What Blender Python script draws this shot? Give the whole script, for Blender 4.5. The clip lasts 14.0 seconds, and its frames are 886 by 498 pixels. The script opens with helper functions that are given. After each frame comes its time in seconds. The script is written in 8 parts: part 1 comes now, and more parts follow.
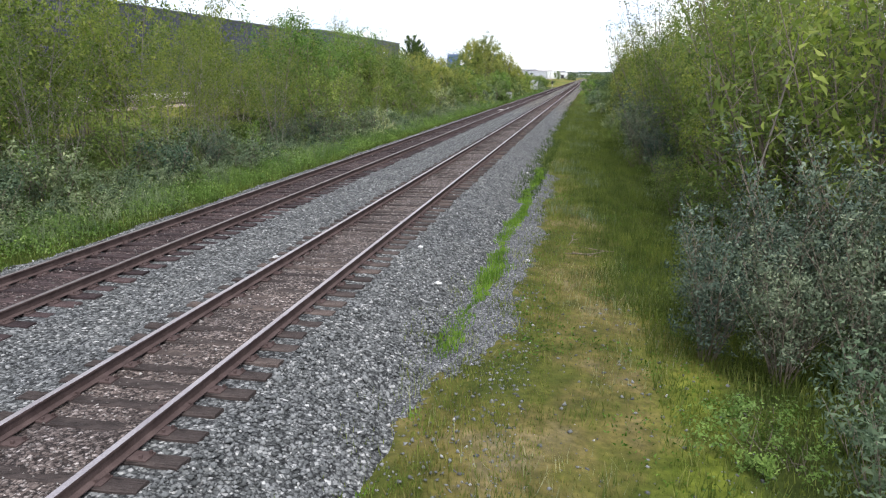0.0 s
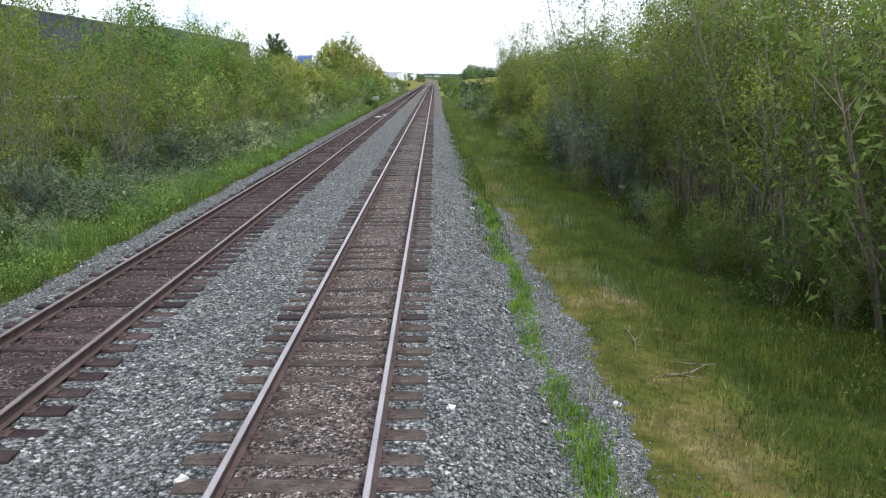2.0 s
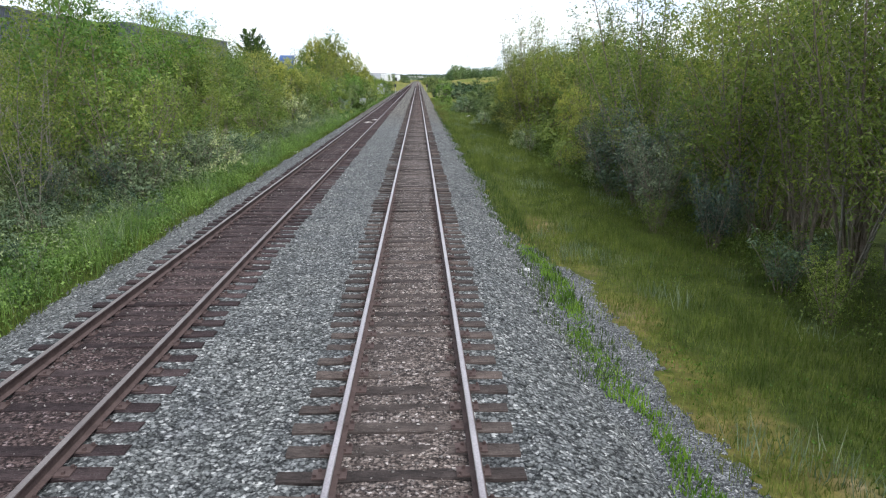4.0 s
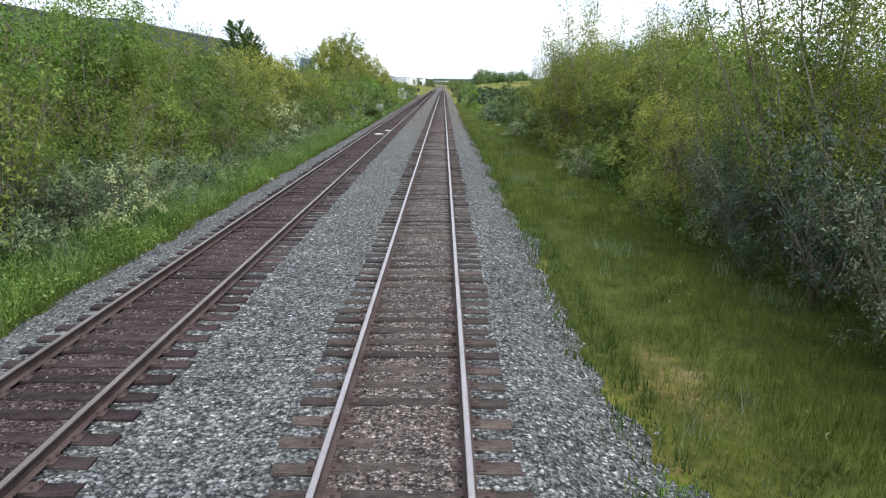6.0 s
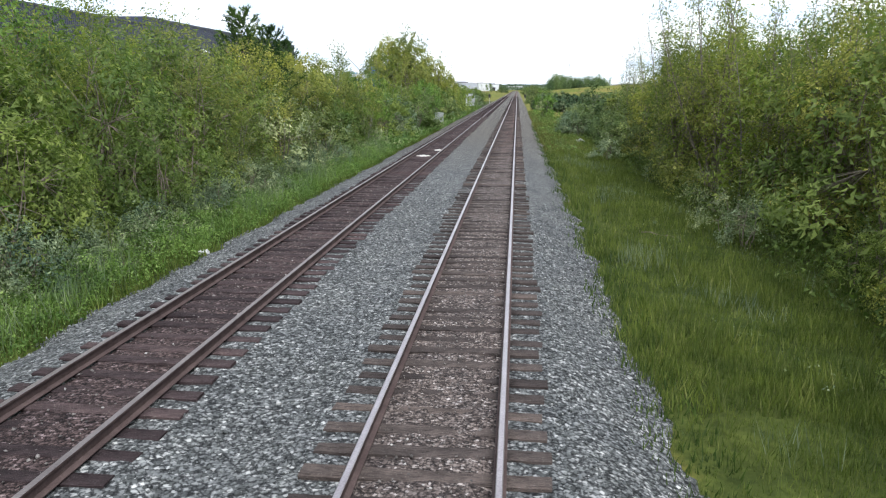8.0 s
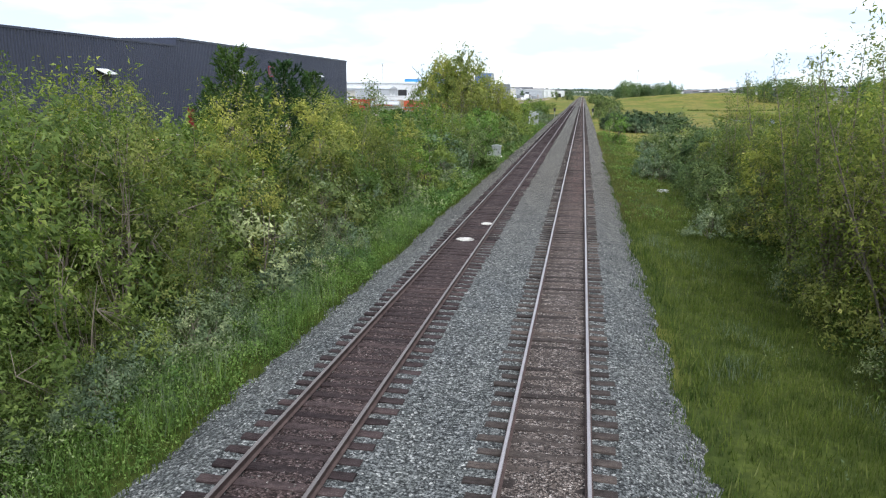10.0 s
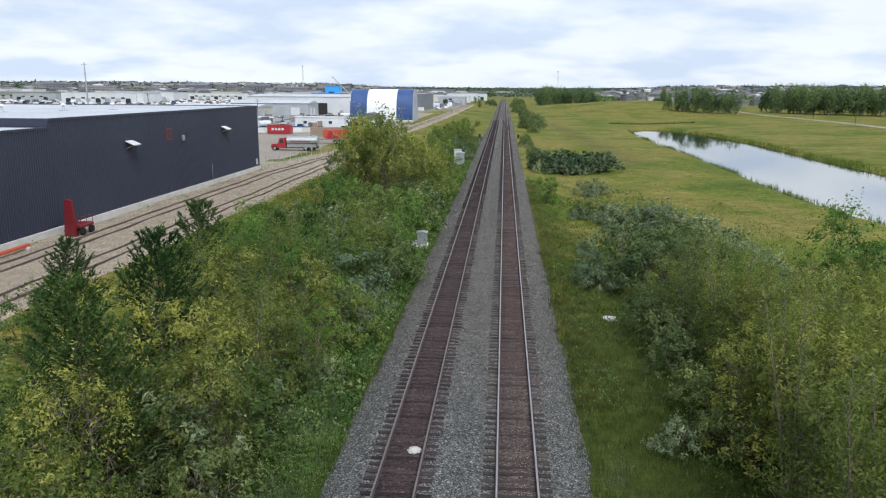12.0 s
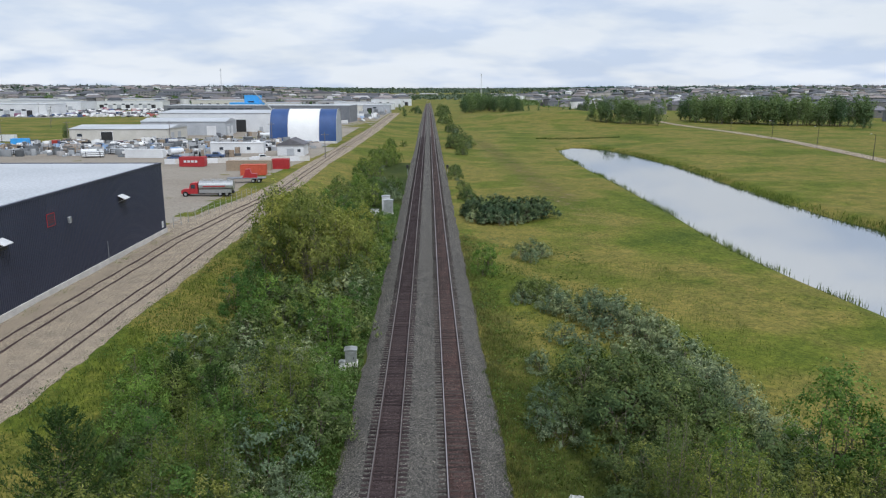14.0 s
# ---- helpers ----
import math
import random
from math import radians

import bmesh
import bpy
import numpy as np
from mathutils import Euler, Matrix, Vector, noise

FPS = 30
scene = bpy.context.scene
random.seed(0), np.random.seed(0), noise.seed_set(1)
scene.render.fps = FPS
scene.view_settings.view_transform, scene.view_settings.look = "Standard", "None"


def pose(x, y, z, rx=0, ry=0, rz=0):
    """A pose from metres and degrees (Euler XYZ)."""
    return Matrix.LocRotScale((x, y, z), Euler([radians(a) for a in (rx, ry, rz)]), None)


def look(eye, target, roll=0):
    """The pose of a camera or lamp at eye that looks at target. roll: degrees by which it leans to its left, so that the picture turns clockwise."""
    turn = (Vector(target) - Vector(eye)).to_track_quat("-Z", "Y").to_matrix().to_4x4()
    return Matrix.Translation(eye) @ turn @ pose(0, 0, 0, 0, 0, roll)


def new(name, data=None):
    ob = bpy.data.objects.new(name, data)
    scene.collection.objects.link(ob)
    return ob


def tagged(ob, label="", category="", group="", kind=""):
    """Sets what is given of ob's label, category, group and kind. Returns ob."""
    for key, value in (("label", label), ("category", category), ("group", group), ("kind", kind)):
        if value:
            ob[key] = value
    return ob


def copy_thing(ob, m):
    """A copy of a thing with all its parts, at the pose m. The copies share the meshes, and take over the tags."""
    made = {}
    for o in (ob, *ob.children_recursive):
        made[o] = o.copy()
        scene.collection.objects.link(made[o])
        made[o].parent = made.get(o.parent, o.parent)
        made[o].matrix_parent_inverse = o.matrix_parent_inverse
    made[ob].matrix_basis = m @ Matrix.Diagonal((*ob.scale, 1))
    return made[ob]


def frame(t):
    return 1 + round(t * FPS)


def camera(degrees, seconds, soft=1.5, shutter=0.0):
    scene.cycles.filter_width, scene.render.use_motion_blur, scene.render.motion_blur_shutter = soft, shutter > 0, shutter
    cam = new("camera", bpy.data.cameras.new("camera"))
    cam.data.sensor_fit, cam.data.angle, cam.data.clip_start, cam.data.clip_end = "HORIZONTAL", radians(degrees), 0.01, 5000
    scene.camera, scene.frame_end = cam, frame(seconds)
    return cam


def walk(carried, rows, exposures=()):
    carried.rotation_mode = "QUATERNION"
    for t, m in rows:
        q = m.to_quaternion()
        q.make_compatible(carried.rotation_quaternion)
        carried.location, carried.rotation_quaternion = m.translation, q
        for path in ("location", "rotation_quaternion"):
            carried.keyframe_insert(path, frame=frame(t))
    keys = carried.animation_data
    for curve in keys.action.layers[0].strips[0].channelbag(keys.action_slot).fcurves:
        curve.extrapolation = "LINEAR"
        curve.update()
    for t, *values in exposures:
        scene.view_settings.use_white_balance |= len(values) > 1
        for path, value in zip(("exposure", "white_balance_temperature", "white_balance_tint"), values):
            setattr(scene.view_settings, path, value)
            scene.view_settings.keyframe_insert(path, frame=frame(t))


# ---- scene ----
cam = camera(63.3, 14.0, soft=1.2)
# seconds, x, y, z, yaw, pitch, lean to the right
ROWS = [
    (0, 5.255, 1.908, 3.630, 11.13, -13.55, -0.19),
    (0.5, 4.066, 3.839, 3.722, 11.60, -13.58, -0.12),
    (1, 2.978, 5.809, 3.803, 11.86, -13.48, -0.14),
    (1.5, 2.112, 7.626, 3.825, 9.94, -13.38, -0.22),
    (2, 1.393, 9.302, 3.842, -0.72, -13.38, -0.29),
    (2.5, 0.824, 10.958, 3.872, -0.64, -13.37, -0.25),
    (5, 0.098, 23.371, 3.786, -2.77, -13.21, -0.34),
    (5.5, 0.297, 26.530, 3.754, -2.61, -13.11, -0.39),
    (6, 0.456, 29.807, 3.728, -0.08, -13.00, -0.48),
    (6.5, 0.689, 33.349, 3.711, 2.10, -12.95, -0.50),
    (7, 0.831, 37.135, 3.665, 2.53, -12.85, -0.48),
    (9.5, 0.633, 52.801, 4.445, 10.68, -12.37, -0.48),
    (10, 0.326, 55.051, 6.293, 10.67, -12.36, -0.60),
    (10.5, 0.078, 57.248, 8.263, 10.03, -12.34, -0.47),
    (11, -0.194, 59.418, 10.176, 9.22, -12.37, -0.45),
    (11.5, -0.510, 61.624, 12.110, 7.67, -12.42, -0.42),
    (12, -0.791, 63.916, 14.086, 4.73, -12.49, -0.32),
    (12.5, -1.069, 66.328, 16.071, 3.68, -12.51, -0.21),
    (13, -1.319, 68.828, 18.067, 2.99, -12.51, -0.19),
    (13.5, -1.568, 71.452, 20.011, 0.85, -12.53, -0.13),
    (14, -1.782, 74.149, 21.941, -1.14, -12.55, -0.03),
]
EXPOSURES = [(0, 0.08, 6350, 14), (2, 0.06, 6200, 11), (7.2, 0.07, 6200, 11), (9.5, -0.01, 6150, 9), (11, -0.30, 6100, 9), (14, -0.74, 6050, 10)]
walk(cam, [(t, pose(x, y, z, 90 + p, 0, yaw) @ pose(0, 0, 0, 0, 0, -lean)) for t, x, y, z, yaw, p, lean in ROWS], EXPOSURES)

# ---- world and sun: a bright, mostly clouded summer sky ----
SUN_EL, SUN_AZ = 54.0, 152.0
world = bpy.data.worlds.new("sky")
scene.world = world
world.use_nodes = True
wn, wl = world.node_tree.nodes, world.node_tree.links
wn.clear()
w_out = wn.new("ShaderNodeOutputWorld")
w_sky = wn.new("ShaderNodeTexSky")
w_sky.sky_type = "NISHITA"
w_sky.sun_disc = False
w_sky.sun_elevation, w_sky.sun_rotation = radians(SUN_EL), radians(SUN_AZ)
w_bg = wn.new("ShaderNodeBackground")
w_bg.inputs["Strength"].default_value = 0.11
wl.new(w_sky.outputs[0], w_bg.inputs["Color"])
w_tc = wn.new("ShaderNodeTexCoord")
w_sep = wn.new("ShaderNodeSeparateXYZ")
wl.new(w_tc.outputs["Generated"], w_sep.inputs[0])
w_add = wn.new("ShaderNodeMath")
w_add.operation = "ADD"
w_add.inputs[1].default_value = 0.2
wl.new(w_sep.outputs["Z"], w_add.inputs[0])
w_max = wn.new("ShaderNodeMath")
w_max.operation = "MAXIMUM"
w_max.inputs[1].default_value = 0.05
wl.new(w_add.outputs[0], w_max.inputs[0])
w_dx, w_dy = wn.new("ShaderNodeMath"), wn.new("ShaderNodeMath")
w_com = wn.new("ShaderNodeCombineXYZ")
for nd, ax in ((w_dx, "X"), (w_dy, "Y")):
    nd.operation = "DIVIDE"
    wl.new(w_sep.outputs[ax], nd.inputs[0])
    wl.new(w_max.outputs[0], nd.inputs[1])
    wl.new(nd.outputs[0], w_com.inputs[ax])
w_n = wn.new("ShaderNodeTexNoise")
w_n.inputs["Scale"].default_value = 0.55
w_n.inputs["Detail"].default_value = 7
w_n.inputs["Roughness"].default_value = 0.55
wl.new(w_com.outputs[0], w_n.inputs["Vector"])
w_ramp = wn.new("ShaderNodeValToRGB")
w_ramp.color_ramp.elements[0].position, w_ramp.color_ramp.elements[0].color = 0.34, (0.84, 0.84, 0.84, 1)
w_ramp.color_ramp.elements[1].position, w_ramp.color_ramp.elements[1].color = 0.58, (0.97, 0.97, 0.97, 1)
wl.new(w_n.outputs["Fac"], w_ramp.inputs[0])
w_n2 = wn.new("ShaderNodeTexNoise")
w_n2.inputs["Scale"].default_value = 1.5
w_n2.inputs["Detail"].default_value = 6
wl.new(w_com.outputs[0], w_n2.inputs["Vector"])
w_cr = wn.new("ShaderNodeValToRGB")
w_cr.color_ramp.elements[0].position, w_cr.color_ramp.elements[0].color = 0.40, (0.70, 0.785, 0.92, 1)
w_cr.color_ramp.elements[1].position, w_cr.color_ramp.elements[1].color = 0.56, (0.955, 0.98, 1.0, 1)
wl.new(w_n2.outputs["Fac"], w_cr.inputs[0])
w_cl = wn.new("ShaderNodeBackground")
w_cl.inputs["Strength"].default_value = 1.5
wl.new(w_cr.outputs[0], w_cl.inputs["Color"])
w_mix = wn.new("ShaderNodeMixShader")
wl.new(w_ramp.outputs[0], w_mix.inputs[0])
wl.new(w_bg.outputs[0], w_mix.inputs[1])
wl.new(w_cl.outputs[0], w_mix.inputs[2])
wl.new(w_mix.outputs[0], w_out.inputs["Surface"])

sun_data = bpy.data.lights.new("sun", "SUN")
sun_data.energy, sun_data.angle, sun_data.color = 4.2, radians(26), (1.0, 0.98, 0.94)
sun = new("sun", sun_data)
az = radians(SUN_AZ)
sun.matrix_world = look((0, 0, 60), Vector((0, 0, 60)) - Vector((math.sin(az) * math.cos(radians(SUN_EL)), math.cos(az) * math.cos(radians(SUN_EL)), math.sin(radians(SUN_EL)))))


# ---- materials ----
def node_mat(name):
    m = bpy.data.materials.new(name)
    m.use_nodes = True
    n, l = m.node_tree.nodes, m.node_tree.links
    return m, n, l, n["Principled BSDF"]


def noise_node(n, l, vec, scale, detail=4, rough=0.6):
    t = n.new("ShaderNodeTexNoise")
    t.inputs["Scale"].default_value, t.inputs["Detail"].default_value, t.inputs["Roughness"].default_value = scale, detail, rough
    l.new(vec, t.inputs["Vector"])
    return t


def ramp_node(n, l, fac, stops):
    r = n.new("ShaderNodeValToRGB")
    e = r.color_ramp.elements
    e[0].position, e[0].color = stops[0][0], (*stops[0][1], 1)
    e[1].position, e[1].color = stops[-1][0], (*stops[-1][1], 1)
    for p, c in stops[1:-1]:
        s = e.new(p)
        s.color = (*c, 1)
    l.new(fac, r.inputs[0])
    return r


def mix_node(n, l, fac, a, b, how="MIX"):
    m = n.new("ShaderNodeMix")
    m.data_type, m.blend_type = "RGBA", how
    if isinstance(fac, float):
        m.inputs[0].default_value = fac
    else:
        l.new(fac, m.inputs[0])
    for k, v in ((6, a), (7, b)):
        if isinstance(v, tuple):
            m.inputs[k].default_value = (*v, 1)
        else:
            l.new(v, m.inputs[k])
    return m.outputs[2]


def surface(name, c1, c2, coarse=1.5, fine=30.0, rough=0.8, bump=0.2, metal=0.0, dist=0.01, vary=0.0):
    """Two-scale worn surface in object space: large patches between c1 and c2, fine grain and relief."""
    m, n, l, b = node_mat(name)
    tc = n.new("ShaderNodeTexCoord")
    a = noise_node(n, l, tc.outputs["Object"], coarse, 4)
    f = noise_node(n, l, tc.outputs["Object"], fine, 3)
    r = ramp_node(n, l, a.outputs["Fac"], ((0.32, c1), (0.68, c2)))
    g = ramp_node(n, l, f.outputs["Fac"], ((0.25, (0.72, 0.72, 0.72)), (0.75, (1.25, 1.25, 1.25))))
    col = mix_node(n, l, 1.0, r.outputs[0], g.outputs[0], "MULTIPLY")
    if vary:
        oi = n.new("ShaderNodeObjectInfo")
        v = ramp_node(n, l, oi.outputs["Random"], ((0.0, (1 - vary,) * 3), (1.0, (1 + vary,) * 3)))
        col = mix_node(n, l, 1.0, col, v.outputs[0], "MULTIPLY")
    l.new(col, b.inputs["Base Color"])
    b.inputs["Roughness"].default_value, b.inputs["Metallic"].default_value = rough, metal
    if rough > 0.8:
        b.inputs["Specular IOR Level"].default_value = 0.15
    if bump:
        bp = n.new("ShaderNodeBump")
        bp.inputs["Strength"].default_value, bp.inputs["Distance"].default_value = bump, dist
        l.new(f.outputs["Fac"], bp.inputs["Height"])
        l.new(bp.outputs[0], b.inputs["Normal"])
    return m


def leaf_mat(name, dark, light, warm, trans=0.35):
    """Foliage: each leaf and each plant differs in tone, clumps are coloured lighter and darker as if lit and shaded;
    light passes through the leaves.
    """
    m, n, l, b = node_mat(name)
    geo, oi = n.new("ShaderNodeNewGeometry"), n.new("ShaderNodeObjectInfo")
    mean = [0.375 * a + 0.5 * c + 0.125 * w for a, c, w in zip(dark, light, warm)]
    dark, light, warm = (tuple(k + (a - k) * 0.55 for a, k in zip(c, mean)) for c in (dark, light, warm))
    r = ramp_node(n, l, geo.outputs["Random Per Island"], ((0.0, dark), (0.75, light), (1.0, warm)))
    v = ramp_node(n, l, oi.outputs["Random"], ((0.0, (0.54, 0.68, 0.72)), (0.5, (0.97, 1.0, 0.98)), (1.0, (1.26, 1.23, 1.06))))
    col = mix_node(n, l, 1.0, r.outputs[0], v.outputs[0], "MULTIPLY")
    # clump-sized noise in the colour stands in for lit tops and shaded hollows
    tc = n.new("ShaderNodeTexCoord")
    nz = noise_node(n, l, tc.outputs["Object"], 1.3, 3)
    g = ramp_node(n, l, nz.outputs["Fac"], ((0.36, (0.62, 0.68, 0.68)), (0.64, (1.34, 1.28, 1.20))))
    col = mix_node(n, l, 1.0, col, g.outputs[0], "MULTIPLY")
    l.new(col, b.inputs["Base Color"])
    b.inputs["Roughness"].default_value = 0.62
    b.inputs["Specular IOR Level"].default_value = 0.10
    t = n.new("ShaderNodeBsdfTranslucent")
    l.new(mix_node(n, l, 1.0, col, (1.05, 1.25, 0.7), "MULTIPLY"), t.inputs["Color"])
    mx = n.new("ShaderNodeMixShader")
    mx.inputs[0].default_value = trans
    l.new(b.outputs[0], mx.inputs[1])
    l.new(t.outputs[0], mx.inputs[2])
    l.new(mx.outputs[0], n["Material Output"].inputs["Surface"])
    return m


def gravel_mat(name, stops, stone=22.0, tint=(1, 1, 1), bump=0.9, dusty=None):
    """Crushed stone: cells of differing grey, the gaps between them darkened in the colour as shade, and broad dusty
    patches.
    """
    m, n, l, b = node_mat(name)
    tc = n.new("ShaderNodeTexCoord")
    vo = n.new("ShaderNodeTexVoronoi")
    vo.inputs["Scale"].default_value = stone
    vo.distance = "MANHATTAN"
    skew = noise_node(n, l, tc.outputs["Object"], stone * 0.6, 2)
    bent = mix_node(n, l, 0.06, tc.outputs["Object"], skew.outputs["Color"])
    l.new(bent, vo.inputs["Vector"])
    sep = n.new("ShaderNodeSeparateColor")
    l.new(vo.outputs["Color"], sep.inputs[0])
    r = ramp_node(n, l, sep.outputs[0], stops)
    # shade in the crevices between stones, multiplied into the colour
    gap = ramp_node(n, l, vo.outputs["Distance"], ((0.5, (1.06, 1.06, 1.06)), (0.76, (0.88, 0.88, 0.88)), (0.98, (0.26, 0.26, 0.27))))
    col = mix_node(n, l, 1.0, r.outputs[0], gap.outputs[0], "MULTIPLY")
    big = noise_node(n, l, tc.outputs["Object"], 0.7, 5)
    pt = ramp_node(n, l, big.outputs["Fac"], ((0.3, (0.8, 0.8, 0.82)), (0.7, (1.15, 1.13, 1.1))))
    col = mix_node(n, l, 1.0, col, pt.outputs[0], "MULTIPLY")
    heap = n.new("ShaderNodeTexVoronoi")
    heap.inputs["Scale"].default_value = 8.5
    l.new(tc.outputs["Object"], heap.inputs["Vector"])
    hs = n.new("ShaderNodeSeparateColor")
    l.new(heap.outputs["Color"], hs.inputs[0])
    hp = ramp_node(n, l, hs.outputs[1], ((0.0, (0.76, 0.76, 0.77)), (0.5, (1.0, 1.0, 1.0)), (0.95, (1.12, 1.12, 1.11)), (1.0, (1.32, 1.32, 1.31))))
    col = mix_node(n, l, 1.0, col, hp.outputs[0], "MULTIPLY")
    col = mix_node(n, l, 1.0, col, tint, "MULTIPLY")
    if dusty:
        # a second tint is mixed in from y 78 to 108 and kept beyond
        xyz = n.new("ShaderNodeSeparateXYZ")
        l.new(tc.outputs["Object"], xyz.inputs[0])
        mr = n.new("ShaderNodeMapRange")
        mr.inputs[1].default_value, mr.inputs[2].default_value = 78, 108
        l.new(xyz.outputs[1], mr.inputs[0])
        col = mix_node(n, l, mr.outputs[0], col, mix_node(n, l, 1.0, col, dusty, "MULTIPLY"))
    l.new(col, b.inputs["Base Color"])
    b.inputs["Roughness"].default_value = 0.9
    b.inputs["Specular IOR Level"].default_value = 0.15
    bp = n.new("ShaderNodeBump")
    bp.invert = True
    bp.inputs["Strength"].default_value, bp.inputs["Distance"].default_value = bump * 0.55, 0.025
    l.new(vo.outputs["Distance"], bp.inputs["Height"])
    l.new(bp.outputs[0], b.inputs["Normal"])
    return m


def ground_mat():
    """Rough meadow: yellow-green and deep green patches over three scales, lush and dry zones by the plants that grow
    there; the lush colours are also darkened as shade under trees and grass.
    """
    m, n, l, b = node_mat("meadow")
    tc = n.new("ShaderNodeTexCoord")
    a = noise_node(n, l, tc.outputs["Object"], 0.035, 6, 0.62)
    c = noise_node(n, l, tc.outputs["Object"], 0.42, 6, 0.65)
    f = noise_node(n, l, tc.outputs["Object"], 7.0, 4, 0.7)
    r = ramp_node(n, l, a.outputs["Fac"], ((0.32, (0.066, 0.092, 0.015)), (0.43, (0.098, 0.118, 0.019)), (0.54, (0.172, 0.148, 0.044)), (0.66, (0.086, 0.106, 0.018))))
    # greener growth, with shade under the trees and between blades put into the colour
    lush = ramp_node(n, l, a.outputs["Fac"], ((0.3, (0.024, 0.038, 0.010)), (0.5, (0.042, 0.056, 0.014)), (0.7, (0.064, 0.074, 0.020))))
    dry = ramp_node(n, l, c.outputs["Fac"], ((0.33, (0.044, 0.056, 0.012)), (0.46, (0.068, 0.072, 0.018)), (0.55, (0.098, 0.084, 0.032)), (0.64, (0.122, 0.104, 0.062)), (0.74, (0.175, 0.162, 0.136))))
    col = r.outputs[0]
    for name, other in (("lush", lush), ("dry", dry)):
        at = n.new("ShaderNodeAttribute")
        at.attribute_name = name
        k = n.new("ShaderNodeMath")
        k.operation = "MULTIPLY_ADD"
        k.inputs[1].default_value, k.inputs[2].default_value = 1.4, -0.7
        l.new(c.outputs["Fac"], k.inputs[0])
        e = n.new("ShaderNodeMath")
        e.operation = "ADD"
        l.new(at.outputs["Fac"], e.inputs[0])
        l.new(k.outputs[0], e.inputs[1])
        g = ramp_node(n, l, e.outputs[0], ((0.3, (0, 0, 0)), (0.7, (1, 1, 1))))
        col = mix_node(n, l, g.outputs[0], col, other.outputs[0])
    g = ramp_node(n, l, c.outputs["Fac"], ((0.32, (0.70, 0.78, 0.74)), (0.68, (1.26, 1.20, 1.18))))
    col = mix_node(n, l, 1.0, col, g.outputs[0], "MULTIPLY")
    h = ramp_node(n, l, f.outputs["Fac"], ((0.3, (0.62, 0.66, 0.62)), (0.7, (1.32, 1.28, 1.2))))
    col = mix_node(n, l, 1.0, col, h.outputs[0], "MULTIPLY")
    w = noise_node(n, l, tc.outputs["Object"], 1.9, 5, 0.7)
    h2 = ramp_node(n, l, w.outputs["Fac"], ((0.36, (0.67, 0.71, 0.68)), (0.64, (1.32, 1.28, 1.2))))
    col = mix_node(n, l, 1.0, col, h2.outputs[0], "MULTIPLY")
    l.new(col, b.inputs["Base Color"])
    b.inputs["Roughness"].default_value = 0.95
    b.inputs["Specular IOR Level"].default_value = 0.1
    bp = n.new("ShaderNodeBump")
    bp.inputs["Strength"].default_value, bp.inputs["Distance"].default_value = 0.3, 0.10
    l.new(f.outputs["Fac"], bp.inputs["Height"])
    l.new(bp.outputs[0], b.inputs["Normal"])
    return m


def paint_mat(name, stops, rough=0.3):
    """Vehicle paint whose colour differs from one vehicle to the next."""
    m, n, l, b = node_mat(name)
    oi = n.new("ShaderNodeObjectInfo")
    r = ramp_node(n, l, oi.outputs["Random"], stops)
    r.color_ramp.interpolation = "CONSTANT"
    tc = n.new("ShaderNodeTexCoord")
    d = noise_node(n, l, tc.outputs["Object"], 2.5)
    g = ramp_node(n, l, d.outputs["Fac"], ((0.3, (0.85, 0.84, 0.82)), (0.7, (1.0, 1.0, 1.0))))
    l.new(mix_node(n, l, 1.0, r.outputs[0], g.outputs[0], "MULTIPLY"), b.inputs["Base Color"])
    b.inputs["Roughness"].default_value = rough
    return m


GREYS = ((0.0, (0.036, 0.039, 0.039)), (0.42, (0.100, 0.106, 0.107)), (0.86, (0.190, 0.198, 0.199)), (1.0, (0.37, 0.375, 0.37)))
BROWNS = ((0.0, (0.032, 0.026, 0.024)), (0.5, (0.098, 0.080, 0.074)), (0.9, (0.18, 0.155, 0.145)), (1.0, (0.36, 0.33, 0.32)))
M_MEADOW = ground_mat()
M_BALLAST = gravel_mat("ballast_stone", GREYS, 21.0, dusty=(1.0, 0.90, 0.80))
M_CRIB = gravel_mat("dusty_crib_stone", BROWNS, 27.0, (1.12, 1.10, 1.08), dusty=(0.72, 0.54, 0.52))
M_CRIBRED = gravel_mat("rust_stained_crib_stone", BROWNS, 27.0, (0.60, 0.51, 0.53))
M_PATH = gravel_mat("path_gravel", GREYS, 42.0, (0.95, 0.95, 0.97), 0.5)
M_YARD = gravel_mat("yard_gravel", ((0.0, (0.275, 0.222, 0.158)), (0.5, (0.385, 0.320, 0.238)), (1.0, (0.49, 0.42, 0.33))), 36.0, (1, 1, 1), 0.15)
M_RUST = surface("rusty_rail_steel", (0.052, 0.036, 0.034), (0.090, 0.064, 0.060), 3, 60, 0.82, 0.3, 0.0, 0.003)
M_SHINE = surface("polished_rail_head", (0.33, 0.295, 0.305), (0.46, 0.42, 0.43), 1.0, 40, 0.36, 0.05, 0.8, 0.001)
M_DULL = surface("dull_rail_head", (0.16, 0.135, 0.13), (0.24, 0.21, 0.20), 1.0, 40, 0.40, 0.05, 0.7, 0.001)


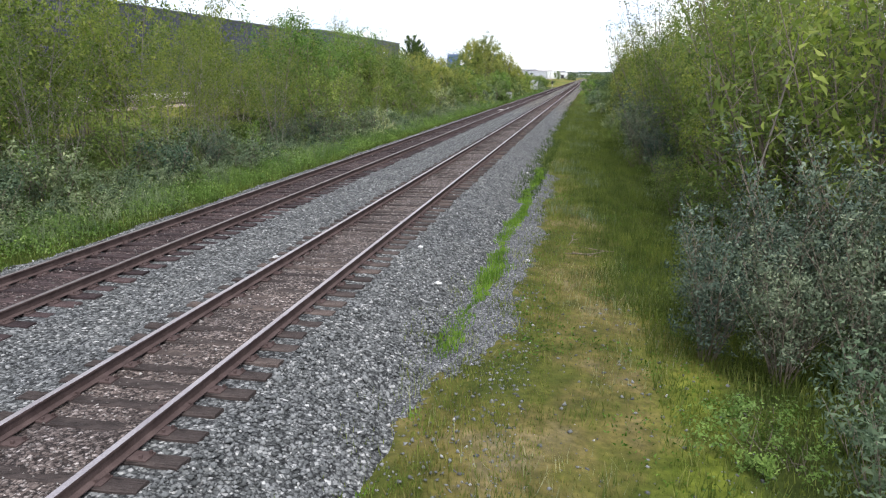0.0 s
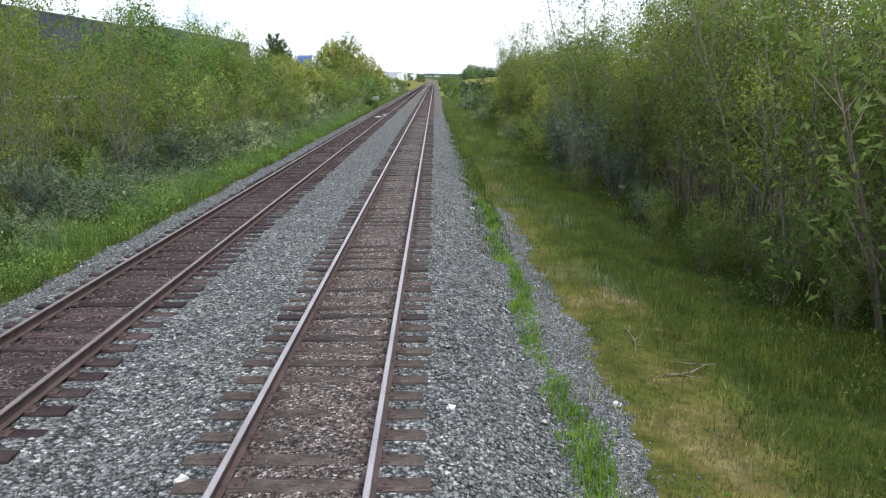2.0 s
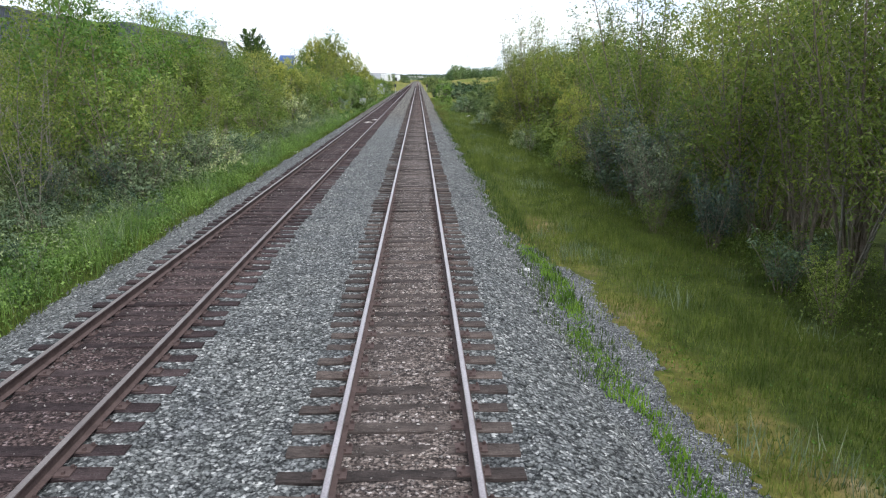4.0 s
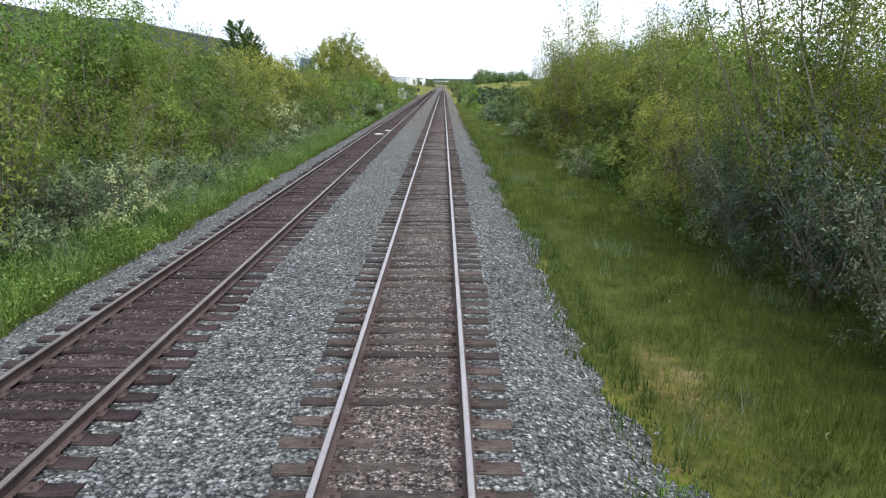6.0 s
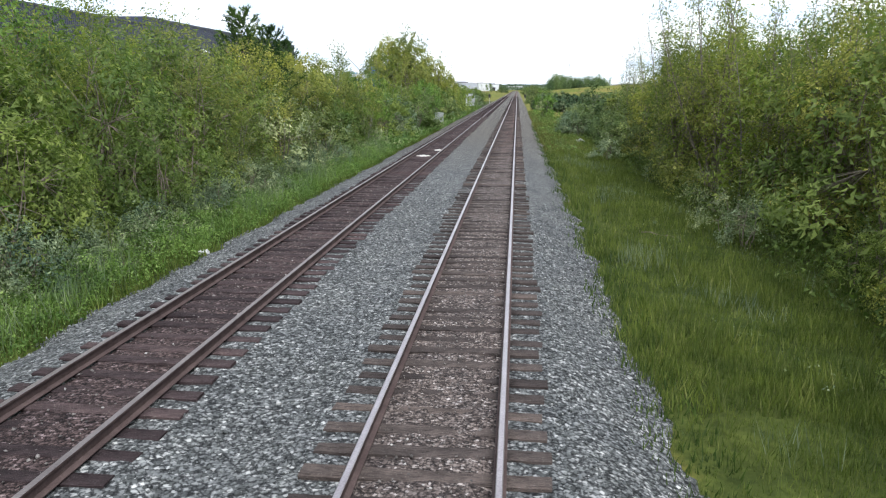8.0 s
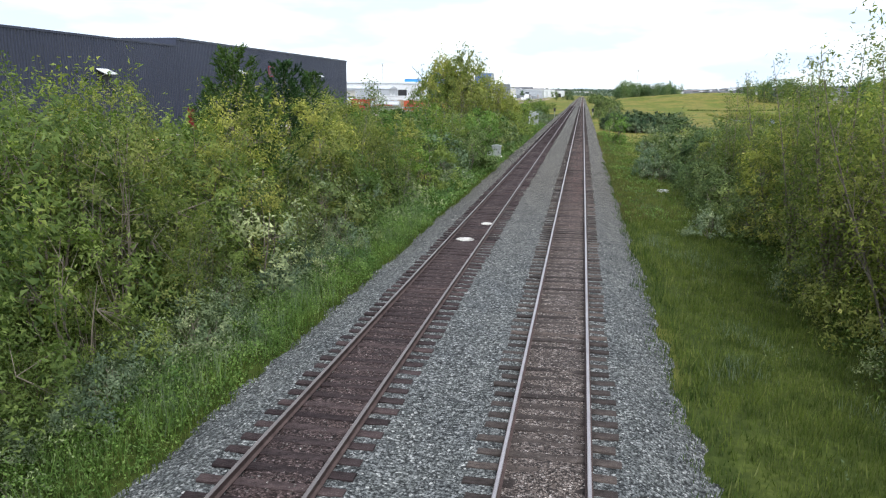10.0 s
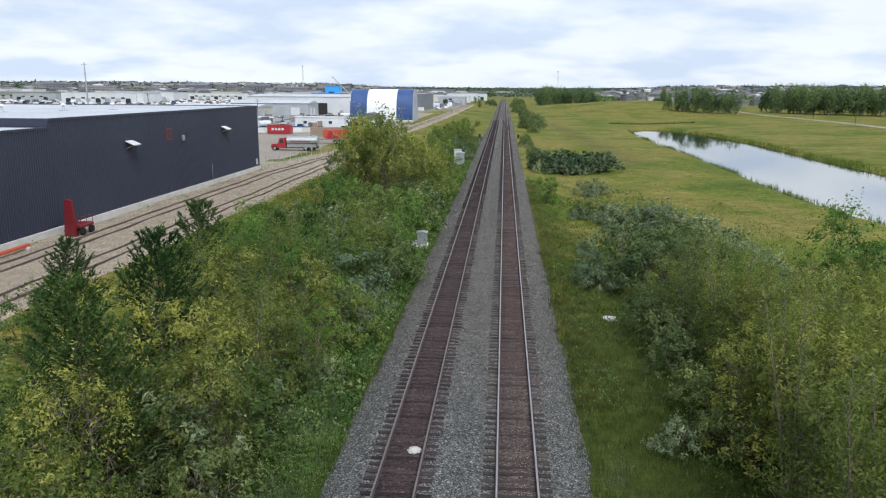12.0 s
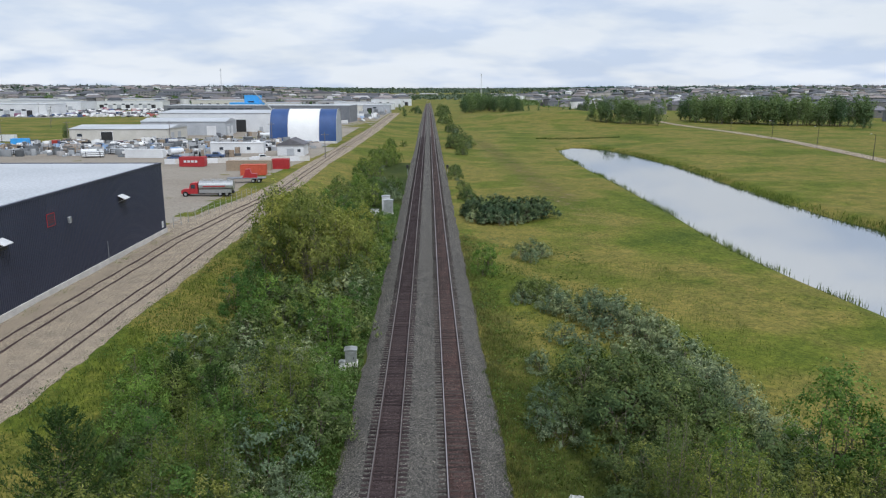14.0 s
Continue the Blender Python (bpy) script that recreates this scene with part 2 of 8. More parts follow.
def tie_mat(name, c1, c2, crack):
    """Old tie wood: grain drawn out along the tie, dark cracks, stone dust on top, each tie its own tone."""
    m, n, l, b = node_mat(name)
    tc = n.new("ShaderNodeTexCoord")
    mp = n.new("ShaderNodeMapping")
    mp.inputs["Scale"].default_value = (0.10, 1.0, 1.0)
    l.new(tc.outputs["Object"], mp.inputs["Vector"])
    grain = noise_node(n, l, mp.outputs[0], 55, 4, 0.7)
    blotch = noise_node(n, l, tc.outputs["Object"], 3.1, 4)
    fine = noise_node(n, l, tc.outputs["Object"], 60, 2)
    col = ramp_node(n, l, blotch.outputs["Fac"], ((0.30, c1), (0.70, c2))).outputs[0]
    g = ramp_node(n, l, grain.outputs["Fac"], ((0.36, (crack,) * 3), (0.48, (0.95, 0.95, 0.95)), (0.72, (1.3, 1.28, 1.26))))
    col = mix_node(n, l, 1.0, col, g.outputs[0], "MULTIPLY")
    d = ramp_node(n, l, fine.outputs["Fac"], ((0.58, (0, 0, 0)), (0.70, (1, 1, 1))))
    dust = n.new("ShaderNodeMath")
    dust.operation = "MULTIPLY"
    l.new(d.outputs[0], dust.inputs[0])
    l.new(blotch.outputs["Fac"], dust.inputs[1])
    col = mix_node(n, l, dust.outputs[0], col, (0.17, 0.155, 0.145))
    oi = n.new("ShaderNodeObjectInfo")
    v = ramp_node(n, l, oi.outputs["Random"], ((0.0, (0.50, 0.50, 0.52)), (0.7, (0.95, 0.95, 0.95)), (1.0, (1.3, 1.26, 1.22))))
    col = mix_node(n, l, 1.0, col, v.outputs[0], "MULTIPLY")
    l.new(col, b.inputs["Base Color"])
    b.inputs["Roughness"].default_value = 0.92
    b.inputs["Specular IOR Level"].default_value = 0.12
    bp = n.new("ShaderNodeBump")
    bp.inputs["Strength"].default_value, bp.inputs["Distance"].default_value = 0.8, 0.015
    l.new(grain.outputs["Fac"], bp.inputs["Height"])
    l.new(bp.outputs[0], b.inputs["Normal"])
    return m


M_TIE = tie_mat("weathered_tie_wood", (0.034, 0.028, 0.026), (0.100, 0.080, 0.073), 0.35)
M_TIE_R = tie_mat("reddish_tie_wood", (0.025, 0.018, 0.019), (0.074, 0.053, 0.054), 0.3)
M_CLAD = surface("navy_steel_cladding", (0.030, 0.035, 0.060), (0.039, 0.045, 0.074), 0.12, 6, 0.45, 0.03, 0.1)
M_CONC = surface("pale_concrete", (0.50, 0.48, 0.45), (0.62, 0.60, 0.57), 0.6, 14, 0.85, 0.2)
M_ROOF = surface("pale_roof_membrane", (0.38, 0.40, 0.43), (0.47, 0.49, 0.52), 0.08, 3, 0.7, 0.05)
M_WHITE = surface("white_metal", (0.58, 0.59, 0.61), (0.70, 0.71, 0.72), 0.12, 30, 0.5, 0.05)
M_CREAM = surface("cream_metal_siding", (0.50, 0.48, 0.43), (0.58, 0.56, 0.51), 0.3, 8, 0.6, 0.05)
M_GREY = surface("grey_metal_siding", (0.34, 0.36, 0.39), (0.42, 0.44, 0.47), 0.3, 8, 0.55, 0.05)
M_DKGREY = surface("slate_grey_siding", (0.13, 0.14, 0.16), (0.19, 0.20, 0.22), 0.3, 8, 0.6, 0.05)
M_DARK = surface("near_black", (0.012, 0.012, 0.014), (0.03, 0.03, 0.033), 1, 12, 0.6, 0.05)
M_GLASSY = surface("dark_window_glass", (0.03, 0.04, 0.05), (0.05, 0.06, 0.075), 1, 5, 0.12, 0.0)
M_BLUE = surface("blue_tarp_fabric", (0.022, 0.06, 0.18), (0.032, 0.08, 0.23), 0.3, 60, 0.5, 0.1)
M_SKYBLUE = surface("bright_blue_panel", (0.05, 0.32, 0.72), (0.07, 0.38, 0.8), 0.3, 4, 0.5, 0.05)
M_FABRIC = surface("white_tarp_fabric", (0.74, 0.74, 0.74), (0.80, 0.80, 0.80), 0.3, 60, 0.5, 0.1)
M_RED = surface("red_paint", (0.31, 0.018, 0.024), (0.40, 0.030, 0.034), 1.2, 16, 0.45, 0.1)
M_ORANGE = surface("orange_red_paint", (0.44, 0.070, 0.035), (0.52, 0.10, 0.05), 1.2, 16, 0.5, 0.1)
M_TAN = surface("tan_paint", (0.26, 0.20, 0.14), (0.33, 0.26, 0.19), 1.2, 16, 0.6, 0.1)
M_STEEL = surface("galvanised_steel", (0.40, 0.41, 0.42), (0.55, 0.56, 0.57), 2.5, 30, 0.4, 0.1, 0.7)
M_TYRE = surface("black_rubber", (0.015, 0.015, 0.016), (0.03, 0.03, 0.03), 4, 40, 0.85, 0.2)
M_BARK = surface("grey_brown_bark", (0.11, 0.09, 0.07), (0.22, 0.19, 0.15), 3, 30, 0.9, 0.5)
M_PALEBARK = surface("pale_birch_bark", (0.115, 0.105, 0.088), (0.24, 0.222, 0.195), 3, 30, 0.85, 0.4)
M_DEADWOOD = surface("bare_grey_wood", (0.135, 0.12, 0.10), (0.24, 0.22, 0.19), 3, 30, 0.9, 0.4)
M_POLE = surface("weathered_pole_wood", (0.12, 0.11, 0.10), (0.2, 0.18, 0.165), 1, 12, 0.9, 0.3)
M_ASPHALT = surface("pale_road_asphalt", (0.20, 0.19, 0.18), (0.27, 0.26, 0.245), 0.2, 8, 0.9, 0.2)
M_SHINGLE = surface("grey_shingles", (0.10, 0.10, 0.115), (0.16, 0.155, 0.165), 0.5, 8, 0.9, 0.3, 0, 0.02, 0.35)
M_SIDING = surface("house_siding", (0.20, 0.195, 0.185), (0.27, 0.26, 0.25), 0.5, 8, 0.8, 0.1, 0, 0.01, 0.4)
M_LITTER = surface("white_plastic_scrap", (0.40, 0.40, 0.39), (0.56, 0.56, 0.55), 5, 30, 0.5, 0.3)
M_LIME = surface("white_mineral_spill", (0.45, 0.43, 0.41), (0.62, 0.60, 0.57), 6, 40, 0.95, 0.4)
M_PAINT = paint_mat("car_paint", ((0.0, (0.72, 0.72, 0.73)), (0.42, (0.36, 0.37, 0.39)), (0.6, (0.03, 0.03, 0.035)), (0.74, (0.06, 0.1, 0.2)), (0.84, (0.35, 0.04, 0.03)), (0.9, (0.8, 0.8, 0.8))))
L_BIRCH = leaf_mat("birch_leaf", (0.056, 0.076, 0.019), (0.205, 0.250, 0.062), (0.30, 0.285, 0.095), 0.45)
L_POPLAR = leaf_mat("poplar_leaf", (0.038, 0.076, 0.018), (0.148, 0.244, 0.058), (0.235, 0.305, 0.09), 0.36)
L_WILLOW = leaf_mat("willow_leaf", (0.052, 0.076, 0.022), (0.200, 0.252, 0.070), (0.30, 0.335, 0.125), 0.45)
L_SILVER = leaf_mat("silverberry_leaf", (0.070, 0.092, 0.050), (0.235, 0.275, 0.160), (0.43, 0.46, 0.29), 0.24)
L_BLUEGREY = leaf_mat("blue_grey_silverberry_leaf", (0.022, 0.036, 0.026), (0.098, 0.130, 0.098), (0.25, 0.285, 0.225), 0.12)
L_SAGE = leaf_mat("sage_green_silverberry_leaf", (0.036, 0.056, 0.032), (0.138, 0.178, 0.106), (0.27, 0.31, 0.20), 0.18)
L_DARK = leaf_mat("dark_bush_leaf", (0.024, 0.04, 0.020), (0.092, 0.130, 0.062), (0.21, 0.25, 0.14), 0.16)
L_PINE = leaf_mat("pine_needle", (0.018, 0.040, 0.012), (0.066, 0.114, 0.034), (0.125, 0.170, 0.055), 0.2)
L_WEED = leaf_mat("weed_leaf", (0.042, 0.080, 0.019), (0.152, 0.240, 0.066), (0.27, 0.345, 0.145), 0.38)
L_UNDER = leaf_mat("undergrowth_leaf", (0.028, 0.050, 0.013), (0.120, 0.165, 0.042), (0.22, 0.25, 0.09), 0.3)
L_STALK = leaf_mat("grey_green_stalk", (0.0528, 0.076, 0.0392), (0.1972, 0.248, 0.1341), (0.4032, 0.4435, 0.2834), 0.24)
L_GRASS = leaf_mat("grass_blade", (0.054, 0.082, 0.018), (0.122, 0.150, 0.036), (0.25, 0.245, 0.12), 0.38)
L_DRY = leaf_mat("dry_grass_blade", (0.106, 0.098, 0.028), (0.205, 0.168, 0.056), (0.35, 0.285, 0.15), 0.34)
# deep-green growth; part of its darkness is tree shade put into the colour
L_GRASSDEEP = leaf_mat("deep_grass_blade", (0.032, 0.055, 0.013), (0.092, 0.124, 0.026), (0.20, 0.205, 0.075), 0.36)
# paled and blued: the haze of distance is put into this leaf colour
L_HORIZON_HAZE = leaf_mat("haze_paled_leaf", (0.069, 0.0943, 0.0825), (0.1012, 0.1323, 0.11), (0.1323, 0.161, 0.1375), 0.25)
# lighter and greyer than near leaves, some haze is put into the colour
L_FAR_HAZE = leaf_mat("haze_greyed_leaf", (0.085, 0.125, 0.060), (0.145, 0.195, 0.092), (0.20, 0.245, 0.125), 0.38)
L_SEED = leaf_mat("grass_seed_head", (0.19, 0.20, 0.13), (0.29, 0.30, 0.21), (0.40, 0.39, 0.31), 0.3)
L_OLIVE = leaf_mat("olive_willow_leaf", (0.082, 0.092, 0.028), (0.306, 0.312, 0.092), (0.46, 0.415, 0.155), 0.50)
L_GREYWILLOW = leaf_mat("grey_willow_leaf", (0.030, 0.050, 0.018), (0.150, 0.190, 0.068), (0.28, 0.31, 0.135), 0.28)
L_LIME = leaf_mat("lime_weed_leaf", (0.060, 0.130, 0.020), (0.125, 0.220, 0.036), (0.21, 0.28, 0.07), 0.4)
M_DEEPRED = surface("dark_red_paint", (0.12, 0.008, 0.012), (0.18, 0.013, 0.018), 1.2, 16, 0.45, 0.1)


# ---- mesh helpers ----
RNG = np.random.default_rng(7)


def arr_mesh(name, verts, faces, mat, normals=None):
    """A mesh from arrays: (n, 3) places and (m, k) corners, all faces with k corners; normals: one for each face, to shade leaves softly."""
    me = bpy.data.meshes.new(name)
    verts, faces = np.asarray(verts, np.float32), np.asarray(faces, np.int32)
    k = faces.shape[1]
    me.vertices.add(len(verts))
    me.vertices.foreach_set("co", verts.ravel())
    me.loops.add(faces.size)
    me.loops.foreach_set("vertex_index", faces.ravel())
    me.polygons.add(len(faces))
    me.polygons.foreach_set("loop_start", np.arange(0, faces.size, k, dtype=np.int32))
    me.update(calc_edges=True)
    me.materials.append(mat)
    if normals is not None:
        me.polygons.foreach_set("use_smooth", np.ones(len(faces), bool))
        me.normals_split_custom_set(np.repeat(np.asarray(normals, np.float32), k, 0))
    return me


def bm_mesh(name, bm, mat):
    me = bpy.data.meshes.new(name)
    bm.to_mesh(me)
    bm.free()
    for m in mat if isinstance(mat, (list, tuple)) else [mat]:
        me.materials.append(m)
    return me


def part(name, bm, material, parent, label=""):
    """One mesh object under a thing or a part."""
    me = bm if isinstance(bm, bpy.types.Mesh) else bm_mesh(name, bm, material)
    ob = new(name, me)
    ob.parent = parent
    if label:
        ob["label"] = label
    return ob


def thing(name, label, category, m=None, group="", kind=""):
    ob = new(name)
    ob.empty_display_size = 0.2
    if m is not None:
        ob.matrix_basis = m
    return tagged(ob, label, category, group, kind)


def solo(name, me, label, category, m=None, group="", kind=""):
    ob = new(name, me)
    if m is not None:
        ob.matrix_basis = m
    return tagged(ob, label, category, group, kind)


def box(bm, x0, x1, y0, y1, z0, z1, bevel=0.0):
    r = bmesh.ops.create_cube(bm, size=1.0)
    for v in r["verts"]:
        v.co = Vector(((x0 + x1) / 2 + v.co.x * (x1 - x0), (y0 + y1) / 2 + v.co.y * (y1 - y0), (z0 + z1) / 2 + v.co.z * (z1 - z0)))
    if bevel:
        es = list({e for v in r["verts"] for e in v.link_edges})
        bmesh.ops.bevel(bm, geom=es, offset=bevel, segments=1, affect="EDGES")
    return r["verts"]


def cyl(bm, p, q, r0, r1=None, n=10):
    """A rod from p to q."""
    p, q = Vector(p), Vector(q)
    d = q - p
    m = Matrix.Translation((p + q) / 2) @ d.to_track_quat("Z", "Y").to_matrix().to_4x4()
    bmesh.ops.create_cone(bm, cap_ends=True, segments=n, radius1=r0, radius2=r0 if r1 is None else r1, depth=d.length, matrix=m)


def prism(bm, outline, y0, y1):
    """An outline in x and z, drawn out along y."""
    a = [bm.verts.new((x, y0, z)) for x, z in outline]
    b = [bm.verts.new((x, y1, z)) for x, z in outline]
    n = len(a)
    for i in range(n):
        bm.faces.new((a[i], a[(i + 1) % n], b[(i + 1) % n], b[i]))
    bm.faces.new(a[::-1])
    bm.faces.new(b)
    bmesh.ops.recalc_face_normals(bm, faces=bm.faces)


def wobble(x, y, s=1.0):
    """Smooth cheap unevenness, about -1 to 1."""
    return (np.sin(x * 1.7 * s + 1.3 * np.sin(y * 0.9 * s)) + np.sin(y * 2.3 * s + 1.9 * np.sin(x * 1.1 * s + 2)) + np.sin((x + y) * 0.61 * s + 4)) / 3


def step(a, b, v):
    t = np.clip((v - a) / (b - a), 0, 1)
    return t * t * (3 - 2 * t)


# ---- ground: one sheet to the horizon ----
WATER_Z = -2.0
TRACKS = (0.0, -4.45)


def near_bank(y):
    return np.interp(y, (90, 120, 147, 164, 180, 209, 254, 293, 330, 362, 378), (62, 51, 47.5, 45.5, 44.4, 45.6, 46.8, 46.7, 47.5, 50, 60))


def far_bank(y):
    return np.interp(y, (90, 120, 150, 194, 211, 253, 300, 345, 372, 378), (66, 77, 79, 77, 74.8, 75.4, 77.2, 74, 68, 61))


def ground_z(x, y):
    x, y = np.asarray(x, float), np.asarray(y, float)
    z = np.full(np.broadcast(x, y).shape, 0.0)
    left = np.interp(x, (-60, -29.5, -27, -20, -12, -8, -6.5), (1.0, 1.0, 0.7, 0.0, -0.6, -0.65, -0.7))
    right = np.interp(x, (2, 2.9, 3.5, 6, 12, 40, 85, 130, 200), (-1.0, -0.84, -0.73, -0.85, -1.0, -1.25, -0.9, 0.0, 0.0))
    z = np.where(x < -2, left, right)
    z = z + 0.10 * wobble(x, y, 0.35) * step(3.5, 8, np.abs(x + 2.2) - 1.5)
    # level yard to the left, plain far off
    far = step(700, 1400, np.hypot(x, y - 70))
    z = z * (1 - far)
    # pond basin
    e = np.minimum(x - near_bank(y), far_bank(y) - x)
    e = np.where((y > 88) & (y < 380), e, -20)
    dip = step(-3.5, 3.5, e)
    z = z * (1 - dip) + (-3.0) * dip
    # low marsh inlet north of the pond, and the grassy mound
    z = z - 0.9 * np.exp(-(((x - 64) / 16) ** 2 + ((y - 425) / 14) ** 2))
    z = z + 8.2 * np.exp(-(((x - 92) / 52) ** 2 + ((y - 590) / 62) ** 2)) * step(6, 26, x) + 3.0 * np.exp(-(((x - 40) / 30) ** 2 + ((y - 640) / 60) ** 2)) * step(6, 26, x)
    # far off the land climbs gently, shaped to fit the skyline in the camera's view
    aside = step(0.07, 0.24, np.abs(x) / np.maximum(y, 1.0))
    return z + (24.0 * step(900, 2500, np.hypot(x, y - 70)) * aside + (1 - aside) * 22.0 * step(2900, 4600, y)) * step(100, 700, y)


def axis(stops):
    out = []
    for a, b, s in stops:
        out += list(np.arange(a, b, s))
    return np.array(out + [stops[-1][1]])


def sheet(name, xs, ys, zf, mat):
    X, Y = np.meshgrid(xs, ys, indexing="ij")
    v = np.stack([X, Y, zf(X, Y)], -1).reshape(-1, 3)
    i = np.arange(len(xs) * len(ys)).reshape(len(xs), len(ys))
    f = np.stack([i[:-1, :-1], i[1:, :-1], i[1:, 1:], i[:-1, 1:]], -1).reshape(-1, 4)
    me = arr_mesh(name, v, f, mat)
    me.polygons.foreach_set("use_smooth", np.ones(len(f), bool))
    return me


gx = axis(((-4800, -800, 400), (-800, -120, 40), (-120, -40, 8), (-40, 30, 0.8), (30, 90, 1.5), (90, 220, 8), (220, 800, 40), (800, 4800, 400)))
gy = axis(((-1500, -100, 200), (-100, -10, 10), (-10, 130, 1.6), (130, 400, 3), (400, 800, 12), (800, 4900, 300)))
def lush_shade_zone(x, y):
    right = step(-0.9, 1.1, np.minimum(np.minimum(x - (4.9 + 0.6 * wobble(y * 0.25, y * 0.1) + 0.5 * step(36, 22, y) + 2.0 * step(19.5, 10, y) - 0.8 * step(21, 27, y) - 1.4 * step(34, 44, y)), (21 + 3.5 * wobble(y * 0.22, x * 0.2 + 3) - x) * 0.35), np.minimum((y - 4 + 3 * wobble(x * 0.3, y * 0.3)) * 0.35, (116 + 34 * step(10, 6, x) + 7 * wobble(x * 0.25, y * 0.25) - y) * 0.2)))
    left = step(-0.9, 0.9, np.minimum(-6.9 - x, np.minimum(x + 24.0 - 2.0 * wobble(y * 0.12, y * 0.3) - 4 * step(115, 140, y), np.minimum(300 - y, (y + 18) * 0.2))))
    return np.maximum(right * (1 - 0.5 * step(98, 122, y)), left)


def dry_zone(x, y):
    verge = step(-0.8, 0.8, np.minimum(x - 3.0 + 0.8 * step(15, 8.5, y), np.minimum(6.3 + 0.6 * wobble(y * 0.4, y * 0.17) - 1.5 * step(18, 34, y) - x, (42 - y) * 0.4)))
    path = 0.5 * np.exp(-((x - np.interp(y, (150, 260, 420), (30, 26, 20))) / 7) ** 2) * step(170, 230, y) * step(460, 380, y)
    return np.maximum(verge * 0.9, path)


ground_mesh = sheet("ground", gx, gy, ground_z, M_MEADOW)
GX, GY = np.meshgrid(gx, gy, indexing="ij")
for zone, zf in (("lush", lush_shade_zone), ("dry", dry_zone)):
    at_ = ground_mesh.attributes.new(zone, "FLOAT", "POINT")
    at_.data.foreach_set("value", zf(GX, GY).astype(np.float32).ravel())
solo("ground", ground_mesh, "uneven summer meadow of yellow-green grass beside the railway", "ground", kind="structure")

wx, wy = np.arange(40, 84, 4.0), np.arange(86, 386, 10.0)
m_water, n_, l_, b_ = node_mat("pond_water")
b_.inputs["Base Color"].default_value = (0.012, 0.018, 0.016, 1)
b_.inputs["Roughness"].default_value = 0.03
b_.inputs["IOR"].default_value = 4.0
b_.inputs["Specular IOR Level"].default_value = 0.9
tc_ = n_.new("ShaderNodeTexCoord")
nz_ = noise_node(n_, l_, tc_.outputs["Object"], 1.6, 3)
bp_ = n_.new("ShaderNodeBump")
bp_.inputs["Strength"].default_value, bp_.inputs["Distance"].default_value = 0.04, 0.03
l_.new(nz_.outputs["Fac"], bp_.inputs["Height"])
l_.new(bp_.outputs[0], b_.inputs["Normal"])
solo("water", sheet("water", wx, wy, lambda x, y: 0 * x + WATER_Z, m_water), "still pond water mirroring the cloudy sky", "pond", kind="structure")


# ---- ballast bed ----
def bed_z(x, y):
    x = x + np.where(x > 1.7, 1, np.where(x < -6.1, 0.45, 0)) * (0.20 * wobble(y * 0.42, y * 0.2) + 0.10 * wobble(y * 1.3 + 5, y * 0.7))
    z = np.interp(x, (-8.0, -7.3, -6.05, -5.75, -3.1, -2.2, -1.35, 1.35, 1.65, 2.8, 3.4), (-1.0, -0.66, -0.26, -0.225, -0.225, -0.29, -0.225, -0.225, -0.26, -0.68, -1.0))
    rim = step(4.4, 5.2, np.abs(x + 2.25))
    return z + 0.022 * wobble(x * 2.1, y * 2.1, 1.0) + 0.012 * wobble(x * 9, y * 9, 1.0) + rim * (0.09 * wobble(x * 1.3, y * 1.7) + 0.06 * wobble(x * 6.1, y * 5.3) + 0.035 * wobble(x * 15, y * 14))


def bed_x(a, b, s):
    return np.arange(a, b + s / 2, s)


solo("ballast", sheet("ballast", bed_x(-7.9, 3.3, 0.2), axis(((-12, 85, 0.25), (85, 300, 1.5), (300, 2900, 50))), bed_z, M_BALLAST), "bed of grey crushed stone under two railway tracks", "ballast", kind="structure")
for tx in TRACKS:
    def crib_z(x, y, tx=tx):
        return bed_z(x, y) + (0.027 if tx == 0 else 0.018) - 0.05 * np.clip((np.abs(x - tx) - 0.6) / 0.3, 0, 1)
    solo("crib_ballast", sheet("crib_ballast", np.linspace(tx - 0.9, tx + 0.9, 9), axis(((-12, 85, 0.25), (85, 300, 1.5), (300, 2900, 50))), crib_z, M_CRIB if tx == 0 else M_CRIBRED), "dusty brown stone between the rails", "ballast", kind="structure")


def apron_z(x, y):
    edge = 4.25 + 0.26 * wobble(y * 0.9, y * 0.3) + 0.16 * wobble(x * 4, y * 4.3) + 0.14 * wobble(x * 11, y * 12) + 0.14 * wobble(x * 27 + 3, y * 29) - 1.5 * step(33, 41, y) - 1.35 * step(15, 8.5, y)
    return ground_z(x, y) + 0.035 + 0.012 * wobble(x * 8, y * 8) - 0.16 * step(-0.5, 0.5, x - edge) - 0.2 * step(0, 1, 2.9 - x)


solo("gravel_path", sheet("gravel_path", np.arange(2.4, 5.3, 0.06), axis(((-8, 4, 0.3), (4, 28, 0.08), (28, 42, 0.12))), apron_z, M_PATH), "narrow strip of fine grey gravel beside the ballast", "path", kind="structure")

# spill of stones over the bed
OCT_F = np.array(((0, 2, 4), (2, 1, 4), (1, 3, 4), (3, 0, 4), (2, 0, 5), (1, 2, 5), (3, 1, 5), (0, 3, 5)))
OCT_V = np.array(((1, 0, 0), (-1, 0, 0), (0, 1, 0), (0, -1, 0), (0, 0, 1), (0, 0, -1)), float)


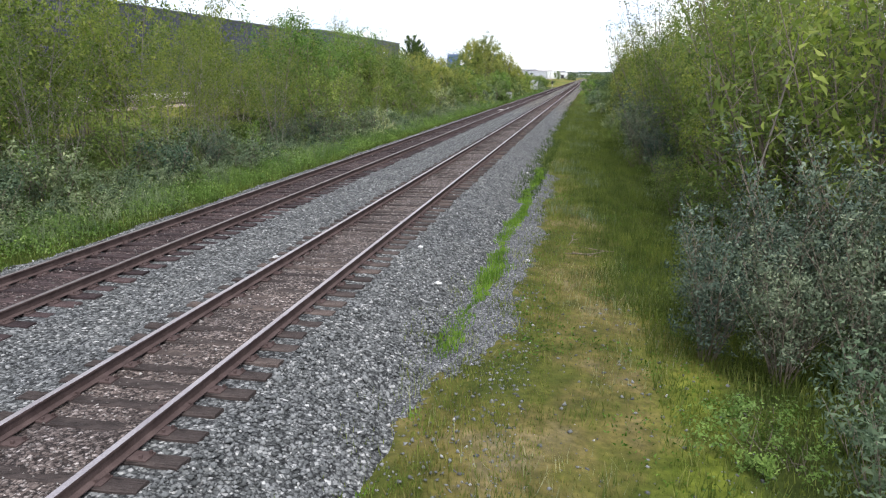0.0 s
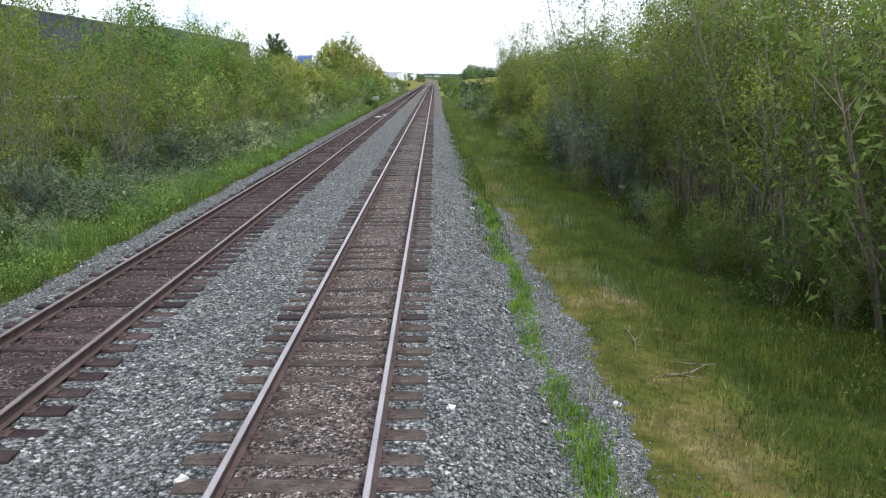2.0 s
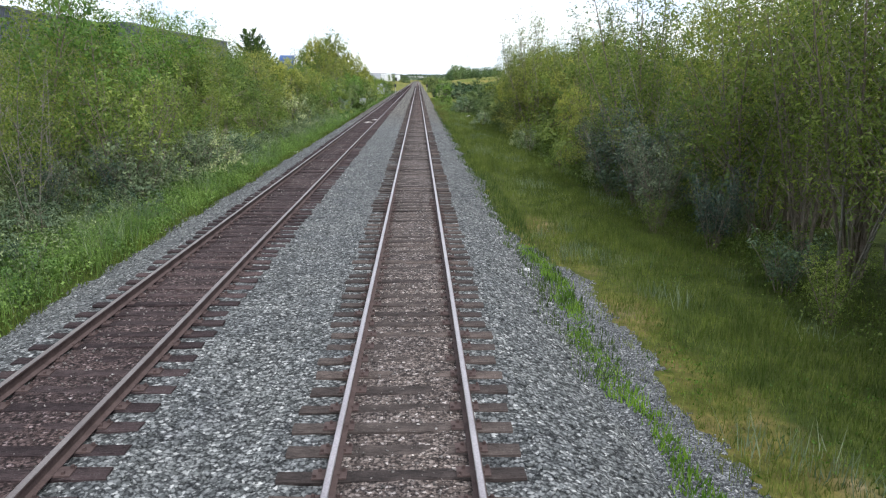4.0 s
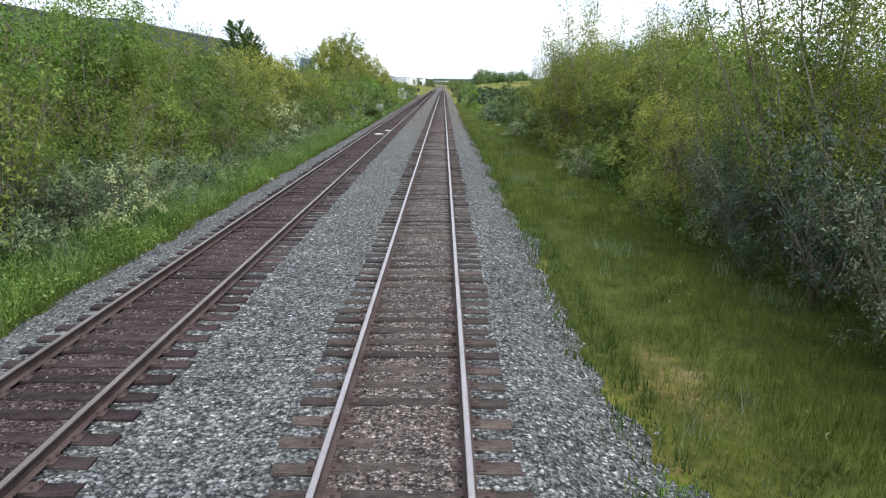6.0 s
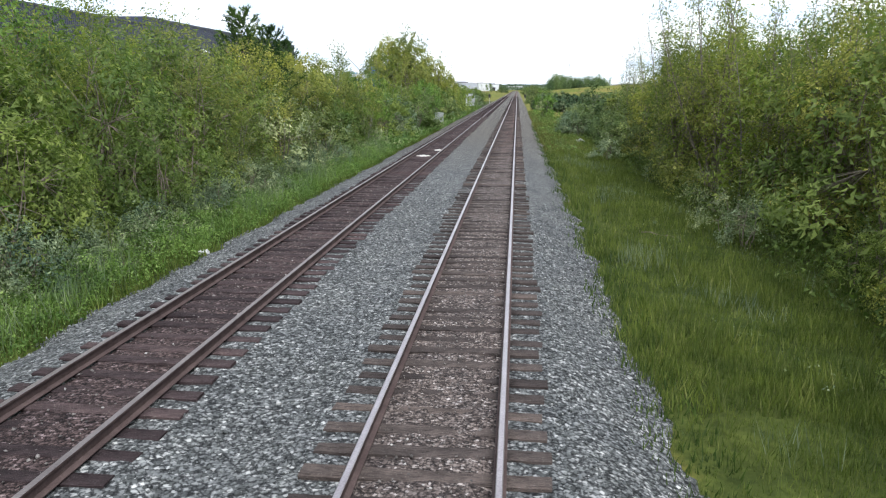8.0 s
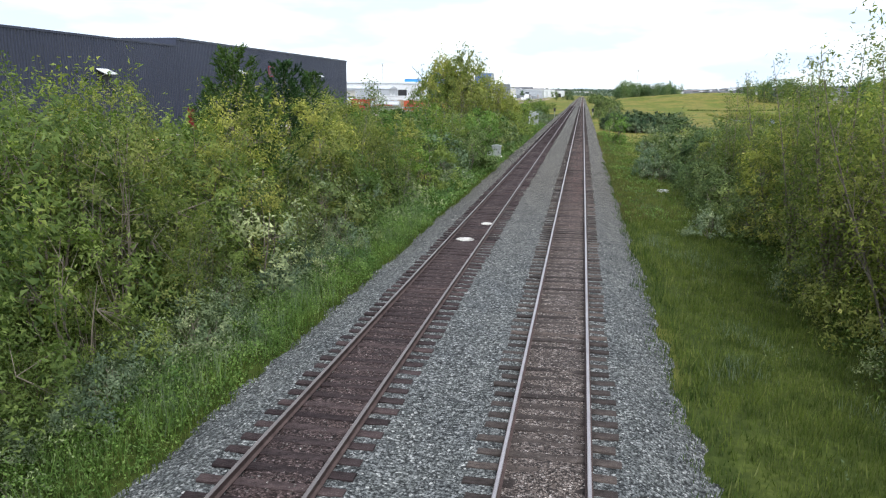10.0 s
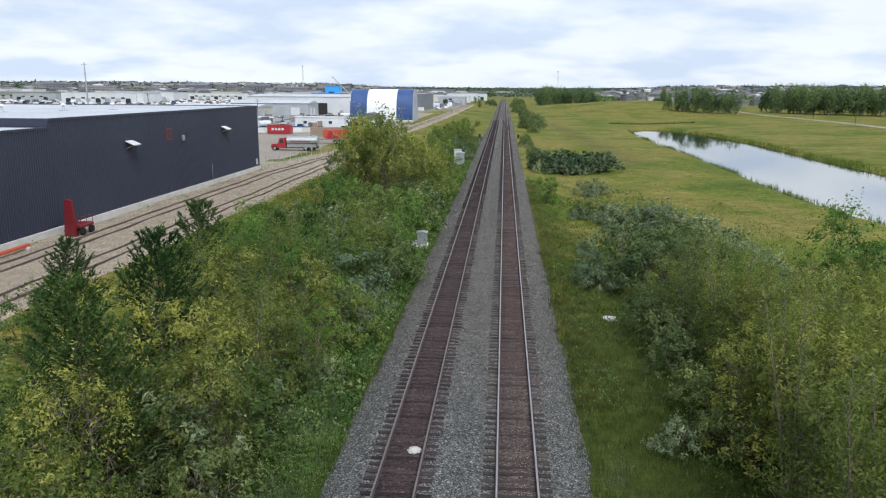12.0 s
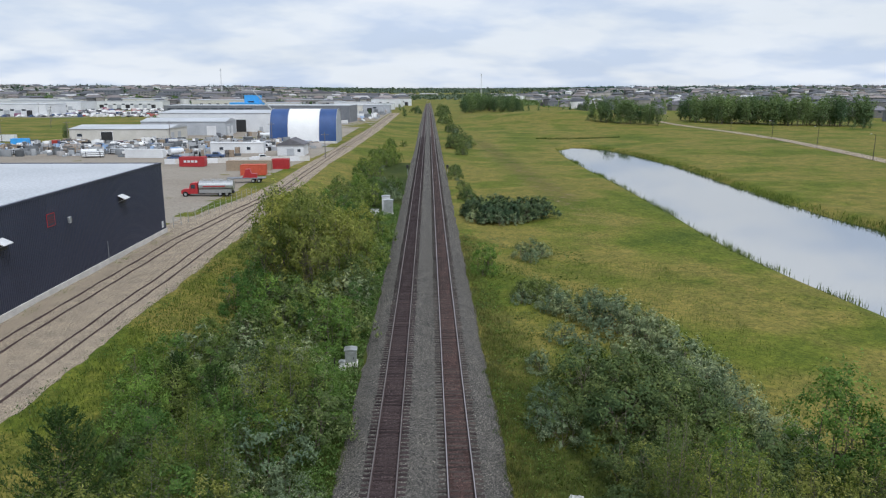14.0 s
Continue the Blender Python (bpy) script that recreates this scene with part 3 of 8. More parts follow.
def stones(name, n, xs, ys, zf, size, mat, rng):
    x, y = rng.uniform(*xs, n), ys[0] + (ys[1] - ys[0]) * rng.uniform(0, 1, n) ** 1.25
    r = size[0] + (size[1] - size[0]) * rng.uniform(0, 1, n) ** 2.2
    v = OCT_V[None] * (r[:, None, None] * rng.uniform(0.55, 1.25, (n, 6, 1))) + rng.normal(0, 0.22, (n, 6, 3)) * r[:, None, None]
    a = rng.uniform(0, 6.28, n)
    c, s = np.cos(a)[:, None], np.sin(a)[:, None]
    v = np.stack([v[..., 0] * c - v[..., 1] * s, v[..., 0] * s + v[..., 1] * c, v[..., 2] * 0.75], -1)
    v += np.stack([x, y, zf(x, y) + r * 0.25], -1)[:, None]
    f = OCT_F[None] + 6 * np.arange(n)[:, None, None]
    return v.reshape(-1, 3), f.reshape(-1, 3)


def loose_mat(name, stops):
    m, n, l, b = node_mat(name)
    geo = n.new("ShaderNodeNewGeometry")
    tc = n.new("ShaderNodeTexCoord")
    f = noise_node(n, l, tc.outputs["Object"], 45, 2)
    g = ramp_node(n, l, f.outputs["Fac"], ((0.3, (0.8, 0.8, 0.8)), (0.7, (1.15, 1.15, 1.15))))
    r = ramp_node(n, l, geo.outputs["Random Per Island"], stops)
    l.new(mix_node(n, l, 1.0, r.outputs[0], g.outputs[0], "MULTIPLY"), b.inputs["Base Color"])
    b.inputs["Roughness"].default_value = 0.85
    return m


M_STONES = loose_mat("loose_grey_stone", ((0.0, (0.046, 0.050, 0.050)), (0.5, (0.112, 0.119, 0.120)), (0.93, (0.195, 0.203, 0.204)), (1.0, (0.39, 0.39, 0.385))))
M_STONESB = loose_mat("loose_brown_stone", ((0.0, (0.05, 0.044, 0.041)), (0.5, (0.12, 0.106, 0.099)), (0.93, (0.20, 0.182, 0.172)), (1.0, (0.42, 0.40, 0.38))))
for xs, n, mt in (((1.3, 2.85), 7600, M_STONES), ((-3.15, -1.3), 9600, M_STONES), ((-7.35, -5.7), 4600, M_STONES), ((-0.68, 0.68), 2600, M_STONESB), ((-5.1, -3.8), 1700, M_STONESB)):
    v, f = stones("stones", n, xs, (2.5, 70), bed_z, (0.016, 0.044), mt, RNG)
    solo("loose_stones", arr_mesh("loose_stones", v, f, mt), "scatter of angular crushed stones on the track bed", "stones", kind="stuff")
for tx, n, mt in ((0.0, 3600, M_STONESB), (-4.45, 2000, M_STONESB)):
    v, f = stones("stones", n, (tx - 0.66, tx + 0.66), (2.5, 74), lambda x, y: 0 * x - 0.186, (0.010, 0.028), mt, RNG)
    solo("loose_stones", arr_mesh("loose_stones", v, f, mt), "scatter of small brown stones lying over the ties", "stones", kind="stuff")
v, f = stones("stones", 5200, (1.35, 2.95), (2.5, 20), bed_z, (0.018, 0.052), M_STONES, RNG)
solo("loose_stones", arr_mesh("loose_stones", v, f, M_STONES), "coarse angular stones on the ballast shoulder", "stones", kind="stuff")
v, f = stones("stones", 3000, (2.8, 4.5), (3, 38), apron_z, (0.01, 0.035), M_STONES, RNG)
solo("loose_stones", arr_mesh("loose_stones", v, f, M_STONES), "scatter of small pale stones on the gravel path", "stones", kind="stuff")


# ---- railway tracks ----
RAIL = ((-0.07, -0.171), (0.07, -0.171), (0.07, -0.160), (0.012, -0.140), (0.010, -0.045), (0.036, -0.034), (0.037, -0.008), (0.028, 0.0), (-0.028, 0.0), (-0.037, -0.008), (-0.036, -0.034), (-0.010, -0.045), (-0.012, -0.140), (-0.07, -0.160))


def rail_mesh(shine, y0, y1, z=0.0, profile=RAIL):
    bm = bmesh.new()
    prism(bm, [(x, q + z) for x, q in profile], y0, y1)
    for fc in bm.faces:
        fc.material_index = 1 if fc.calc_center_median().z > -0.012 + z else 0
    return bm_mesh("rail", bm, [M_RUST, shine])


def tie_mesh(mat, rng, long=2.6):
    bm = bmesh.new()
    w, h = rng.uniform(0.105, 0.125), 0.18
    prev = None
    xs = [-long / 2, -0.95, -0.3, 0.35, 0.95, long / 2]
    for x in xs:
        j = rng.uniform(-0.012, 0.012, 4)
        ring = [bm.verts.new((x + j[3], -w + j[0], -h)), bm.verts.new((x, w + j[1], -h)), bm.verts.new((x + j[0], w + j[1], -0.012)), bm.verts.new((x, w * 0.8, j[2] * 0.5)), bm.verts.new((x, -w * 0.8, j[1] * 0.5)), bm.verts.new((x + j[2], -w + j[0], -0.012))]
        if prev:
            for k in range(1, 6):
                q = (k + 1) % 6
                bm.faces.new((prev[k], prev[q], ring[q], ring[k]))
        else:
            bm.faces.new(ring)
        prev = ring
    bm.faces.new(prev[::-1])
    bmesh.ops.recalc_face_normals(bm, faces=bm.faces)
    return bm_mesh("tie", bm, mat)


def plate_mesh():
    bm = bmesh.new()
    box(bm, -0.18, 0.18, -0.095, 0.095, -0.002, 0.016)
    for sx, sy in ((-0.10, 0.05), (0.10, -0.05), (-0.15, -0.06), (0.15, 0.06)):
        box(bm, sx - 0.016, sx + 0.016, sy - 0.014, sy + 0.014, 0.014, 0.05)
    return bm_mesh("tie_plate", bm, M_RUST)


PLATE = plate_mesh()
TIE_TOP = -0.189
SPACING = 0.53


def tie_bulk(tx, y0, y1, mat, rng, z):
    """The far ties in one mesh."""
    ys = np.arange(y0, y1, SPACING)
    c = np.array(((-1.3, -0.11, -0.16), (1.3, -0.11, -0.16), (1.3, 0.11, -0.16), (-1.3, 0.11, -0.16), (-1.3, -0.11, 0), (1.3, -0.11, 0), (1.3, 0.11, 0), (-1.3, 0.11, 0)))
    v = c[None] + np.stack([tx + rng.normal(0, 0.03, len(ys)), ys, z + rng.normal(0, 0.006, len(ys))], -1)[:, None]
    q = np.array(((4, 5, 6, 7), (0, 1, 5, 4), (1, 2, 6, 5), (2, 3, 7, 6), (3, 0, 4, 7)))
    f = q[None] + 8 * np.arange(len(ys))[:, None, None]
    return arr_mesh("far_ties", v.reshape(-1, 3), f.reshape(-1, 4), mat)


for tx, mat, shine, word in ((TRACKS[0], M_TIE, M_SHINE, "polished"), (TRACKS[1], M_TIE_R, M_DULL, "dull")):
    rng = np.random.default_rng(int(11 - tx))
    tr = thing("railway_track", f"railway track with {word} steel rails on weathered wooden ties", "railway track", pose(tx, 0, 0))
    for sx in (-0.7525, 0.7525):
        r = part("rail", rail_mesh(shine, -12, 2900), None, tr, f"long steel rail with {word} head")
        r.location.x = sx
    kinds = [tie_mesh(mat, rng) for _ in range(6)]
    y, k = -8.0, 0
    while k < 300:
        t = part("tie", kinds[rng.integers(6)], None, tr)
        t.matrix_basis = pose(rng.normal(0, 0.035), y, TIE_TOP + rng.normal(0, 0.007), rng.normal(0, 1.0), 0, rng.normal(0, 0.9))
        if y < 42:
            for sx in (-0.7525, 0.7525):
                p = part("tie_plate", PLATE, None, t)
                p.location = (sx, 0, 0.002)
        y, k = y + SPACING + rng.normal(0, 0.012), k + 1
    far = part("far_ties", tie_bulk(0, y, 420, mat, rng, TIE_TOP), None, tr)
    far["kind"] = "stuff"


# ---- plants ----
def leaf_quads(p, size, rng, long=1.6, droop=0.2, facing=None):
    """One pointed leaf at each place, turned roughly to its facing: (3n, 3) corners and (n, 3) faces."""
    n = len(p)
    up = rng.normal(0, 1, (n, 3)) if facing is None else facing + rng.normal(0, 0.42, (n, 3))
    up /= np.linalg.norm(up, axis=1)[:, None] + 1e-9
    d = np.cross(up, rng.normal(0, 1, (n, 3)))
    d /= np.linalg.norm(d, axis=1)[:, None] + 1e-9
    s = np.cross(up, d)
    w = (size * rng.uniform(0.65, 1.3, n))[:, None]
    k = rng.uniform(-0.25, 0.25, n)[:, None]
    v = np.stack([p - d * w * long / 2 + s * w * k, p + s * w * 0.6 + d * w * k, p + d * w * long / 2 - s * w * 0.3], 1)
    soft = up + (np.array((0, 0, 0.9)) if facing is None else facing / (np.linalg.norm(facing, axis=1)[:, None] + 1e-9) * 2.2)
    soft /= np.linalg.norm(soft, axis=1)[:, None] + 1e-9
    return v.reshape(-1, 3), np.arange(3 * n).reshape(n, 3)[:, (0, 2, 1)], soft


def tubes(paths, n=3):
    """Tapered round stems: each path is (points, radii)."""
    vs, fs, o = [], [], 0
    a = np.arange(n) * 2 * np.pi / n
    for pts, rad in paths:
        pts = np.asarray(pts, float)
        t = np.gradient(pts, axis=0)
        t /= np.linalg.norm(t, axis=1)[:, None] + 1e-9
        ref = np.where(np.abs(t[:, 2:3]) > 0.9, np.array([[1.0, 0, 0]]), np.array([[0, 0, 1.0]]))
        u = np.cross(t, ref)
        u /= np.linalg.norm(u, axis=1)[:, None] + 1e-9
        w = np.cross(t, u)
        ring = pts[:, None] + (u[:, None] * np.cos(a)[None, :, None] + w[:, None] * np.sin(a)[None, :, None]) * np.asarray(rad)[:, None, None]
        k = len(pts)
        i = o + np.arange(k * n).reshape(k, n)
        fs.append(np.stack([i[:-1], np.roll(i[:-1], -1, 1), np.roll(i[1:], -1, 1), i[1:]], -1).reshape(-1, 4))
        vs.append(ring.reshape(-1, 3))
        o += k * n
    return np.concatenate(vs), np.concatenate(fs)


def cones(paths):
    """The same stems in triangles, with each two-point twig drawn out to a point."""
    v, f = tubes([p for p in paths if len(p[0]) > 2])
    tri = [f[:, :3], f[:, (0, 2, 3)]]
    tw, tf = tubes([p for p in paths if len(p[0]) == 2])
    tw = tw.reshape(-1, 2, 3, 3)
    ends = np.concatenate([tw[:, 0], tw[:, 1].mean(1, keepdims=True)], 1)
    i = len(v) + np.arange(len(ends) * 4).reshape(-1, 4)
    for a, b in ((0, 1), (1, 2), (2, 0)):
        tri.append(np.stack([i[:, a], i[:, b], i[:, 3]], -1))
    return np.concatenate([v, ends.reshape(-1, 3)]), np.concatenate(tri)


def plant(rng, height, stems, lean, limbs, limb_len, rise, leaves, size, spread, radius=0.05, start=0.25, taper=0.8, long=1.6, wander=0.05, curl=0.5, base=0.15):
    """Stems with limbs, and leaves gathered along the limbs. Returns wood and leaf arrays."""
    paths, tips, faces = [], [], []
    for k in range(stems):
        az = 6.283 * (k + rng.uniform(-0.3, 0.3)) / stems
        ln = lean * rng.uniform(0.5, 1.2) if stems > 1 else lean * rng.uniform(0, 0.6)
        h = height * (1 if k == 0 else rng.uniform(0.68, 1.0))
        f = np.linspace(0, 1, 6)
        bend = np.sin(f * rng.uniform(1, 3) + rng.uniform(0, 3))[:, None] * rng.normal(0, wander * h, 2)[None]
        xy = np.stack([np.cos(az), np.sin(az)])[None] * (base * (stems > 1) + ln * h * f[:, None] ** 1.2) + bend - bend[:1]
        pts = np.concatenate([xy, (f * h)[:, None]], 1)
        r0 = radius * rng.uniform(0.7, 1.1)
        paths.append((pts, r0 * (1 - 0.88 * f)))
        m = int(limbs * rng.uniform(0.85, 1.15))
        for j in range(m):
            g = start + (0.99 - start) * (j + rng.uniform(0, 1)) / m
            p0 = np.array([np.interp(g, f, pts[:, c]) for c in range(3)])
            a = 2.4 * j + rng.uniform(-0.6, 0.6)
            L = limb_len * ((1 - g) ** taper + 0.16) * rng.uniform(0.6, 1.25)
            e = radians(rise + rng.normal(0, 10))
            d0 = np.array([math.cos(a) * math.cos(e), math.sin(a) * math.cos(e), math.sin(e)])
            q = np.linspace(0, 1, 3)[:, None]
            lp = p0 + d0 * L * q + np.array([0, 0, 1.0]) * L * curl * 0.5 * q ** 2 + rng.normal(0, 0.05 * L, (1, 3)) * q
            paths.append((lp[::2], (r0 * 0.32 * (1 - g * 0.6) * (1 - 0.85 * q[:, 0]) + 0.002)[::2]))
            nl = max(4, int(leaves * (0.35 + L / (limb_len + 1e-6)) * rng.uniform(0.7, 1.2)))
            # leaves hang in clumps about the twig ends
            nk = max(2, int(2 + L * 1.6))
            t = rng.uniform(0.3, 1.05, nk)
            c = np.stack([np.interp(t, q[:, 0], lp[:, x]) for x in range(3)], 1) + rng.normal(0, 0.16 * L, (nk, 3))
            off = rng.normal(0, spread, (nl, 3))
            cc = c[rng.integers(nk, size=nl)]
            tips.append(cc + off)
            out = cc * np.array((1, 1, 0.0))
            out /= np.linalg.norm(out, axis=1)[:, None] + 0.3
            faces.append(off / (np.linalg.norm(off, axis=1)[:, None] + 1e-6) * 0.8 + out * 0.45 + np.array((0, 0, 0.45)))
    c = np.concatenate(tips)
    fc = np.concatenate(faces)[c[:, 2] > 0.06]
    c = c[c[:, 2] > 0.06]
    wood = cones(paths)
    return wood, leaf_quads(c, size, rng, long, facing=fc)


def pine_arrays(rng, height=6.5):
    """A young pine: whorls of upswept limbs, each with shoots set round with needles."""
    paths, base, axis_, = [], [], []
    paths.append((np.array([(0, 0, height * f) for f in np.linspace(0, 1, 6)]), 0.10 * (1 - 0.93 * np.linspace(0, 1, 6))))
    z = 0.35
    while z < height - 0.15:
        g = z / height
        n = 6 if g < 0.75 else 4
        a0 = rng.uniform(0, 6.28)
        for k in range(n):
            a = a0 + 6.283 * k / n + rng.uniform(-0.3, 0.3)
            L = (2.75 * (1 - g) ** 0.8 + 0.24) * rng.uniform(0.72, 1.12)
            e = radians(12 + 38 * g + rng.normal(0, 6))
            out = np.array((math.cos(a), math.sin(a), 0.0))
            q = np.linspace(0, 1, 4)[:, None]
            lp = np.array((0, 0, z)) + out * L * math.cos(e) * q + np.array((0, 0, 1.0)) * (L * math.sin(e) * q + 0.30 * L * q ** 2.2)
            paths.append((lp, 0.022 * (1 - 0.8 * q[:, 0]) * (1.2 - g)))
            side = np.array((-out[1], out[0], 0))
            m = int(4 + L * 5.0)
            for j in range(m):
                t = 0.28 + 0.72 * (j + rng.uniform(0, 1)) / m
                p = np.array([np.interp(t, q[:, 0], lp[:, c]) for c in range(3)])
                d = out * rng.uniform(0.2, 0.9) + side * rng.choice((-1, 1)) * rng.uniform(0.2, 0.9) + np.array((0, 0, rng.uniform(0.25, 0.9)))
                d /= np.linalg.norm(d)
                ln = rng.uniform(0.18, 0.40)
                s = rng.uniform(0, 1, 10)[:, None] * ln
                base.append(p + d * s)
                axis_.append(np.repeat(d[None], 10, 0))
            base.append(lp[-1] + (lp[-1] - lp[-2]) * rng.uniform(-0.5, 0.35, 22)[:, None])
            axis_.append(np.repeat(((lp[-1] - lp[-2]) / np.linalg.norm(lp[-1] - lp[-2]))[None], 22, 0))
        z += rng.uniform(0.24, 0.36)
    base.append(np.array((0, 0, height)) + np.array((0, 0, 1.0)) * rng.uniform(-0.3, 0.1, 40)[:, None])
    axis_.append(np.repeat(np.array(((0, 0, 1.0),)), 40, 0))
    b, d = np.concatenate(base), np.concatenate(axis_)
    n = len(b)
    d = d + rng.normal(0, 0.55, (n, 3))
    d /= np.linalg.norm(d, axis=1)[:, None]
    s = np.cross(d, rng.normal(0, 1, (n, 3)))
    s /= np.linalg.norm(s, axis=1)[:, None] + 1e-9
    ln = rng.uniform(0.11, 0.20, n)[:, None]
    v = np.stack([b - s * 0.026, b + s * 0.026, b + d * ln], 1).reshape(-1, 3)
    return tubes(paths), (v, np.arange(3 * n).reshape(n, 3), None)


def billow(rng, height, width, lobes, clumps, leaves, size, long=1.8, stems=6, radius=0.035, puff=0.16, shoot=0.35):
    """A dense bush: heaped lobes, each covered with leaf clumps and a few upright shoots, over a fan of stems."""
    az = rng.uniform(0, 6.283, lobes)
    rr = np.sqrt(rng.uniform(0, 1, lobes)) * width * 0.62
    rr[0] = 0.1 * width
    R = width * rng.uniform(0.34, 0.56, lobes)
    top = height * (1 - 0.5 * (rr / width) ** 1.5) * rng.uniform(0.72, 1.02, lobes)
    top[0] = height * 0.97
    tall = np.maximum(1.0, 0.32 * height / width)
    c = np.stack([rr * np.cos(az), rr * np.sin(az), np.maximum(top - R * tall, 0.35 * R)], -1)
    # lower skirts fill the bush down to the ground
    low = c.copy()
    low[:, :2] *= 1.25
    low[:, 2] = np.minimum(c[:, 2] * 0.42, R)
    c, R = np.concatenate([c, low]), np.concatenate([R, R * 1.05])
    k = rng.integers(len(c), size=clumps * 3)
    d = rng.normal(0, 1, (clumps * 3, 3))
    d[:, 2] = np.abs(d[:, 2]) * 0.9 - 0.35
    d /= np.linalg.norm(d, axis=1)[:, None]
    p = c[k] + d * R[k][:, None] * rng.uniform(0.86, 1.06, (clumps * 3, 1)) * np.array((1, 1, tall))
    deep = (np.linalg.norm((p[:, None] - c[None]) / np.array((1, 1, tall)), axis=2) < 0.82 * R[None]).sum(1)
    good = (deep == 0) & (p[:, 2] > 0.08)
    p, d = p[good][:clumps], d[good][:clumps]
    n = len(p)
    # leaves of each clump
    m = rng.integers(n, size=n * leaves)
    off = rng.normal(0, 1, (n * leaves, 3)) * puff * np.array((1, 1, 0.8)) * rng.uniform(0.6, 1.3, n)[m][:, None]
    q = p[m] + off
    fc = d[m] * 0.75 + off / (np.linalg.norm(off, axis=1)[:, None] + 1e-6) * 0.6 + np.array((0, 0, 0.45))
    # shoots standing out of the crown
    g = rng.permutation(n)[: n // 2]
    way = d[g] * 0.55 + np.array((0, 0, 0.9)) + rng.normal(0, 0.2, (len(g), 3))
    ns = max(6, leaves // 3)
    t = rng.uniform(0, 1, (len(g), ns, 1))
    sp = p[g][:, None] + way[:, None] * t * shoot * rng.uniform(0.4, 1.3, (len(g), 1, 1)) + rng.normal(0, size * 0.7, (len(g), ns, 3))
    q = np.concatenate([q, sp.reshape(-1, 3)])
    fc = np.concatenate([fc, np.repeat(d[g] * 0.7 + np.array((0, 0, 0.4)), ns, 0)])
    keep = q[:, 2] > 0.04
    paths = []
    for j in range(stems):
        e = c[j % lobes] + np.array((0, 0, R[j % lobes] * 0.5))
        a = rng.uniform(0, 6.283)
        b = np.array((0.12 * math.cos(a), 0.12 * math.sin(a), 0))
        f = np.linspace(0, 1, 5)[:, None]
        mid = rng.normal(0, 0.06 * height, 3) * np.array((1, 1, 0))
        paths.append((b + (e - b) * f + mid * np.sin(f * math.pi), radius * (1 - 0.8 * f[:, 0])))
    for j in rng.permutation(n)[: int(n * 0.4)]:
        i = int(np.argmin(np.linalg.norm(c[:lobes] - p[j], axis=1)))
        paths.append((np.stack([c[i] * np.array((0.8, 0.8, 0.9)), p[j] + d[j] * puff * 0.5]), np.array((radius * 0.35, 0.003))))
    return cones(paths), leaf_quads(q[keep], size, rng, long, facing=fc[keep])


def make_plant(name, label, category, wood_mat, leaf, rng, **kw):
    wood, lv = pine_arrays(rng) if name == "pine_tree" else billow(rng, **kw) if "lobes" in kw else plant(rng, **kw)
    ob = thing(name, label, category)
    part("trunk", arr_mesh("trunk", *wood, wood_mat), None, ob)
    part("crown", arr_mesh("crown", lv[0], lv[1], leaf, lv[2]), None, ob)
    return ob


PR = np.random.default_rng(21)
PROTOS = {}
LABELS = {
    "birch": "slender young birch with thin pale stems and airy yellow-green leaves",
    "willow": "bushy green willow with many stems beside the railway",
    "poplar": "dense dark-green young poplar with broad leaves",
    "silver": "grey-green silverberry shrub with small silvery leaves",
    "pine": "dark-green young pine with upswept needle branches",
    "tallwillow": "tall yellowish willow with feathery upright branches",
    "weedbush": "low bright-green leafy shrub at the edge of the ballast",
    "fartree": "dark-green leafy tree standing far from the railway",
    "spruce": "small dark conical spruce standing in a row",
    "darkbush": "dense dark blue-green bush in the meadow",
    "bigsilver": "tall grey-green silverberry bush with dense silvery leaves",
    "dead": "leafless grey tree with bare forked branches",
}
CATS = {"birch": "tree", "willow": "willow", "poplar": "tree", "silver": "shrub", "pine": "pine tree", "tallwillow": "willow", "weedbush": "shrub", "fartree": "tree", "spruce": "spruce tree", "dead": "bare tree", "bigsilver": "shrub", "darkbush": "bush"}
NAMES = {"birch": "birch_tree", "willow": "willow_bush", "poplar": "poplar_tree", "silver": "silverberry_shrub", "pine": "pine_tree", "tallwillow": "willow_tree", "weedbush": "leafy_shrub", "fartree": "leafy_tree", "spruce": "spruce_tree", "dead": "bare_tree", "bigsilver": "silverberry_bush", "darkbush": "dark_bush"}
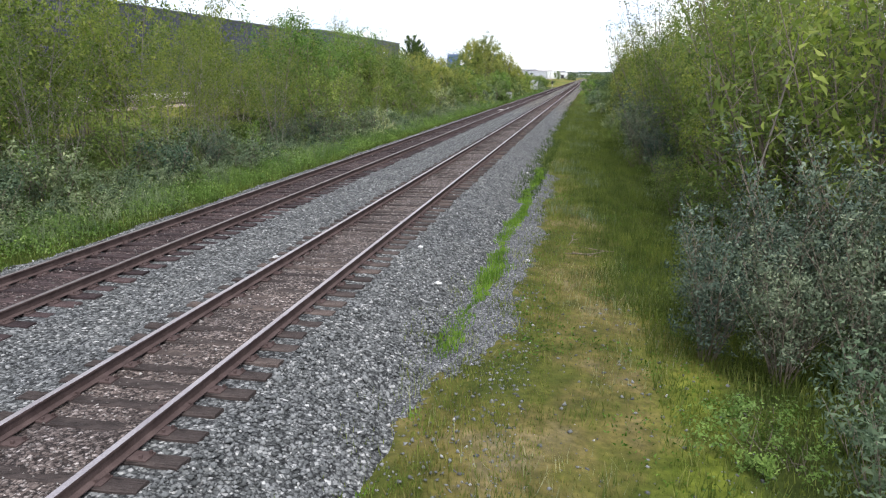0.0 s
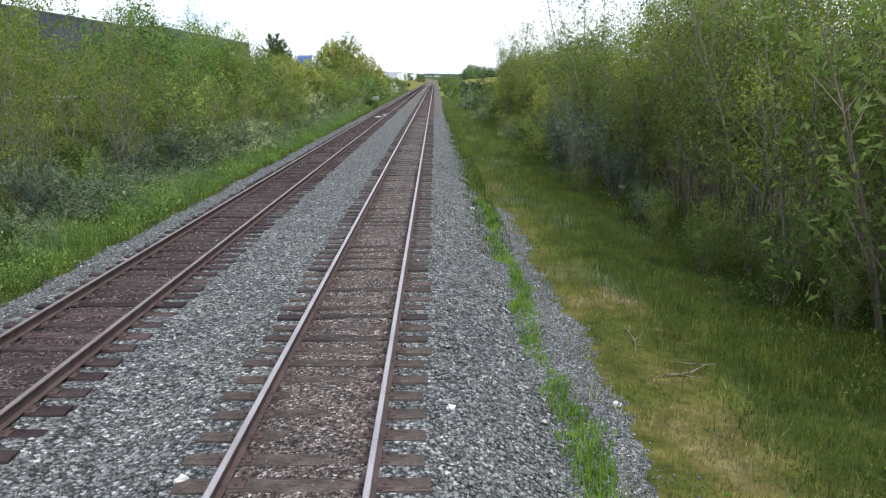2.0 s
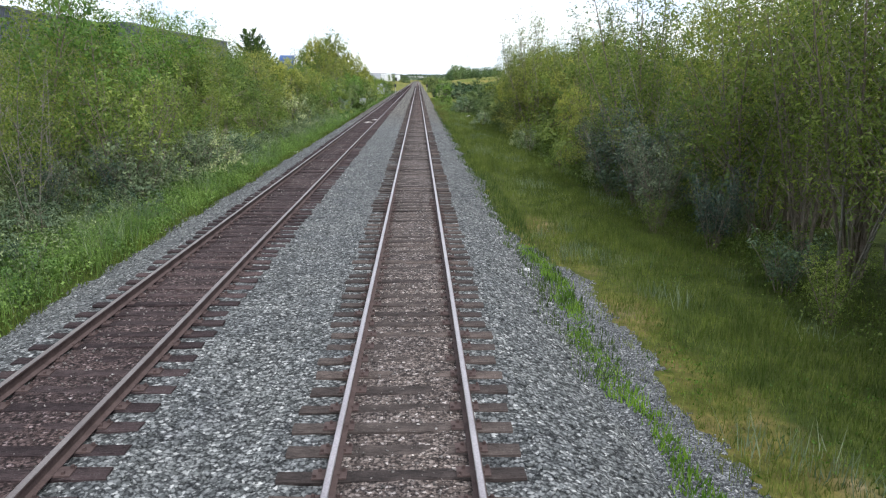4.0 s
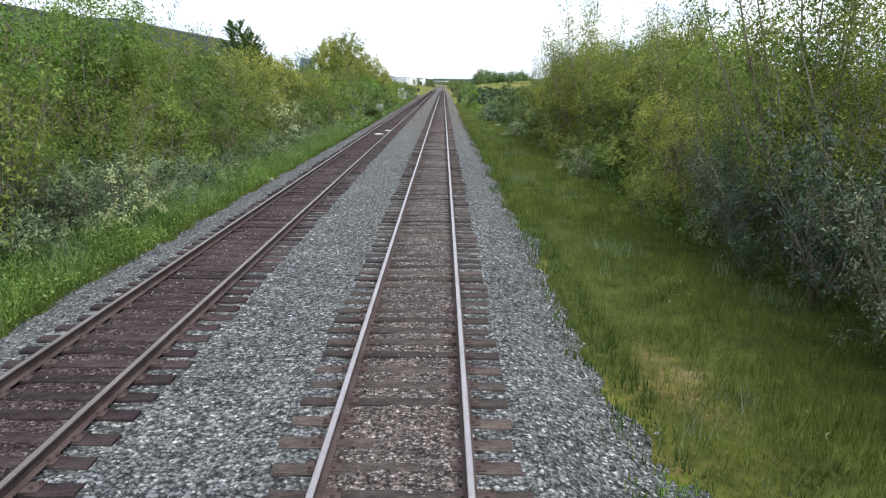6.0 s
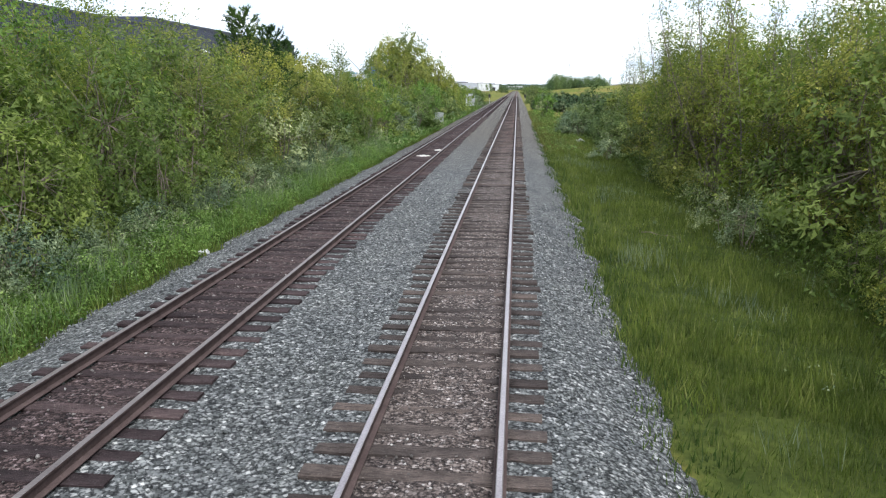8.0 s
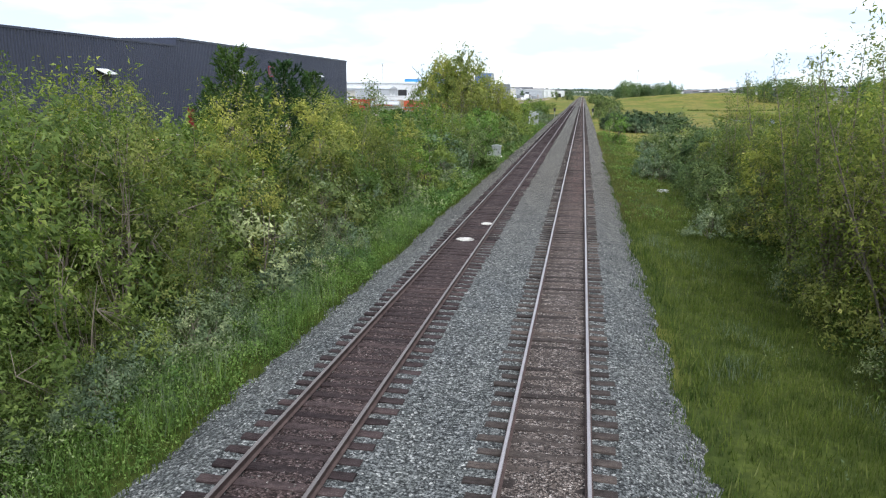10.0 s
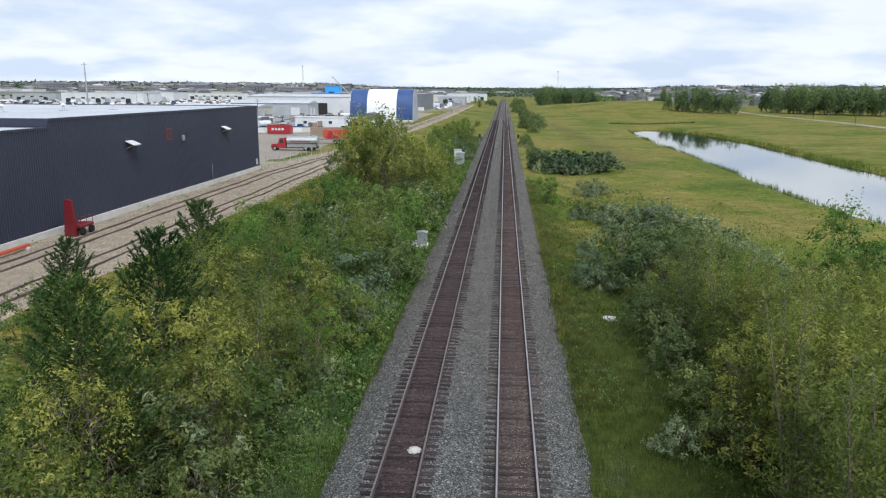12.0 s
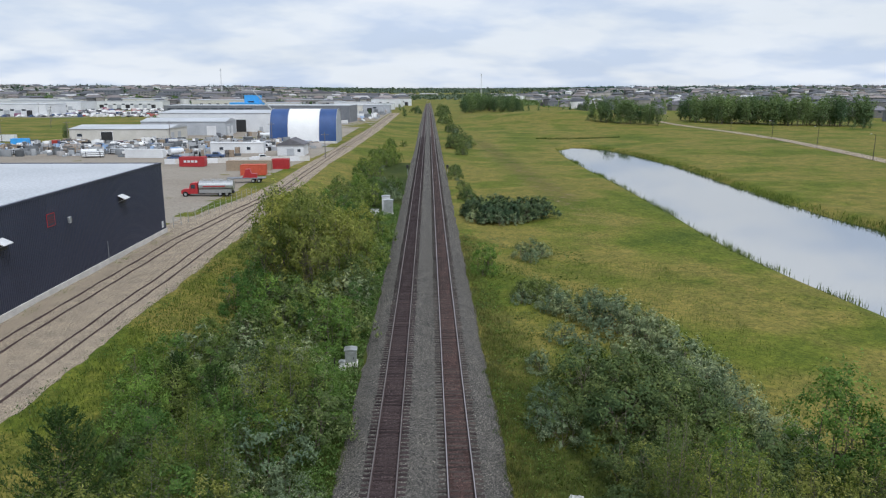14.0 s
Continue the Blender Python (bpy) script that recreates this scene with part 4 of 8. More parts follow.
SPEC = {
    "birch": (5, M_PALEBARK, L_BIRCH, dict(height=7.0, stems=3, lean=0.19, limbs=23, limb_len=1.8, rise=34, leaves=36, size=0.086, spread=0.16, radius=0.036, start=0.2)),
    "willow": (5, M_BARK, L_WILLOW, dict(height=3.6, stems=9, lean=0.42, limbs=9, limb_len=1.15, rise=38, leaves=25, size=0.066, spread=0.13, radius=0.03, start=0.08, long=2.4)),
    "poplar": (3, M_BARK, L_POPLAR, dict(height=5.0, stems=3, lean=0.24, limbs=24, limb_len=1.35, rise=35, leaves=43, size=0.080, spread=0.16, radius=0.05, start=0.06, long=1.3)),
    "silver": (3, M_BARK, L_SAGE, dict(height=1.7, stems=11, lean=0.5, limbs=7, limb_len=0.55, rise=42, leaves=24, size=0.050, spread=0.08, radius=0.016, start=0.12, long=2.0)),
    "pine": (2, M_BARK, L_PINE, dict(height=6.5, stems=1, lean=0.02, limbs=105, limb_len=2.35, rise=24, leaves=110, size=0.048, spread=0.10, radius=0.09, start=0.04, taper=1.0, long=6.0, wander=0.01, curl=0.9)),
    "tallwillow": (3, M_BARK, L_BIRCH, dict(height=9.5, stems=8, lean=0.2, limbs=22, limb_len=1.9, rise=52, leaves=40, size=0.066, spread=0.19, radius=0.06, start=0.10, long=2.2)),
    "fartree": (3, M_BARK, L_FAR_HAZE, dict(height=11, stems=2, lean=0.09, limbs=21, limb_len=3.0, rise=46, leaves=27, size=0.46, spread=0.72, radius=0.16, start=0.07, taper=0.55)),
    "spruce": (2, M_BARK, L_FAR_HAZE, dict(height=7, stems=1, lean=0.0, limbs=30, limb_len=1.7, rise=5, leaves=15, size=0.32, spread=0.24, radius=0.1, start=0.06, taper=0.9, wander=0.004, curl=0.2, long=2.0)),
    "bigsilver": (3, M_BARK, L_BLUEGREY, dict(height=3.9, stems=13, lean=0.42, limbs=15, limb_len=1.0, rise=42, leaves=40, size=0.047, spread=0.085, radius=0.03, start=0.08, long=1.9)),
    "dead": (2, M_DEADWOOD, L_BIRCH, dict(height=6.0, stems=1, lean=0.08, limbs=12, limb_len=1.3, rise=48, leaves=1, size=0.09, spread=0.1, radius=0.06, start=0.3, wander=0.06)),
}
for _k, _l2, _c2, _n2 in (("greywillow", "dense rounded grey-green willow thicket in the meadow", "willow", "willow_bush"), ("olivewillow", "tall dense olive-yellow willow beside the spur", "willow", "willow_tree")):
    LABELS[_k], CATS[_k], NAMES[_k] = _l2, _c2, _n2
for _k in ("willow", "birch", "poplar", "silver"):
    _n, _w, _l, _d = SPEC[_k]
    SPEC[_k + "_lo"] = (_n, _w, _l, dict(_d, leaves=int(_d["leaves"] * 0.6), size=_d["size"] * 1.4, spread=_d["spread"] * 0.9))
_n, _w, _l, _d = SPEC["silver"]
SPEC["silver_lo"] = (_n, _w, _l, dict(_d, leaves=24, size=_d["size"] * 1.0))
_n, _w, _l, _d = SPEC["birch"]
SPEC["birch_fine"] = (4, _w, _l, dict(_d, leaves=72, size=0.050))
_n, _w, _l, _d = SPEC["tallwillow"]
SPEC["tallwillow_fine"] = (3, _w, L_WILLOW, dict(_d, leaves=38, size=0.056, spread=0.22))
_n, _w, _l, _d = SPEC["willow"]
SPEC["willow_fine"] = (3, _w, _l, dict(_d, leaves=31, size=0.057))
for _k, _n, _w, _l, _d in (
    ("willow", 4, M_BARK, L_WILLOW, dict(height=3.6, width=1.75, lobes=9, clumps=92, leaves=28, size=0.089, long=2.2, shoot=0.5)),
    ("greywillow", 4, M_BARK, L_GREYWILLOW, dict(height=3.3, width=2.0, lobes=10, clumps=100, leaves=28, size=0.095, long=2.0, shoot=0.45)),
    ("olivewillow", 4, M_BARK, L_OLIVE, dict(height=6.6, width=2.1, lobes=14, clumps=145, leaves=28, size=0.099, long=2.0, shoot=0.8, stems=9, puff=0.2)),
    ("silver", 3, M_BARK, L_SILVER, dict(height=1.7, width=1.05, lobes=8, clumps=58, leaves=30, size=0.056, long=2.0, puff=0.10, radius=0.02, shoot=0.35)),
    ("poplar", 4, M_BARK, L_POPLAR, dict(height=5.0, width=1.55, lobes=12, clumps=110, leaves=30, size=0.095, long=1.3, stems=4, puff=0.17, shoot=0.45)),
    ("sage", 4, M_BARK, L_SAGE, dict(height=1.5, width=1.05, lobes=8, clumps=60, leaves=30, size=0.066, long=2.2, puff=0.10, radius=0.016, shoot=0.45)),
    ("weedbush", 4, M_BARK, L_WEED, dict(height=0.85, width=0.8, lobes=6, clumps=36, leaves=24, size=0.058, long=1.6, puff=0.08, radius=0.01, shoot=0.2)),
    ("darkbush", 3, M_BARK, L_DARK, dict(height=2.5, width=1.7, lobes=8, clumps=60, leaves=26, size=0.13, long=1.5, puff=0.15, shoot=0.25)),
):
    SPEC[_k + "_dense"] = (_n, _w, _l, _d)
    SPEC[_k + "_near"] = (_n, _w, _l, dict(_d, leaves=int(_d["leaves"] * 1.15), size=_d["size"] * 0.66))
    SPEC[_k + "_far"] = (_n, _w, _l, dict(_d, leaves=int(_d["leaves"] * 0.55), size=_d["size"] * 1.45))
LABELS["sage"], CATS["sage"], NAMES["sage"] = "low sage-green leafy shrub along the thicket", "shrub", "sage_shrub"


def put(kind, x, y, scale=1.0, squash=1.0, z=None, rng=PR):
    """Plants one of a kind at a place, turned at random. The first ones planted are the originals."""
    if kind + "_dense" in SPEC and (y > 50 or kind in ("olivewillow", "sage", "weedbush")):
        kind += "_near" if y < 84 else "_dense" if y < 126 else "_far"
    elif kind + "_lo" in SPEC and (y > 122 or (x < -18.5 and y < 56)):
        kind += "_lo"
    elif kind + "_fine" in SPEC and ((kind == "birch" and x > -18 and 76 < y < 96) or (x > 0 and y < (56 if kind != "tallwillow" else 42)) or (x < 0 and 14 < y < 84 and x > -15)):
        kind += "_fine"
    if (-14 < x < -7.5 and 194 < y < 209) or (-10.2 < x < -7.4 and 126 < y < 133):
        return None  # kept clear round the signal cabinets
    if x < -7 and y < 11:
        return None  # left bare, outside the camera's view
    n, wood, leaf, kw = SPEC[kind]
    base = kind.split("_")[0]
    zz = float(ground_z(x, y)) - 0.03 if z is None else z
    m = pose(x, y, zz, rng.normal(0, 2), rng.normal(0, 2), rng.uniform(0, 360)) @ Matrix.Diagonal((scale, scale, scale * squash, 1))
    kinds = PROTOS.setdefault(kind, [])
    if len(kinds) < n:
        ob = make_plant(NAMES[base], LABELS[base], CATS[base], wood, leaf, rng, **kw)
        ob.matrix_basis = m
        kinds.append(ob)
        ob["group"] = {"fartree": "far trees", "spruce": "row of spruces", "pine": "pines by the spur"}.get(base, "plants along the railway")
        return ob
    src = kinds[rng.integers(n)]
    keep = src.scale.copy()
    src.scale = (1, 1, 1)
    ob = copy_thing(src, m)
    src.scale = keep
    return ob


# ---- planting: left of the tracks ----
def jitter_grid(x0, x1, y0, y1, s, rng):
    for x in np.arange(x0, x1, s):
        for y in np.arange(y0, y1, s):
            yield x + rng.uniform(0, s), y + rng.uniform(0, s)


LR = np.random.default_rng(5)
for px, py, s in ((-14.7, 85.8, 1.25), (-16.9, 94.5, 1.2), (-19.0, 105.0, 1.15), (-24.5, 100.5, 0.85), (-15.5, 118.0, 0.75), (-19.5, 122, 0.6), (-22.5, 84.0, 0.8)):
    put("pine", px, py, s)
for x, y in jitter_grid(-25, -12.4, 3, 112, 3.0, LR):
    if x < -19 and y < 54 and LR.random() < 0.45:
        continue
    if any(abs(x - a) + abs(y - b) < 2.4 for a, b in ((-14.7, 85.8), (-16.9, 94.5), (-19, 105))):
        continue
    if x < -17.5 and y > 80 and LR.random() < 0.85:
        continue
    h = LR.uniform(0.82, 1.12) * (0.80 + 0.30 * float(step(-12, -16, x))) * (1.08 if y < 55 else 1.0)
    k = "birch" if wobble(x * 0.5, y * 0.35) > -0.42 else ("poplar" if LR.random() < 0.35 else "willow")
    if 55 < y < 84:
        k = "willow" if LR.random() < 0.62 else "birch"
        h *= 0.92
    h *= 1.0 - 0.26 * float(step(78, 90, y))
    put(k, x, y, {"birch": 1.05, "poplar": 1.25, "willow": 1.5}[k] * h)
for x, y in jitter_grid(-13.2, -9.8, 2, 112, 2.1, LR):
    u = LR.random()
    if u < (0.62 if y < 60 else 0.40):
        put("silver", x, y, LR.uniform(0.7, 1.25) * (1.15 if y < 60 else 1.0))
    elif u < 0.64:
        put("willow", x - 0.8, y, LR.uniform(0.42, 0.7))
    elif u < 0.70:
        put("poplar", x - 1, y, LR.uniform(0.35, 0.5))
for y in np.concatenate([np.arange(2, 84, 1.5), np.arange(84, 150, 3.1)]):
    put("weedbush", -8.4 + LR.uniform(-0.8, 0.45), y + LR.uniform(0, 2), LR.uniform(0.7, 1.15))
for y in np.arange(3, 84, 1.35):
    put("sage", -9.75 + LR.uniform(-0.8, 0.7), y + LR.uniform(-0.5, 0.5), LR.uniform(0.65, 1.15))
for px, py, k, s in ((-13.6, 54.0, "poplar", 1.6), (-14.8, 57.0, "birch", 1.22), (-13.8, 59.5, "poplar", 1.75), (-15.6, 61.5, "poplar", 1.7), (-14.2, 63.5, "birch", 1.2), (-16.0, 66.0, "poplar", 1.7), (-14.4, 67.5, "birch", 1.15), (-16.8, 55.5, "birch", 1.25), (-12.8, 48.5, "poplar", 1.5), (-14.2, 45.5, "poplar", 1.6), (-15.2, 50.5, "poplar", 1.7)):
    put(k, px, py, s)
for px, py, k, s in ((-20.5, 16.5, "poplar", 1.55), (-22.5, 19.0, "birch", 1.2), (-19.5, 21.5, "birch", 1.2), (-21.8, 24.5, "poplar", 1.6), (-19.8, 28.0, "birch", 1.2), (-22.6, 31.0, "poplar", 1.6), (-20.4, 35.0, "birch", 1.2), (-18.0, 27.0, "willow", 1.2), (-20.5, 30.0, "willow", 1.25), (-21.0, 33.5, "willow", 1.3), (-23.5, 35.5, "willow", 1.3), (-16.6, 24.0, "willow", 1.15), (-22.8, 39.0, "willow", 1.3)):
    put(k, px, py, s)
for x, y in jitter_grid(-22.5, -13.5, 58, 82, 3.3, LR):
    put("willow", x, y, LR.uniform(1.35, 1.85))
for x, y in jitter_grid(-19.5, -10.4, 76, 108, 3.2, LR):
    if all(abs(x - a) + abs(y - b) > 3.0 for a, b in ((-14.7, 85.8), (-16.9, 94.5), (-19, 105))):
        u = LR.random()
        put("willow" if u < 0.36 else "greywillow" if u < 0.54 else "poplar" if u < 0.64 else "silver", x, y, LR.uniform(0.95, 1.4) * (1.75 if u >= 0.64 else 0.85 if u >= 0.54 else 1.0))
for px, py, s in ((-17.5, 149, 1.2), (-15.0, 153, 0.95), (-19.8, 155, 1.1), (-22.0, 149, 0.9), (-16, 160, 1.05), (-20.5, 163, 0.95), (-13.2, 165, 0.8), (-18, 170, 0.9), (-14, 177, 0.75), (-21.5, 171, 0.8), (-16.2, 146.5, 0.95), (-19.6, 150.5, 1.1), (-13.4, 156, 0.85), (-17.6, 157.5, 1.1), (-19, 166, 0.95), (-15.4, 169, 0.85), (-17, 176, 0.7)):
    put("olivewillow", px + 2.6, py, s * (1.3 if py < 158 else 1.1), 1.2)
for px, py, s in ((-18.7, 156.0, 1.5), (-17.4, 160.5, 1.4), (-20.2, 161.5, 1.4), (-19.8, 168.0, 1.25)):
    put("olivewillow", px, py, s, 1.15)
for px, py, s in ((-12.2, 72.5, 0.85), (-14.6, 75.5, 0.95), (-12.0, 79.0, 0.8), (-13.4, 82.5, 0.9), (-11.8, 87.5, 0.75), (-13.6, 91.0, 0.9), (-15.8, 89.5, 0.95), (-12.4, 96.0, 0.8), (-14.6, 99.5, 0.9), (-12.0, 103.5, 0.75), (-16.6, 101.0, 0.85), (-17.6, 80.0, 0.95)):
    put("olivewillow", px, py, s * 1.15)
for k, px, py, s in (("olivewillow", -13.8, 94.5, 0.75), ("olivewillow", -12.6, 96.8, 0.7), ("olivewillow", -14.9, 97.6, 0.8), ("olivewillow", -13.4, 99.0, 0.7), ("olivewillow", -15.6, 95.2, 0.75), ("silver", -14.5, 107.4, 2.0), ("silver", -13.0, 105.6, 1.8), ("silver", -15.6, 105.2, 1.9), ("silver", -10.6, 104.6, 1.6), ("silver", -11.4, 107.0, 1.7), ("silver", -9.6, 107.6, 1.4), ("silver", -9.9, 110.2, 1.5), ("poplar", -12.5, 113.6, 1.0), ("poplar", -13.9, 115.4, 1.05), ("poplar", -11.4, 116.0, 0.9), ("poplar", -14.4, 112.2, 0.95), ("greywillow", -14.6, 141.0, 1.5), ("greywillow", -12.9, 143.0, 1.3), ("greywillow", -16.2, 143.6, 1.4), ("poplar", -21.0, 143.0, 1.0), ("poplar", -20.0, 146.0, 1.05)):
    put(k, px, py, s)
for x, y in jitter_grid(-22.5, -10.2, 112, 147, 2.7, LR):
    if x < -21.5 + 3.0 * float(step(122, 140, y)):
        continue
    k = ("willow", "poplar", "silver", "greywillow")[int(LR.choice(4, p=(0.25, 0.23, 0.33, 0.19)))]
    put(k, x, y, {"willow": 1.2, "poplar": 1.05, "silver": 2.25, "greywillow": 1.2}[k] * LR.uniform(0.75, 1.15))
for x, y in jitter_grid(-22.5, -9.8, 147, 235, 3.4, LR):
    if x < -17 - 3 * float(step(190, 150, y)) and LR.random() < 0.7:
        continue
    k = ("willow", "poplar", "silver", "greywillow")[int(LR.choice(4, p=(0.40, 0.14, 0.20, 0.26)))]
    put(k, x, y, {"willow": 1.35, "poplar": 0.9, "silver": 1.9, "greywillow": 1.2}[k] * LR.uniform(0.75, 1.1))
for x, y in jitter_grid(-21, -10.5, 235, 420, 5.3, LR):
    if LR.random() < (0.6 if y < 330 else 0.12):
        put("willow" if LR.random() < 0.75 else "silver", x, y, LR.uniform(0.8, 1.3))

# ---- planting: right of the tracks ----
RR = np.random.default_rng(9)
for px, py, s in ((7.35, 13.5, 0.70), (8.3, 12.7, 0.66), (8.9, 14.3, 1.0), (10.2, 14.6, 1.08), (9.4, 12.5, 0.78), (7.9, 15.3, 0.72), (10.9, 12.6, 0.95), (11.6, 14.4, 1.1)):
    put("bigsilver", px, py, s)
put("silver", 8.5, 9.3, 0.9)
put("silver", 9.0, 10.6, 1.0)
for px, py, s in ((8.9, 24.2, 0.5), (9.3, 26.4, 0.55), (9.5, 22.8, 0.5), (10.6, 21.8, 0.6), (9.0, 28.6, 0.5), (10.0, 24.8, 0.65)):
    put("willow", px, py, s)
put("weedbush", 7.5, 10.6, 0.95)
put("weedbush", 7.9, 10.2, 0.8)
for px, py, s in ((8.2, 41.0, 0.95), (8.5, 44.5, 1.1), (8.4, 48.0, 0.95), (9.0, 51.5, 0.9), (8.6, 37.5, 0.7), (-10.4, 43.0, 0.62), (-11.0, 46.0, 0.75), (-10.2, 49.5, 0.6), (-11.2, 39.5, 0.7), (-10.6, 53.0, 0.55), (-10.2, 27.0, 0.5), (-10.8, 31.0, 0.6)):
    put("bigsilver", px, py, s)
for px, py, s in ((11.6, 17.5, 0.9), (13.4, 16.0, 1.0), (12.4, 20.5, 0.95), (14.6, 20.0, 1.05), (11.2, 23.5, 0.85), (13.0, 25.0, 0.95), (11.8, 28.5, 0.85), (15.5, 17.0, 1.05), (14.0, 29.0, 0.95)):
    put("tallwillow", px, py, s)
for px, py, k, s in ((10.6, 29.5, "birch", 1.3), (11.8, 32.0, "tallwillow", 1.0), (10.4, 34.0, "birch", 1.3), (12.6, 35.5, "birch", 1.35), (11.0, 37.0, "tallwillow", 0.95), (13.8, 32.5, "birch", 1.35), (9.9, 25.5, "birch", 1.2), (10.4, 39.5, "birch", 1.2), (14.6, 36.5, "tallwillow", 1.05), (13.2, 28.0, "birch", 1.35), (12.4, 22.5, "birch", 1.3)):
    put(k, px, py, s)
for px, py, s in ((12.4, 44.0, 1.35), (14.2, 47.5, 1.5), (16.6, 50.5, 1.55), (13.4, 51.5, 1.2), (18.6, 53.0, 1.6), (15.4, 57.0, 1.4), (13.8, 41.0, 1.5)):
    put("olivewillow", px, py, s)
put("dead", 8.3, 17.5, 1.05)
put("dead", 12.2, 33, 1.1)
put("dead", -13.2, 73.5, 0.95)
put("dead", -14.0, 75.0, 1.05)
for x, y in jitter_grid(8.4, 19.5, 17, 108, 2.9, RR):
    edge = 8.9 + 0.7 * math.sin(y * 0.21) + 0.8 * float(step(45, 18, y))
    if x < edge or (x > 14.5 and y > 84 and RR.random() < 0.6) or (x > 14.5 and y < 72 and RR.random() < 0.65):
        continue
    k = ("birch", "willow", "poplar")[int(RR.choice(3, p=(0.5, 0.40, 0.10)))]
    k = "willow" if k == "poplar" and y < 45 else k
    h = RR.uniform(0.85, 1.12) * (0.84 + 0.2 * float(step(edge, edge + 3.5, x))) * (1.12 - 0.30 * float(step(48, 52, y)) + 0.32 * float(step(61, 67, y)) - 0.28 * float(step(84, 106, y)))
    k = "olivewillow" if k == "willow" and y > 50 else k
    put(k, x, y, {"birch": 1.08, "willow": 1.75, "poplar": 1.2, "olivewillow": 0.95}[k] * h)
for x, y in jitter_grid(6.8, 9.4, 20, 106, 2.3, RR):
    if RR.random() < 0.55:
        k = "silver" if RR.random() < 0.45 else "willow"
        put(k, x + 0.8, y, RR.uniform(0.6, 1.1) if k == "silver" else RR.uniform(0.32, 0.55))
for y in np.arange(30, 106, 4.2):
    put("tallwillow", 10.4 + 0.8 * math.sin(y * 0.21) + RR.uniform(-0.8, 1.2), y + RR.uniform(0, 2), (1.16 if y < 48 else 0.72 if y < 62 else 0.95 if y < 73 else 1.08 if y < 92 else 0.88) * RR.uniform(0.88, 1.08), 0.95)
for px, py, k, s in ((11.2, 70.0, "tallwillow", 0.72), (10.8, 74.0, "tallwillow", 0.72), (9.7, 77.5, "olivewillow", 1.15), (10.3, 82.0, "olivewillow", 1.2), (11.2, 64.5, "willow", 1.9), (12.8, 68.5, "willow", 2.1), (10.6, 71.5, "willow", 1.8), (12.4, 66.0, "tallwillow", 0.92), (11.6, 58.0, "willow", 1.9), (13.2, 61.5, "willow", 2.1), (11.4, 78.5, "tallwillow", 0.9), (15.2, 92.0, "olivewillow", 1.15), (17.0, 95.5, "olivewillow", 1.1), (15.6, 99.5, "olivewillow", 1.0), (18.6, 100.5, "olivewillow", 1.05), (16.6, 104.5, "olivewillow", 0.9), (20.2, 104.0, "greywillow", 1.4), (18.2, 107.5, "greywillow", 1.4), (14.4, 107.0, "greywillow", 1.3), (22.6, 109.0, "greywillow", 1.3), (16.2, 110.5, "greywillow", 1.4), (24.6, 104.5, "greywillow", 1.4), (24.5, 98.0, "greywillow", 1.4), (21.5, 98.5, "greywillow", 1.4)):
    put(k, px, py, s)
for px, py, s in ((12.0, 84.5, 1.2), (13.6, 88.0, 1.3), (11.6, 91.5, 1.1), (13.2, 95.5, 1.15), (11.8, 99.5, 1.0), (13.4, 103.5, 1.0), (13.5, 70.5, 1.35), (14.5, 77.0, 1.35)):
    put("olivewillow", px, py, s)
for k, px, py, s in (("greywillow", 8.8, 100.5, 0.9), ("greywillow", 9.6, 104.0, 1.05), ("greywillow", 8.6, 107.5, 0.95), ("greywillow", 10.4, 108.0, 1.2), ("greywillow", 9.4, 96.5, 0.95), ("greywillow", 9.2, 92.0, 0.9), ("silver", 5.9, 119.0, 1.4), ("silver", 6.6, 121.6, 1.6), ("silver", 6.9, 117.2, 1.3)):
    put(k, px, py, s)
put("poplar", 20.6, 110.6, 1.7)
put("poplar", 21.6, 109.6, 1.45)
put("poplar", 23.0, 106.5, 1.6)
put("poplar", 21.4, 107.6, 1.3)
put("birch", 18.0, 102.0, 0.8)
for px, py, s in ((7.9, 119.5, 1.0), (9.8, 122, 1.6), (12.3, 121, 1.7), (15.0, 121.5, 1.45), (11, 117.0, 1.6), (14.2, 117, 1.4), (9.2, 126, 0.9), (17.0, 115.5, 1.05), (15.5, 112, 1.1), (12, 111.5, 1.1), (18.5, 108.5, 1.0), (9.5, 113, 0.9), (10.2, 119.5, 1.3), (13.0, 119.2, 1.5), (16.2, 118.8, 1.3), (13.4, 114.4, 1.25), (11.6, 123.8, 1.2), (14.2, 123.8, 1.2)):
    put("greywillow", px, py, s)
for px, py, s in ((17.4, 122.5, 2.3), (19.0, 118.5, 2.1), (18.6, 126.5, 2.3), (18.4, 131, 2.3), (17.8, 135.5, 2.2), (16.6, 139.5, 2.4), (14.6, 143, 2.1), (12.6, 145, 1.7), (10.8, 146.5, 1.5), (20.6, 114.5, 2.0), (16.6, 128, 1.9), (19.8, 122, 1.9), (10.5, 137, 1.4), (7.4, 130, 1.2), (12.5, 133, 1.5), (14.5, 131, 1.6), (12, 151, 1.2), (6.9, 92.5, 1.1), (16.5, 150, 1.1), (19.5, 141, 1.2), (21.5, 128, 1.2), (18.9, 124.5, 2.2), (18.7, 128.8, 2.2), (18.2, 133.2, 2.2), (17.2, 137.5, 2.2), (15.7, 141.3, 2.2), (19.6, 120.2, 2.1), (20.2, 116.6, 2.0), (11.8, 146.2, 1.5)):
    put("silver", px, py, s)
for px, py, s in ((8.7, 151.0, 0.72), (10.2, 151.6, 0.82), (11.6, 151.3, 0.7), (9.4, 152.6, 0.7)):
    put("greywillow", px, py, s)
